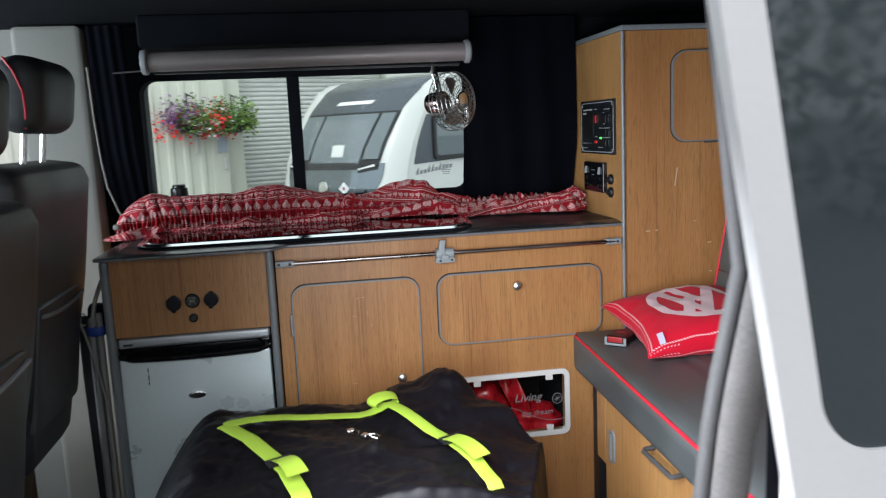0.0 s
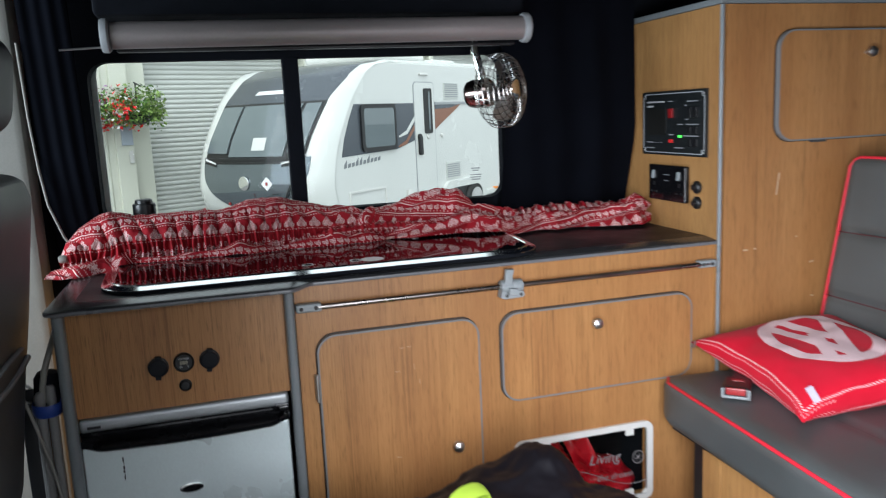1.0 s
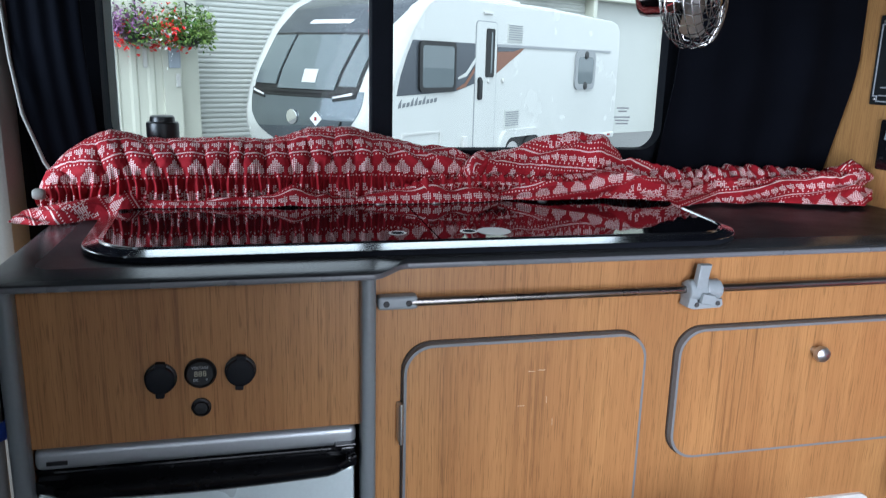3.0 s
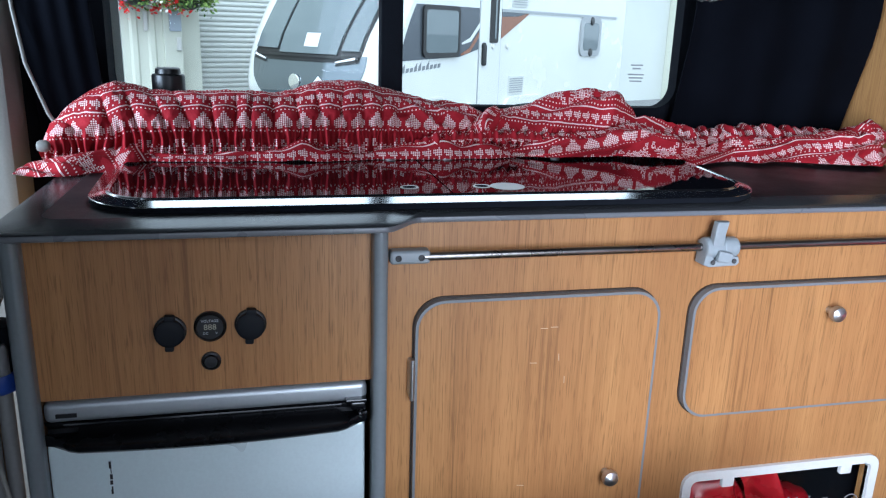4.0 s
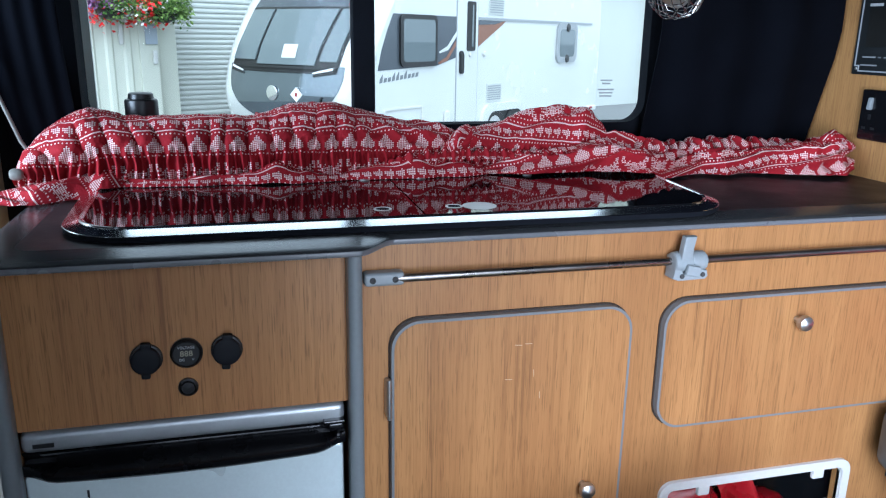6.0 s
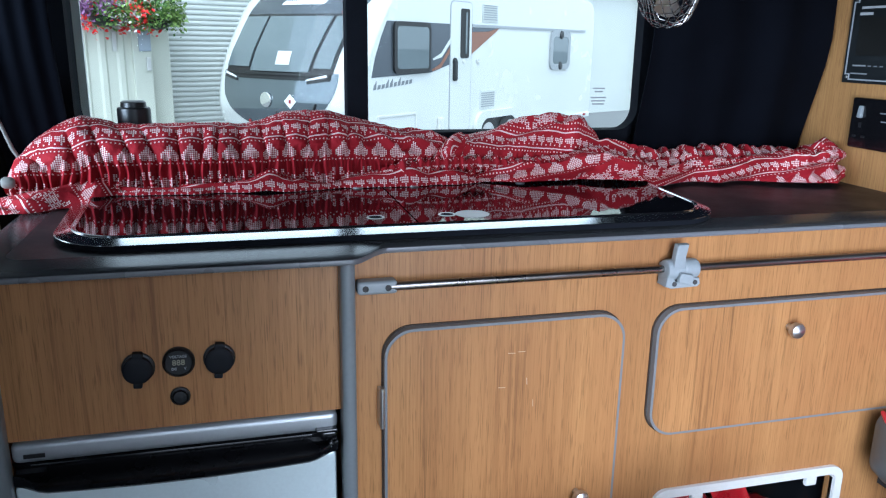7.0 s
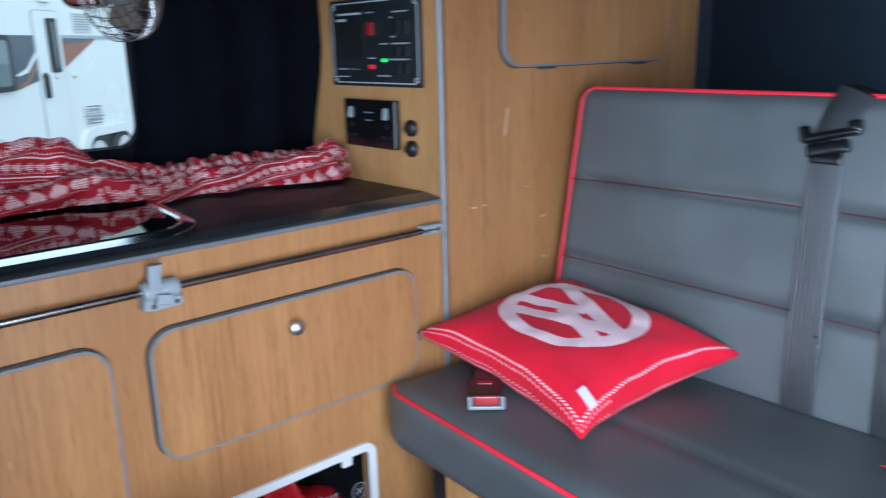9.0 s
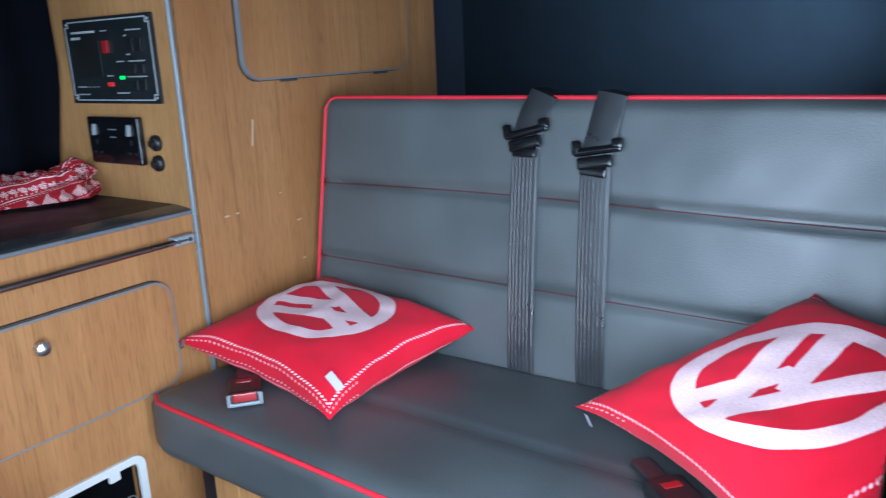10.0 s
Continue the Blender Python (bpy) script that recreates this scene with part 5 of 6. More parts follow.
solo("water_hose", tube([(-0.572, 2.004, 0.640), (-0.572, 2.003, 0.665), (-0.566, 2.004, 0.695), (-0.558, 2.010, 0.720), (-0.551, 2.030, 0.745), (-0.549, 2.07, 0.765), (-0.549, 2.14, 0.775)], 0.0055, 10), M["cream"], "curved cream hose beside the cabinet", "hose")
bs = thing("belt_strap", (-0.605, 2.03, 0.0), "black strap with a steel clip hanging by the cabinet", "strap")
part("webbing", tube([(-0.603, 2.03, 0.66), (-0.606, 2.03, 0.5), (-0.604, 2.035, 0.25), (-0.60, 2.04, 0.01)], 0, 10, flat=(0.0140, 0.0015)), M["belt"], bs)
part("clip", join(*[tube([(-0.618, 2.022, 0.668), (-0.606, 2.020, 0.655), (-0.612, 2.020, 0.640), (-0.596, 2.020, 0.637)], 0.0022, 8), tube([(-0.612, 2.022, 0.676), (-0.594, 2.020, 0.664)], 0.0022, 8)]), M["steel"], bs, "bent steel clip")
solo("cord", tube([(-0.612, 1.985, 0.700), (-0.590, 1.983, 0.620), (-0.568, 1.982, 0.525), (-0.556, 1.980, 0.44), (-0.552, 1.978, 0.3), (-0.556, 1.985, 0.08), (-0.57, 2.0, 0.01)], 0.0030, 8), M["cream"], "pale cord running down to the floor", "cord")

# ---- red patterned window valance, dropped in a heap on the worktop ----
def knit_mat():
    """Red cotton with rows of pale hearts, snowflakes, dots and lines in a cross-stitch print; UV in metres."""
    m, t, p = shader("fair_isle_cotton", 0.8, 0, 0.2)
    uvn, sp = t.nodes.new("ShaderNodeUVMap"), t.nodes.new("ShaderNodeSeparateXYZ")
    t.links.new(uvn.outputs[0], sp.inputs[0])
    ST, REP = 0.0030, 46.0
    us, vs = Ex(t, sp.outputs[0]) / ST, Ex(t, sp.outputs[1]) / ST
    u, v = us.fl(), vs.fl().mod(REP)

    def local(per, centre, off=0.0):
        return (u + off).mod(per) - per / 2 + 0.5, v - centre

    def heart(per, centre, size, off=0.0):
        a, b_ = local(per, centre, off)
        a, b_ = a / size, b_ / size
        w_ = a.ab()
        lobes = ((w_ - 0.48) * (w_ - 0.48) + (b_ + 0.45) * (b_ + 0.45)).lt(0.30)
        return ((w_ * 1.05 + b_).lt(0.95) * b_.gt(-0.55)).mx(lobes) * w_.lt(1.05)

    def star(per, centre, size, off=0.0):
        a, b_ = local(per, centre, off)
        a, b_ = a.ab(), b_.ab()
        arms = a.lt(0.7).mx(b_.lt(0.7)).mx((a - b_).ab().lt(0.8))
        return arms * a.lt(size) * b_.lt(size) * (a + b_).lt(size * 1.5)

    def flake(per, centre, size, off=0.0):
        a, b_ = local(per, centre, off)
        a, b_ = a.ab(), b_.ab()
        lo, hi = a.mn(b_), a.mx(b_)
        petal = (lo.lt(hi * 0.55)) * lo.gt(0.5) * hi.within(1.5, size)
        tip = (a - b_).ab().lt(1.2) * hi.within(size * 0.42, size * 0.72)
        return petal.mx(tip)

    dots = lambda c_, n_=2.0: v.within(c_ - 0.6, c_ + 0.6) * u.mod(n_).lt(0.5)
    line = lambda c_: v.within(c_ - 0.6, c_ + 0.6)
    checks = (u + v).mod(2.0).lt(0.5)
    # hearts between dotted rows, a close band of small stars, then snowflakes
    pat = heart(11.0, 6.0, 4.3).mx(star(6.0, 19.0, 1.8)).mx(v.within(15.5, 22.5) * (u + 3.0).mod(6.0).lt(0.5) * checks)
    pat = pat.mx(v.within(15.5, 22.5) * (u.mod(3.0).lt(0.5) * (v + 1.0).mod(4.0).lt(1.5)))
    pat = pat.mx(flake(18.0, 35.0, 6.2)).mx(star(18.0, 35.0, 3.6, 9.0)).mx(v.within(30.5, 39.5) * (u + 4.0).mod(9.0).lt(1.5) * checks)
    for c_ in (0.0, 12.0, 26.0, 29.0):
        pat = pat.mx(dots(c_))
    fu, fv = us.mod(1.0) - 0.5, vs.mod(1.0) - 0.5
    stitch = (fu * fu + fv * fv).lt(0.165)
    pat = pat * (stitch * 0.94 + 0.04)
    for c_ in (14.0, 24.0):
        pat = pat.mx(line(c_) * fv.ab().lt(0.36) * 0.9)
    fine = tex(t, "ShaderNodeTexNoise", (900,) * 3, Scale=1.0)
    pat = pat * (ramp(t, fine.outputs[0], 0.25, 0.5) * 0.25 + 0.75)
    t.links.new(mixc(t, pat, (0.31, 0.010, 0.018), (0.80, 0.65, 0.62)), p.inputs["Base Color"])
    wr = tex(t, "ShaderNodeTexNoise", (70, 70, 70), Scale=1.0, Detail=4.0, Roughness=0.65)
    bump(t, p, Ex(t, wr.outputs[0]) * 5.0 + pat * 0.6, 0.5, 0.0012)
    return m


M["knit"] = knit_mat()


def ridged(x, y, z):
    return 1.0 - abs(noise.noise(Vector((x, y, z)))) * 2.0


def wav(x, y, z):
    return noise.noise(Vector((x, y, z)))


def cloth(f, nu, nv, u0=0.0, v0=0.0, turn=0.0, ref=0.35):
    """A draped sheet of f(u, v) whose UV map runs in metres along the cloth, turned by an angle."""
    g = [[Vector(f(i / nu, j / nv)) for j in range(nv + 1)] for i in range(nu + 1)]
    jr = int(nv * ref)
    cu = [0.0]
    for i in range(nu):
        cu.append(cu[-1] + (g[i + 1][jr] - g[i][jr]).length)
    ca, sa = math.cos(radians(turn)), math.sin(radians(turn))
    bm = bmesh.new()
    uvl = bm.loops.layers.uv.new("uv")
    vs = [[bm.verts.new(p_) for p_ in col] for col in g]
    run = np.zeros((nu + 1, nv + 1))
    for i in range(nu + 1):
        for j in range(1, nv + 1):
            run[i, j] = run[i, j - 1] + (g[i][j] - g[i][j - 1]).length
    pad_ = np.pad(run, ((14, 14), (0, 0)), mode="edge")
    run = sum(pad_[k:k + nu + 1] for k in range(29)) / 29
    uvs = [[(u0 + ca * cu[i] - sa * run[i, j], v0 + sa * cu[i] + ca * run[i, j]) for j in range(nv + 1)] for i in range(nu + 1)]
    for i in range(nu):
        for j in range(nv):
            ij = ((i, j), (i + 1, j), (i + 1, j + 1), (i, j + 1))
            fc = bm.faces.new([vs[a][b_] for a, b_ in ij])
            for lp, (a, b_) in zip(fc.loops, ij):
                lp[uvl].uv = uvs[a][b_]
    return bm


def foot(x):
    return knit(x, (-0.60, -0.468, -0.45, 0.410, 0.43, 0.90), (TOPZ + 0.0012, TOPZ + 0.0012, TOPZ + 0.0130, TOPZ + 0.0130, TOPZ + 0.0012, TOPZ + 0.0012))


CREASE = [-0.66]
rc = random.Random(21)
while CREASE[-1] < 0.95:
    CREASE.append(CREASE[-1] + rc.choice((0.024, 0.031, 0.036, 0.043)))


def pleat(x):
    """0 in the creases, 1 on the folds between them."""
    k = next(i for i, c_ in enumerate(CREASE) if c_ > x)
    p_ = (x - CREASE[k - 1]) / (CREASE[k] - CREASE[k - 1])
    skew = p_ ** (1.25 if k % 2 else 0.8)
    return max(0.0, 4 * skew * (1 - skew)) ** 0.38


def arch(x, a, yf, zc, ym, back, d):
    """A point on a sausage-like section: a runs from 0 at the front foot over the crest to pi."""
    c_, s_ = math.cos(a), max(0.0, math.sin(a))
    reach = (ym - yf) if c_ > 0 else (back - ym)
    fz = foot(x)
    y = ym - reach * math.copysign(abs(c_) ** 0.85, c_) - d * c_
    z = fz + (zc - fz) * s_ ** 0.72 + d * s_
    return (x, min(y, 2.402), max(fz + 0.0008, z))


def gathers(x, a):
    return 0.0058 * math.sin(x * 520 + 4.0 * wav(x * 30, a * 3, 2) + 3.0 * a * math.sin(x * 95)) + 0.0026 * math.sin(x * 237 + 2.0 + 6 * a)


def body(u, v):
    x = -0.575 + 0.70 * u
    a = math.pi * v ** 1.25
    zc = knit(x, (-0.575, -0.562, -0.536, -0.505, -0.471, -0.425, -0.377, -0.313, -0.238, -0.205, -0.177, -0.108, -0.054, -0.017, 0.011, 0.035, 0.068, 0.107, 0.125), (0.850, 0.880, 0.905, 0.924, 0.937, 0.928, 0.929, 0.927, 0.922, 0.930, 0.942, 0.943, 0.928, 0.918, 0.908, 0.910, 0.904, 0.892, 0.87)) + 0.002
    yf = knit(x, (-0.575, -0.55, -0.50, -0.42, -0.30, -0.16, -0.08, 0.02, 0.125), (2.310, 2.295, 2.288, 2.288, 2.290, 2.292, 2.296, 2.304, 2.318))
    left = min(1.0, max(0.0, (-0.28 - x) / 0.2))
    twist = min(1.0, max(0.0, (x + 0.10) / 0.10))
    up = min(1.0, a / 1.5)
    xe = x + (0.045 * left - 0.012 * math.sin(x * 37) - 0.055 * twist) * up
    q = pleat(xe + 0.004 * wav(x * 50, a, 1.0))
    w = min(1.0, max(0.0, (a - 0.24) / 0.25))
    fall = 1.0 - 0.93 * min(1.0, max(0.0, (a - 0.55) / 0.75))
    d = w * fall * (0.014 * (q - 0.82) * (1 - 0.35 * twist)) + 0.005 * wav(x * 9, a * 1.5, 6.0) + 0.0022 * wav(x * 75, a * 6, 3.0)
    d += w * 0.006 * (ridged(x * 16 + a * 1.6, a * 1.1, 9.0) - 0.5) * (0.3 + twist)
    d += (1 - w) * (-0.009 + gathers(x, a))
    d += w * 0.004 * math.exp(-((a - 0.5) / 0.14) ** 2)
    d -= 0.024 * math.exp(-((x - 0.080 - 0.030 * (a - 0.8)) / 0.008) ** 2) * w
    return arch(x, a, yf, zc, knit(x, (-0.6, -0.4, 0.0, 0.12), (2.345, 2.352, 2.352, 2.356)), 2.402, d)


def lobe(u, v):
    x = 0.070 + 0.425 * u
    a = math.pi * v ** 1.2
    zc = knit(x, (0.07, 0.09, 0.107, 0.14, 0.183, 0.23, 0.282, 0.305, 0.347, 0.39, 0.436, 0.47, 0.495), (0.855, 0.885, 0.897, 0.906, 0.916, 0.926, 0.934, 0.930, 0.913, 0.897, 0.881, 0.870, 0.84))
    zc += 0.002 * wav(x * 60, 0, 0)
    yf = knit(x, (0.07, 0.12, 0.30, 0.495), (2.322, 2.318, 2.322, 2.345))
    diag = ridged(x * 6.5 - a * 0.8, a * 0.9 + x * 2, 7.0)
    w = min(1.0, max(0.0, (a - 0.20) / 0.2))
    d = w * (0.015 * (diag - 0.5) + 0.0018 * wav(x * 70, a * 5, 3.0)) + (1 - w) * (-0.004 + gathers(x, a))
    d += w * 0.010 * math.exp(-((x - 0.300 - 0.02 * a) / 0.016) ** 2) - w * 0.010 * math.exp(-((x - 0.335 - 0.03 * a) / 0.014) ** 2)
    return arch(x, a, yf, zc, 2.350, 2.402, d)


def roll(u, v):
    """The thin gathered end of the band."""
    x = 0.40 + 0.40 * u
    a = math.pi * v
    zc = knit(x, (0.40, 0.436, 0.492, 0.592, 0.68, 0.745, 0.78, 0.80), (0.850, 0.876, 0.870, 0.876, 0.872, 0.868, 0.862, 0.842))
    d = 0.0050 * math.sin(x * 370 + 3 * wav(x * 25, a, 1)) * min(1, a) + 0.003 * math.sin(x * 150 + a) + 0.003 * wav(x * 40, a * 3, 5)
    return arch(x, a, 2.305, zc, 2.342, 2.385, d)


def fold(u, v):
    """The loose fabric that falls forward over the right-hand half."""
    x = 0.125 + 0.687 * u
    a = math.pi * (0.02 + 0.86 * v)
    yb = knit(x, (0.125, 0.185, 0.244, 0.31, 0.335, 0.40, 0.47, 0.525, 0.555, 0.60, 0.662, 0.713, 0.76, 0.80), (2.300, 2.274, 2.270, 2.262, 2.256, 2.238, 2.262, 2.280, 2.258, 2.264, 2.252, 2.222, 2.217, 2.250))
    zc = knit(x, (0.125, 0.16, 0.206, 0.284, 0.33, 0.356, 0.38, 0.43, 0.507, 0.56, 0.62, 0.68, 0.704, 0.74, 0.77, 0.80), (0.838, 0.852, 0.862, 0.868, 0.880, 0.887, 0.872, 0.861, 0.859, 0.862, 0.860, 0.866, 0.873, 0.876, 0.864, 0.850))
    end = min(1.0, max(0.0, (x - 0.69) / 0.06))
    d = 0.017 * (ridged(x * 9 - a * 1.3, a * 0.8 + x * 3, 12.0) - 0.6) + 0.0022 * wav(x * 60 - 8 * a, a * 4, 2.0)
    d -= 0.009 * math.exp(-((x - 0.300 - 0.055 * a) / 0.011) ** 2) + 0.007 * math.exp(-((x - 0.45 + 0.10 * (a - 1)) / 0.012) ** 2)
    d += end * (0.010 * (ridged(x * 34, a * 1.6, 4.0) - 0.4))
    p_ = arch(x, a, yb, zc, yb + 0.036, yb + 0.074, d)
    return p_


def tail(u, v):
    """The twisted end that sticks up against the tall cabinet."""
    a = 2 * math.pi * v
    x = 0.742 + 0.071 * u
    r = knit(u, (0, 0.4, 0.8, 1.0), (0.018, 0.024, 0.019, 0.010)) * (1 + 0.35 * wav(3 * math.cos(a), 3 * math.sin(a), 5 * u) + 0.2 * math.sin(3 * a + 6 * u))
    return (x + 0.004 * math.sin(a), 2.283 - 0.018 * u + r * math.cos(a), 0.868 + 0.009 * math.sin(3.0 * u) - 0.004 * u + r * 0.8 * math.sin(a))


def hem_left(u, v):
    """The corner that lies forward on the worktop."""
    x = -0.596 + 0.185 * u
    yb = knit(x, (-0.596, -0.56, -0.532, -0.503, -0.486, -0.464, -0.44, -0.411), (2.246, 2.226, 2.225, 2.243, 2.252, 2.256, 2.262, 2.285))
    h = knit(x, (-0.596, -0.56, -0.53, -0.50, -0.475, -0.457, -0.445, -0.43, -0.411), (0.003, 0.014, 0.023, 0.026, 0.027, 0.027, 0.025, 0.021, 0.013))
    lift = knit(x, (-0.60, -0.50, -0.462, -0.44, -0.411), (0.001, 0.001, 0.003, 0.002, 0.0005))
    y = yb + 0.012 * wav(x * 14, v, 2) * v + (0.055 + 0.02 * math.sin(x * 40)) * v
    z = foot(x) + lift + h * (1 - (1 - v) ** 1.7) + 0.004 * (ridged(x * 22 + 2 * v, v * 1.5, 8.0) - 0.4) * math.sin(math.pi * min(1, v + 0.12))
    return (x, y, max(foot(x) + 0.0008, z))


def hem_mid(u, v):
    """The edge that lies on the glass, lifted here and there."""
    x = -0.44 + 0.585 * u
    yb = knit(x, (-0.44, -0.393, -0.314, -0.257, -0.214, -0.168, -0.148, -0.094, 0.032, 0.10, 0.145), (2.280, 2.274, 2.268, 2.272, 2.272, 2.268, 2.270, 2.280, 2.278, 2.282, 2.300)) + 0.006 * wav(x * 27, 0, 4) - 0.010 * math.exp(-((x + 0.205) / 0.035) ** 2)
    h = knit(x, (-0.44, -0.36, -0.26, -0.235, -0.205, -0.19, -0.17, -0.14, -0.105, -0.085, -0.05, 0.0, 0.07, 0.10, 0.145), (0.010, 0.010, 0.012, 0.024, 0.046, 0.044, 0.022, 0.010, 0.014, 0.020, 0.029, 0.031, 0.030, 0.022, 0.004))
    h *= 0.85 + 0.7 * wav(x * 21, 0.3, 3.0)
    lift = 0.0025 * math.exp(-((x + 0.212) / 0.020) ** 2) + 0.0010
    y = yb + (0.028 + 0.02 * math.exp(-((x + 0.20) / 0.03) ** 2)) * v
    bulge = 0.006 * math.sin(math.pi * v)
    z = foot(x) + lift + h * (1 - (1 - v) ** 1.5) + 0.006 * wav(x * 26 + 4 * v, v * 2.5, 8.0) * v
    return (x, y - bulge, max(foot(x) + 0.0008, z))


def band(u, v):
    """The puckered elastic that shows between the folds."""
    x, a = -0.03 + 0.37 * u, 2 * math.pi * v
    r = (0.0105 + 0.0034 * math.sin(x * 430 + 3 * wav(x * 30, math.cos(a), 1)) + 0.002 * math.sin(x * 190 + a)) * min(1.0, 8 * u + 0.2, 8 * (1 - u) + 0.2)
    return (x, 2.298 + 0.010 * math.sin(x * 9) - r * math.cos(a), 0.859 + 0.004 * math.sin(x * 17) + r * math.sin(a))


def knot(u, v):
    """The place where the cloth is twisted round itself."""
    a = 2 * math.pi * v
    s_ = u - 0.5
    c_ = Vector((0.088 + 0.055 * s_, 2.312 + 0.03 * abs(s_), 0.882 + 0.050 * s_))
    r = 0.021 * (1 - (2 * abs(s_)) ** 2.6) ** 0.5 * (1 + 0.22 * math.sin(3 * a + 7 * u) + 0.25 * wav(2 * math.cos(a), 2 * math.sin(a), 4 * u))
    return c_ + Vector((0.55, 0, -0.8)) * (r * 0.75 * math.sin(a)) + Vector((0, -1, 0)) * (r * math.cos(a))


va = thing("valance", (0.1, 2.33, TOPZ), "red cotton valance with pale hearts and snowflakes, heaped on the worktop", "valance")
part("gathered_body", cloth(body, 560, 84, 0.0, -0.042), M["knit"], va, smooth=80)
part("loose_fold", cloth(lobe, 200, 60, 0.01, -0.034, 7), M["knit"], va, smooth=80)
part("gathered_end", cloth(roll, 220, 30, 0.0, 0.10), M["knit"], va, smooth=80)
part("loose_fold", cloth(fold, 330, 56, 0.0, 0.015, -13), M["knit"], va, smooth=80)
part("elastic_band", cloth(band, 240, 22, 0.0, 0.128), M["knit"], va, smooth=80)
part("twist", cloth(knot, 40, 40, 0.0, 0.09, 35), M["knit"], va, smooth=80)
part("twisted_end", cloth(tail, 40, 32, 0.0, 0.02, 30), M["knit"], va, smooth=80)
part("hem", cloth(hem_left, 100, 30, 0.02, 0.0, 62, 0.5), M["knit"], va, smooth=80)
part("hem", cloth(hem_mid, 260, 26, 0.0, 0.049, 0, 0.5), M["knit"], va, smooth=80)
solo("valance_rod_end", lathe([(0.006, 0), (0.0085, 0.004), (0.0085, 0.012), (0.006, 0.016), (0, 0.0165)], (-0.556, 2.29, 0.853), (-1, 0, 0), 16), M["cream"], "small pale rod end", "rod end")

# ---- outside ----
GZ = -0.58
def outdoor(name, col, rough=0.5, var=0.06, scale=1.5, fine=40.0, **kw):
    return plain(name, col, rough, 0, var, scale, fine, **kw)


M["asphalt"] = outdoor("asphalt", (0.20, 0.20, 0.20), 0.85, 0.2, 0.6, 60)
M["cladding"] = outdoor("pale_metal_cladding", (0.585, 0.59, 0.505), 0.45, 0.06)
M["shutter"] = outdoor("pale_roller_shutter", (0.525, 0.535, 0.505), 0.42, 0.05)
M["gel"] = outdoor("white_caravan_skin", (0.610, 0.615, 0.590), 0.22, 0.03)
M["dk_panel"] = plain("graphite_panel", (0.17, 0.195, 0.215), 0.10, 0.75, 0.1, 1.5, 40, 0.02, 0.5, 0.05)
M["dk_brow"] = plain("dark_graphite_panel", (0.085, 0.095, 0.11), 0.25, 0.3, 0.1, 1.5, 40, 0.02, 0.5, 0.05)
M["car_glass"] = outdoor("dark_window", (0.12, 0.145, 0.155), 0.05, 0.08, relief=0.0, spec=0.9)
M["copper"] = outdoor("copper_decal", (0.22, 0.09, 0.05), 0.35, 0.1)
M["leaf"] = outdoor("leaf_green", (0.075, 0.16, 0.03), 0.6, 0.5, 3, 30)
M["leaf_pale"] = outdoor("leaf_pale_green", (0.20, 0.30, 0.07), 0.6, 0.4, 3, 30)
M["petal_red"] = outdoor("red_petals", (0.80, 0.02, 0.02), 0.6, 0.2)
M["petal_violet"] = outdoor("violet_petals", (0.26, 0.12, 0.27), 0.6, 0.2)
M["petal_white"] = outdoor("white_petals", (0.75, 0.72, 0.72), 0.6, 0.1)
M["tree_leaf"] = outdoor("hedge_leaf", (0.06, 0.11, 0.04), 0.6, 0.5, 2, 30)
M["tyre"] = outdoor("tyre_rubber", (0.02, 0.02, 0.02), 0.7, 0.2)

solo("ground", box(-200, 200, -200, 200, GZ - 0.2, GZ), M["asphalt"], "grey tarmac yard", "ground", kind="structure")

# industrial building with numbered roller doors: local s along the front, d towards the yard
BO, BA = Vector((-1.36, 14.0, GZ)), radians(26.4)
BM = Matrix.Translation(BO) @ pose(0, 0, 0, 0, 0, math.degrees(BA))
bu = thing("building", tuple(BO), "long pale metal-clad industrial unit with roller doors", "building")
ORG[bu.name] = Vector(BO)


def bpart(name, bm, mat, parent=None, label="", smooth=0):
    return part(name, moved(bm, BM), mat, parent or bu, label, smooth)


def ribs(s0, s1, z0, z1, d, pitch=0.2):
    """Trapezoidal sheet cladding, ribs upright."""
    bm = bmesh.new()
    pts, s = [], s0
    while s < s1 - 1e-6:
        for ds, dd in ((0, 0), (0.10, 0), (0.125, -0.03), (0.175, -0.03)):
            if s + ds * pitch / 0.2 < s1:
                pts.append((s + ds * pitch / 0.2, d + dd))
        s += pitch
    pts.append((s1, d))
    lo = [bm.verts.new((a, b_, z0)) for a, b_ in pts]
    hi = [bm.verts.new((a, b_, z1)) for a, b_ in pts]
    for i in range(len(pts) - 1):
        bm.faces.new((lo[i], lo[i + 1], hi[i + 1], hi[i]))
    return bm


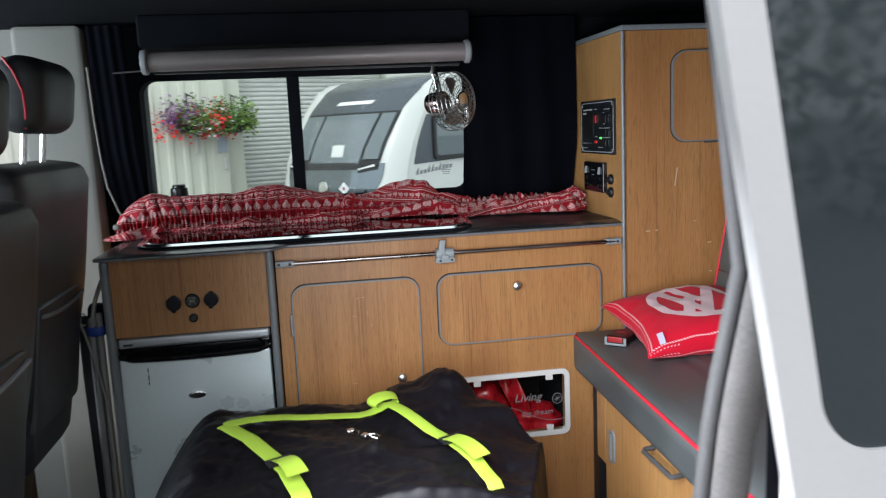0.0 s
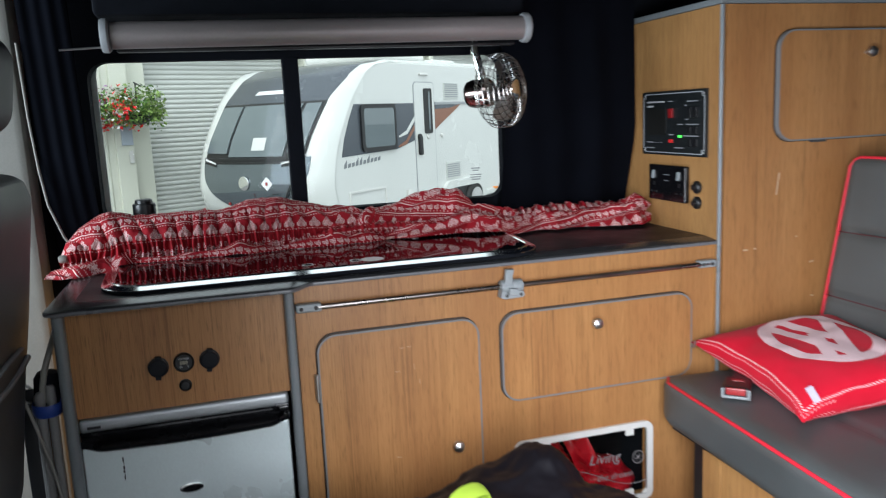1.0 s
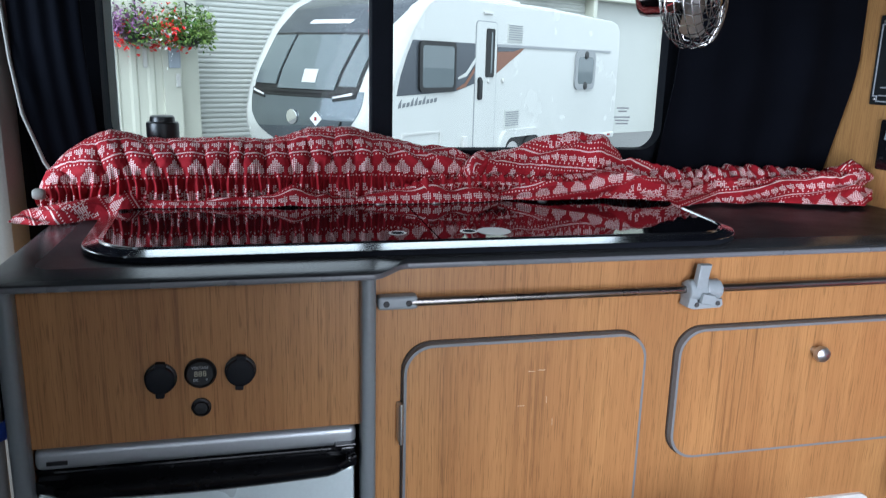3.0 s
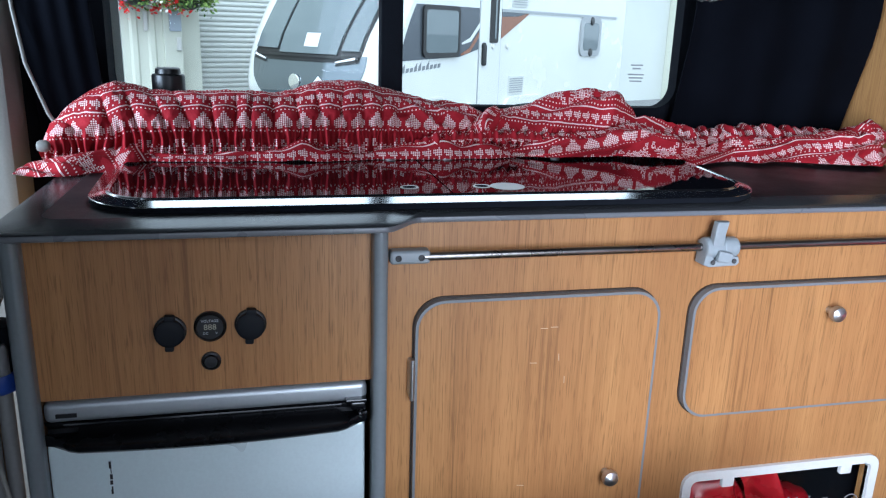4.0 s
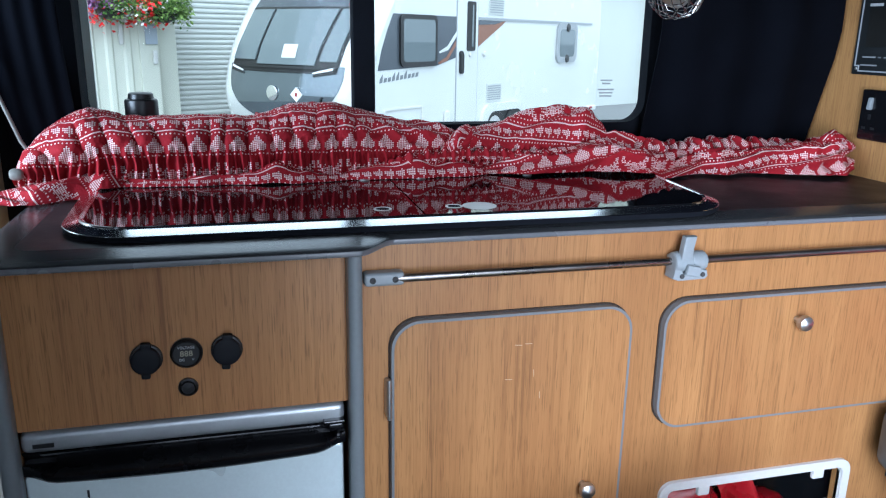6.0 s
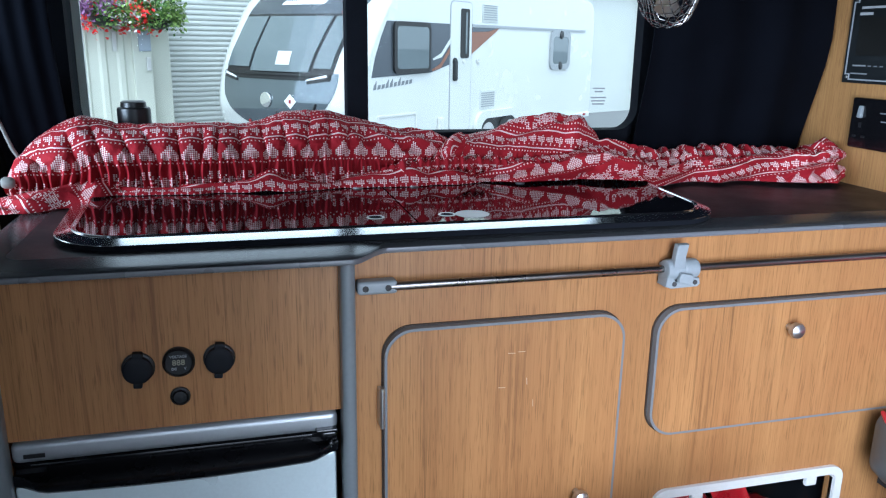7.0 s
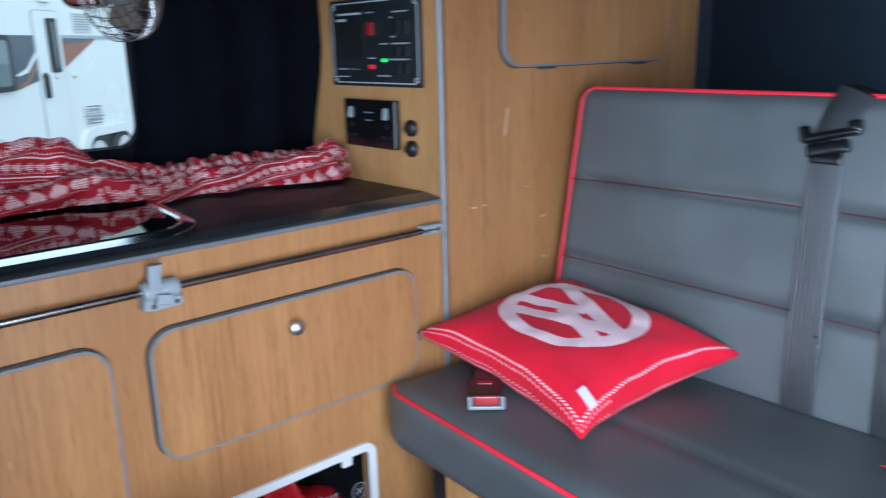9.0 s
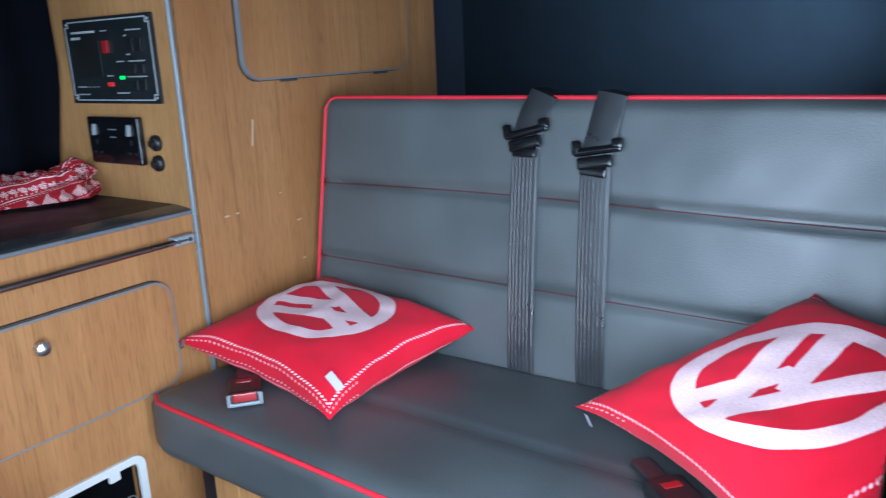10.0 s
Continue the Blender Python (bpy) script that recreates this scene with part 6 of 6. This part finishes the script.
BAY, DOORW, DOORH = 3.16, 3.03, 3.115
bpart("wall", ribs(-12, -0.46, 0, 6.0, -0.16, 0.26), M["cladding"], label="pale ribbed metal cladding")
bpart("wall", ribs(-0.3, 24, DOORH + 0.12, 6.0, 0.0, 0.2), M["cladding"], label="pale ribbed metal cladding")
bpart("core", box(-12, 24, 0.36, 9, 0, 6.05), M["cladding"])
bpart("corner_post", box(-0.46, -0.180, -0.20, 0.30, 0, 6.0, 0.01), M["cladding"], label="smooth pale corner flashing")
for k in range(8):
    s0 = 0.168 + BAY * k
    bpart("pier", box(s0 - (0.33 if k == 0 else 0.12), s0, -0.03, 0.30, 0, DOORH + 0.12, 0.01), M["cladding"])
    dr = bpart("roller_door", box(s0, s0 + DOORW, 0.26, 0.30, 0, DOORH), M["shutter"], label="pale slatted roller shutter, closed")
    slat = bmesh.new()
    prof = []
    z = 0.0
    while z < DOORH:
        prof += [(0.25, z), (0.232, z + 0.018), (0.228, z + 0.04), (0.236, z + 0.062), (0.25, z + 0.072)]
        z += 0.08
    lo = [slat.verts.new((s0, d_, z_)) for d_, z_ in prof]
    hi = [slat.verts.new((s0 + DOORW, d_, z_)) for d_, z_ in prof]
    for i in range(len(prof) - 1):
        slat.faces.new((lo[i], lo[i + 1], hi[i + 1], hi[i]))
    if k < 3:
        bpart("slats", slat, M["shutter"], dr, smooth=30)
    bpart("lintel", box(s0 - 0.1, s0 + DOORW + 0.1, -0.05, 0.24, DOORH - 0.02, DOORH + 0.16, 0.01), M["cladding"])
for k in range(3):
    sc, zc = 1.715 + 3.16 * k, 3.27
    sg = bpart("number_sign", box(sc - 0.225, sc + 0.225, -0.09, -0.07, zc - 0.235, zc + 0.235, 0.005), M["blue"], label="white number sign with a blue border")
    bpart("face", box(sc - 0.20, sc + 0.20, -0.095, -0.089, zc - 0.21, zc + 0.21), M["white_mark"], sg)
    bpart("number", text_mesh(str(k + 1), 0.36, pose(sc, -0.098, zc) @ FACE_S, 0.002), M["black"], sg)
bpart("notice", box(-0.377, -0.196, -0.24, -0.205, 1.445, 1.748, 0.01), outdoor("blue_grey_notice", (0.36, 0.40, 0.46), 0.4), label="pale blue-grey notice plate")
bpart("key_box", box(-0.281, -0.214, -0.25, -0.205, 1.162, 1.363, 0.012), M["white_plastic"], label="small white box on the post")
bpart("notice", box(-0.745, -0.686, -0.205, -0.17, 1.442, 1.722, 0.01), M["white_plastic"], label="narrow pale plate on the cladding")


def basket(s, d, z, seed, cols, label):
    at = BM @ Vector((s, d, z))
    g = thing("flower_basket", tuple(at), label, "flower basket", "hanging baskets on the building")
    rr = random.Random(seed)
    for key, n, sp in cols:
        bm = bmesh.new()
        for _ in range(n):
            th, ph = rr.uniform(0, 6.28), rr.uniform(-0.5, 1.0)
            r_ = 0.37 * (0.5 + 0.45 * rr.random()) * (1.0 + 0.15 * math.sin(3 * th))
            c_ = at + Vector((r_ * math.cos(th) + sp[0], 0.75 * r_ * math.sin(th), 0.44 * ph * rr.random() + sp[1] - (0.12 * rr.random() if rr.random() < 0.35 else 0)))
            q_ = Euler((rr.uniform(-1, 1), rr.uniform(-1, 1), rr.uniform(0, 6))).to_matrix()
            w_ = rr.uniform(0.022, 0.045)
            vs = [bm.verts.new(c_ + q_ @ Vector(p_)) for p_ in ((-w_, 0, 0), (0, -w_ * 0.6, 0.006), (w_, 0, 0), (0, w_ * 0.6, 0.006))]
            bm.faces.new(vs)
        part("foliage" if "leaf" in key else "flowers", bm, M[key], g, smooth=0)
    part("bowl", lathe([(0.06, -0.20), (0.16, -0.16), (0.22, -0.05), (0.20, -0.05), (0, -0.06)], at), M["black"], g)
    part("bracket", tube([at + Vector((0, 0, 0.02)), at + Vector((0, 0, 0.42)), at + Vector((-0.02, 0.05, 0.45)), at + Vector((0.06, 0.36, 0.40))], 0.012, 6), M["black"], g, "thin iron bracket")


basket(-0.16, -0.45, 1.955, 5, (("leaf", 900, (0, 0)), ("leaf_pale", 900, (0.05, 0)), ("petal_red", 260, (-0.26, -0.10)), ("petal_white", 80, (0, 0.08))), "hanging basket of green foliage with red and white flowers")
basket(-0.90, -0.45, 1.975, 9, (("leaf", 500, (0.1, 0)), ("leaf_pale", 400, (0.15, 0)), ("petal_violet", 560, (-0.08, 0.04)), ("petal_red", 200, (-0.30, -0.16)), ("petal_red", 110, (0.30, 0.0)), ("petal_white", 160, (0.2, -0.05))), "hanging basket of violet, red and pale flowers")

# touring caravan: local s from nose to tail, w across from the near side
CO, CA = Vector((1.056, 10.19, GZ - 0.008)), 41.35
CM = Matrix.Translation(CO) @ pose(0, 0, 0, 0, 0, CA) @ Matrix.Diagonal((0.9885, 1, 1, 1))
CW = 2.34
cv = thing("caravan", tuple(CO), "white twin-axle touring caravan with a graphite front and roof line", "caravan")
ORG[cv.name] = Vector(CO)


def cpart(name, bm, mat, parent=None, label="", smooth=40):
    return part(name, moved(bm, CM), mat, parent or cv, label, smooth)


def nose(z):
    """How far back the front skin lies at height z."""
    return knit(z, (0.42, 0.55, 0.80, 0.95, 1.25, 1.50, 1.75, 2.03, 2.30, 2.42, 2.47, 2.50), (0.20, 0.05, -0.03, -0.03, 0.04, 0.14, 0.29, 0.48, 0.74, 0.99, 1.25, 1.60))


def front(w, z, off=0.0):
    """The bowed front skin with its rounded corners."""
    k = abs(w - CW / 2) / (CW / 2)
    return nose(z) - off + 0.20 * (k * k - 1) + (0.20 if w < CW / 2 else 0.08) * max(0.0, (k - 0.82) / 0.18) ** 2


def side_outline():
    pts = [(front(0.0, z) + 0.004, z) for z in np.linspace(0.42, 2.44, 26)]
    pts += [(s_, knit(s_, (1.4, 4.6, 6.6), (2.465, 2.46, 2.43))) for s_ in np.linspace(1.45, 6.6, 10)]
    pts += [(6.86, 2.38), (6.98, 2.25), (7.0, 2.0), (7.0, 0.48), (6.9, 0.36)]
    return pts + [(0.30, 0.36)]


cpart("body", prism(side_outline(), "y", 0.0, CW, 0.03), M["gel"], label="glossy white bodywork")
cpart("roof", prism([(1.5, 2.44), (1.9, 2.53), (4.6, 2.54), (6.4, 2.49), (6.7, 2.40)], "y", 0.30, CW - 0.30, 0.03), M["gel"], label="white crowned roof")


def front_sheet(left, right, z0, z1, off, nu=14, nv=14):
    """A panel on the rounded nose between two edges; each edge is a height-wise run of (z, w)."""
    edge = [[(p_ if isinstance(p_, tuple) else (z0, p_)) for p_ in (e if isinstance(e, list) else [e])] for e in (left, right)]
    def f(u, v):
        z = z0 + (z1 - z0) * v
        a, b_ = (knit(z, [q_[0] for q_ in e], [q_[1] for q_ in e]) for e in edge)
        w_ = a + (b_ - a) * u
        return (front(w_, z, off), w_, z)
    return sheet(f, nu, nv)


def solid(bm, th=0.03):
    ex = bmesh.ops.extrude_face_region(bm, geom=list(bm.faces), use_keep_orig=True)
    bmesh.ops.translate(bm, verts=[g for g in ex["geom"] if isinstance(g, bmesh.types.BMVert)], vec=(th, 0, 0))
    return bm


cpart("nose_panel", solid(front_sheet(0.0, CW, 0.42, 2.49, 0.0, 40, 30), 0.05), M["gel"], label="curved white front")
def mask_half(z):
    v = min(1.0, max(0.0, (z - 0.575) / 0.62))
    return 0.95 * (1 - (1 - v) ** 2.2) ** 0.5
MZ = [float(z) for z in np.linspace(0.578, 1.27, 16)]
cpart("front_mask", solid(front_sheet([(z, 1.13 - mask_half(z)) for z in MZ], [(z, 1.13 + mask_half(z)) for z in MZ], 0.578, 1.27, 0.012, 20, 20), 0.01), M["dk_panel"], label="graphite lower front")
cpart("front_brow", solid(front_sheet([(1.96, 0.18), (2.25, 0.10), (2.47, 0.10)], [(1.96, 1.99), (2.25, 1.90), (2.47, 1.80)], 1.955, 2.485, 0.012, 24, 16), 0.01), M["dk_brow"], label="graphite upper front")
cpart("window_surround", solid(front_sheet([(1.2, 0.26), (1.70, 0.20), (1.97, 0.17)], [(1.2, 2.05), (1.97, 1.99)], 1.20, 1.962, 0.014, 24, 16), 0.008), M["black"])
for left, right, z0 in (([(1.3, 0.28), (1.93, 0.215)], [(1.3, 0.515), (1.93, 0.425)], 1.325), ([(1.3, 0.565), (1.93, 0.475)], [(1.3, 1.50), (1.93, 1.46)], 1.28), ([(1.3, 1.555), (1.93, 1.51)], [(1.3, 2.03), (1.93, 1.95)], 1.325)):
    g = cpart("front_window", solid(front_sheet(left, right, z0, 1.935, 0.035, 10, 12), 0.02), M["car_glass"], label="tinted front window, bowed")
cpart("paper", solid(front_sheet(0.86, 1.08, 1.36, 1.52, 0.040, 4, 4), 0.003), M["gel"], label="white paper behind the glass")
for z0, z1, o_ in ((1.235, 1.262, 0.035), (1.188, 1.207, 0.026)):
    cpart("trim_line", solid(front_sheet([(z0, 0.27)], [(z0, 2.05)], z0, z1, o_, 24, 2), 0.012), M["black"], label="dark moulding below the windows")
for sg in (-1, 1):
    wl, wr = 1.165 + sg * 0.86, 1.165 + sg * 0.60
    for nm, mt, up_, hh, o_ in (("lamp_housing", M["black"], -0.03, 0.052, 0.026), ("front_lamp", M["white_mark"], 0.0, 0.030, 0.036)):
        def lamp_pt(u, v):
            w_ = wl + (wr - wl) * u
            z = 1.245 + up_ - 0.055 * u + hh * (v - 0.5) * (1 - 0.5 * u)
            return (front(w_, z, o_), w_, z)
        cpart(nm, solid(sheet(lamp_pt, 8, 4), 0.01), mt, label="slim white lamp" if nm == "front_lamp" else "dark lamp housing")
cpart("badge", lathe([(0.092, 0), (0.092, 0.015), (0.085, 0.02), (0, 0.02)], (front(1.16, 0.94, 0.012), 1.16, 0.94), (-1, 0, 0), 28), M["chrome"], label="round maker's badge")
dp = cpart("warning_plate", moved(box(-0.006, 0.004, -0.062, 0.062, -0.062, 0.062), pose(front(0.775, 0.935, 0.016), 0.775, 0.935, 45, 0, 8)), M["white_mark"], label="diamond plate with a red mark")
cpart("plate_mark", moved(box(-0.010, -0.006, -0.016, 0.016, -0.022, 0.022), pose(front(0.775, 0.935, 0.016), 0.775, 0.935, 0, 0, 8)), M["red_mark"], dp)
cpart("name_mark", solid(front_sheet([(2.06, 1.40), (2.14, 1.34)], [(2.06, 0.72), (2.14, 0.66)], 2.075, 2.125, 0.018, 10, 3), 0.004), M["white_mark"], label="plain bar in place of a name")
cpart("plate_lamp", box(front(1.20, 0.66, 0.03), front(1.20, 0.66, 0.0), 1.10, 1.28, 0.645, 0.685), M["grey_mark"], label="small grey recess")
cpart("marker_lamp", lathe([(0.022, 0), (0.02, 0.012), (0, 0.014)], (front(1.52, 0.66, 0.015), 1.52, 0.66), (-1, 0, 0), 12), M["red_mark"], label="small red marker lamp")
cpart("grab_handle", tube([(front(0.42, 0.92, 0.02), 0.42, 0.92), (front(0.46, 0.80, 0.05), 0.46, 0.80), (front(0.52, 0.72, 0.02), 0.52, 0.72)], 0.012, 8), M["black"], label="dark grab handle")
cpart("hitch", join(tube([(-1.25, 1.17, 0.42), (0.0, 1.17, 0.42)], 0.05, 10), box(-1.3, -1.05, 1.11, 1.23, 0.40, 0.55, 0.02)), M["black"], label="black tow hitch")
cpart("handbrake", tube([(-0.62, 1.42, 0.45), (-0.72, 1.42, 0.66)], 0.018, 8), M["red_mark"], label="red brake lever")
# near side
cpart("window_band", prism([(0.37, 1.225), (0.44, 1.45), (0.56, 1.70), (0.68, 1.895), (2.07, 1.895), (2.07, 1.36), (1.62, 1.262)], "y", -0.006, 0.0), M["dk_brow"], label="dark graphic round the window")
cpart("rail_graphic", prism([(2.65, 1.865), (6.55, 1.865), (6.60, 1.905), (2.65, 1.905)], "y", -0.014, 0.0), M["grey_plastic"], label="raised grey trim line")
cpart("swoosh", prism([(2.65, 1.50), (2.95, 1.64), (3.30, 1.80), (3.42, 1.864), (2.65, 1.864)], "y", -0.006, 0.0), M["copper"], label="copper graphic")
cpart("swoosh_shade", prism([(2.65, 1.80), (3.10, 1.815), (3.36, 1.864), (2.65, 1.864)], "y", -0.009, -0.0065), M["dk_brow"], label="dark graphic")
for a, b_, c_ in ((1.64, 1.30, 0.055), (1.66, 1.44, 0.045)):
    cpart("swoosh", prism([(a, b_), (a + 0.20, b_ + 0.07), (a + 0.43, b_ + 0.23 + c_), (a + 0.43, b_ + 0.16 + c_), (a + 0.22, b_ + 0.02), (a + 0.02, b_ - 0.02)], "y", -0.009, -0.0065), M["copper"] if c_ > 0.05 else M["gel"], label="curved graphic line")
wn = cpart("side_window", prism(round_rect(0.83, 1.57, 1.30, 1.86, 0.06, 5), "y", -0.03, 0.0), M["car_glass"], label="dark acrylic window")
cpart("surround", ring(round_rect(0.79, 1.588, 1.262, 1.895, 0.08, 5), round_rect(0.85, 1.55, 1.32, 1.84, 0.05, 5), "y", -0.035, -0.001), M["black"], wn)
dr = cpart("door", prism(round_rect(2.095, 2.625, 0.446, 2.187, 0.06, 5), "y", -0.012, 0.0), M["gel"], label="white side door")
cpart("seal", ring(round_rect(2.080, 2.640, 0.431, 2.202, 0.075, 5), round_rect(2.095, 2.625, 0.446, 2.187, 0.06, 5), "y", -0.008, 0.0), M["grey_plastic"], dr)
cpart("door_window", prism(round_rect(2.335, 2.55, 1.445, 2.105, 0.03, 4), "y", -0.024, -0.012), M["tyre"], dr, "narrow dark pane")
# the pane's reflection, painted as a lighter upright bar
cpart("pane_reflection_bar", prism(round_rect(2.45, 2.49, 1.50, 2.06, 0.01, 3), "y", -0.027, -0.0245), M["car_glass"], dr, "lighter bar painted as a reflection in the pane")
cpart("door_handle", join(box(2.145, 2.235, -0.045, -0.012, 1.14, 1.42, 0.03), lathe([(0.05, 0), (0.05, 0.02), (0, 0.022)], (2.19, -0.012, 1.40), (0, -1, 0), 14)), M["black"], dr, "black door handle")
for s_ in (2.42, 2.82):
    cpart("door_catch", lathe([(0.035, 0), (0.03, 0.02), (0, 0.022)], (s_, -0.012, 1.40), (0, -1, 0), 12), M["white_plastic"], label="small white door catch")
cpart("door_lamp", box(2.25, 2.47, -0.03, 0.0, 2.29, 2.325, 0.01), M["white_plastic"], label="slim white awning lamp")
for s0, z0, s1, z1 in ((2.925, 1.945, 3.345, 2.19), (2.915, 0.71, 3.335, 0.98)):
    vt = cpart("vent", box(s0, s1, -0.012, 0.0, z0, z1, 0.004), M["shutter"], label="pale fridge vent grille")
    for z in np.arange(z0 + 0.03, z1 - 0.02, 0.032):
        cpart("vent_slat", box(s0 + 0.02, s1 - 0.02, -0.018, -0.0115, float(z), float(z) + 0.014), M["grey_plastic"], vt)
wn = cpart("side_window", prism(round_rect(5.20, 5.87, 1.29, 1.82, 0.10, 6), "y", -0.03, 0.0), M["car_glass"], label="small tinted rear window")
cpart("surround", ring(round_rect(5.145, 5.925, 1.235, 1.875, 0.13, 6), round_rect(5.24, 5.83, 1.33, 1.78, 0.08, 6), "y", -0.033, -0.001), M["grey_plastic"], wn)
for z in (1.30, 1.81):
    cpart("window_catch", lathe([(0.07, 0), (0.06, 0.02), (0, 0.022)], (5.535, -0.03, z), (0, -1, 0), 14), M["black"], wn)
cpart("locker", ring(round_rect(0.48, 1.30, 0.50, 0.765, 0.03, 4), round_rect(0.505, 1.275, 0.525, 0.74, 0.02, 4), "y", -0.014, 0.0), M["white_plastic"], label="outlined service locker")
cpart("skirt", box(0.25, 2.72, -0.035, 0.05, 0.34, 0.435, 0.02), M["gel"], label="white lower skirt")
cpart("skirt", box(4.10, 6.93, -0.035, 0.05, 0.34, 0.435, 0.02), M["gel"], label="white lower skirt")
cpart("arch", ring(round_rect(2.74, 4.08, 0.10, 0.68, (0.24, 0.24, 0.01, 0.01), 6), round_rect(2.88, 3.98, 0.05, 0.57, (0.20, 0.20, 0.01, 0.01), 6), "y", -0.06, 0.02), M["gel"], label="white wheel arch trim")
cpart("arch_gap", prism(round_rect(2.88, 3.98, 0.30, 0.57, (0.20, 0.20, 0.01, 0.01), 6), "y", -0.01, 0.0), M["black"])
for s_ in (3.10, 3.78):
    wl = cpart("wheel", lathe([(0.28, 0), (0.31, 0.03), (0.31, 0.17), (0.28, 0.20), (0.20, 0.20), (0, 0.19)], (s_, 0.15, 0.31), (0, -1, 0), 28), M["tyre"], label="black tyre")
    cpart("rim", lathe([(0.195, 0.195), (0.20, 0.205), (0.14, 0.21), (0.05, 0.225), (0, 0.225)], (s_, 0.15, 0.31), (0, -1, 0), 20), M["steel"], wl, "alloy rim")
M["amber"] = outdoor("amber_lens", (0.7, 0.22, 0.03), 0.3)
for s_, z, k_ in ((1.85, 0.45, "amber"), (4.49, 0.43, "amber"), (6.68, 0.40, "red_mark")):
    cpart("marker_lamp", box(s_ - 0.06, s_ + 0.06, -0.045, 0.0, z - 0.02, z + 0.02, 0.008), M[k_], label="small marker lamp")
cpart("cable_box", box(1.79, 1.90, -0.05, 0.0, 0.49, 0.66, 0.02), M["white_plastic"], label="small white hook-up box")
for k_ in range(10):
    a = 0.40 + 0.082 * k_
    cpart("name_mark", prism([(a, 1.075 + 0.006 * k_), (a + 0.058, 1.085 + 0.006 * k_), (a + 0.068, 1.135 + 0.006 * k_ + (0.05 if k_ in (0, 3, 4, 6) else 0.0)), (a + 0.014, 1.128 + 0.006 * k_)], "y", -0.004, 0.0), M["grey_mark"], label="slanted grey bar in place of a name", smooth=0)
cpart("rooflight", box(1.75, 3.15, 0.45, 1.75, 2.52, 2.66, 0.06, 3), M["gel"], label="white roof hatch")
cpart("rooflight", box(3.45, 4.15, 0.5, 1.5, 2.52, 2.60, 0.04), M["gel"], label="white roof hatch")

# hedge across the yard, behind the van's open door
rr = random.Random(11)
hb = bmesh.new()
for _ in range(5200):
    x, z = rr.uniform(-14, 26), rr.random() ** 0.8
    top = 3.4 + 1.2 * noise.noise(Vector((x * 0.35, 0, 0)))
    c_ = Vector((x, -9.0 + rr.uniform(-0.8, 0.8) - 0.4 * z, GZ + 0.05 + z * top))
    q_ = Euler((rr.uniform(-1, 1), rr.uniform(-1, 1), rr.uniform(0, 6))).to_matrix()
    w_ = rr.uniform(0.10, 0.24)
    hb.faces.new([hb.verts.new(c_ + q_ @ Vector(p_)) for p_ in ((-w_, 0, 0), (0, -w_ * 0.5, 0.02), (w_, 0, 0), (0, w_ * 0.5, 0.02))])
solo("hedge", hb, M["tree_leaf"], "tall dark green hedge along the yard", "hedge", kind="stuff", smooth=0)
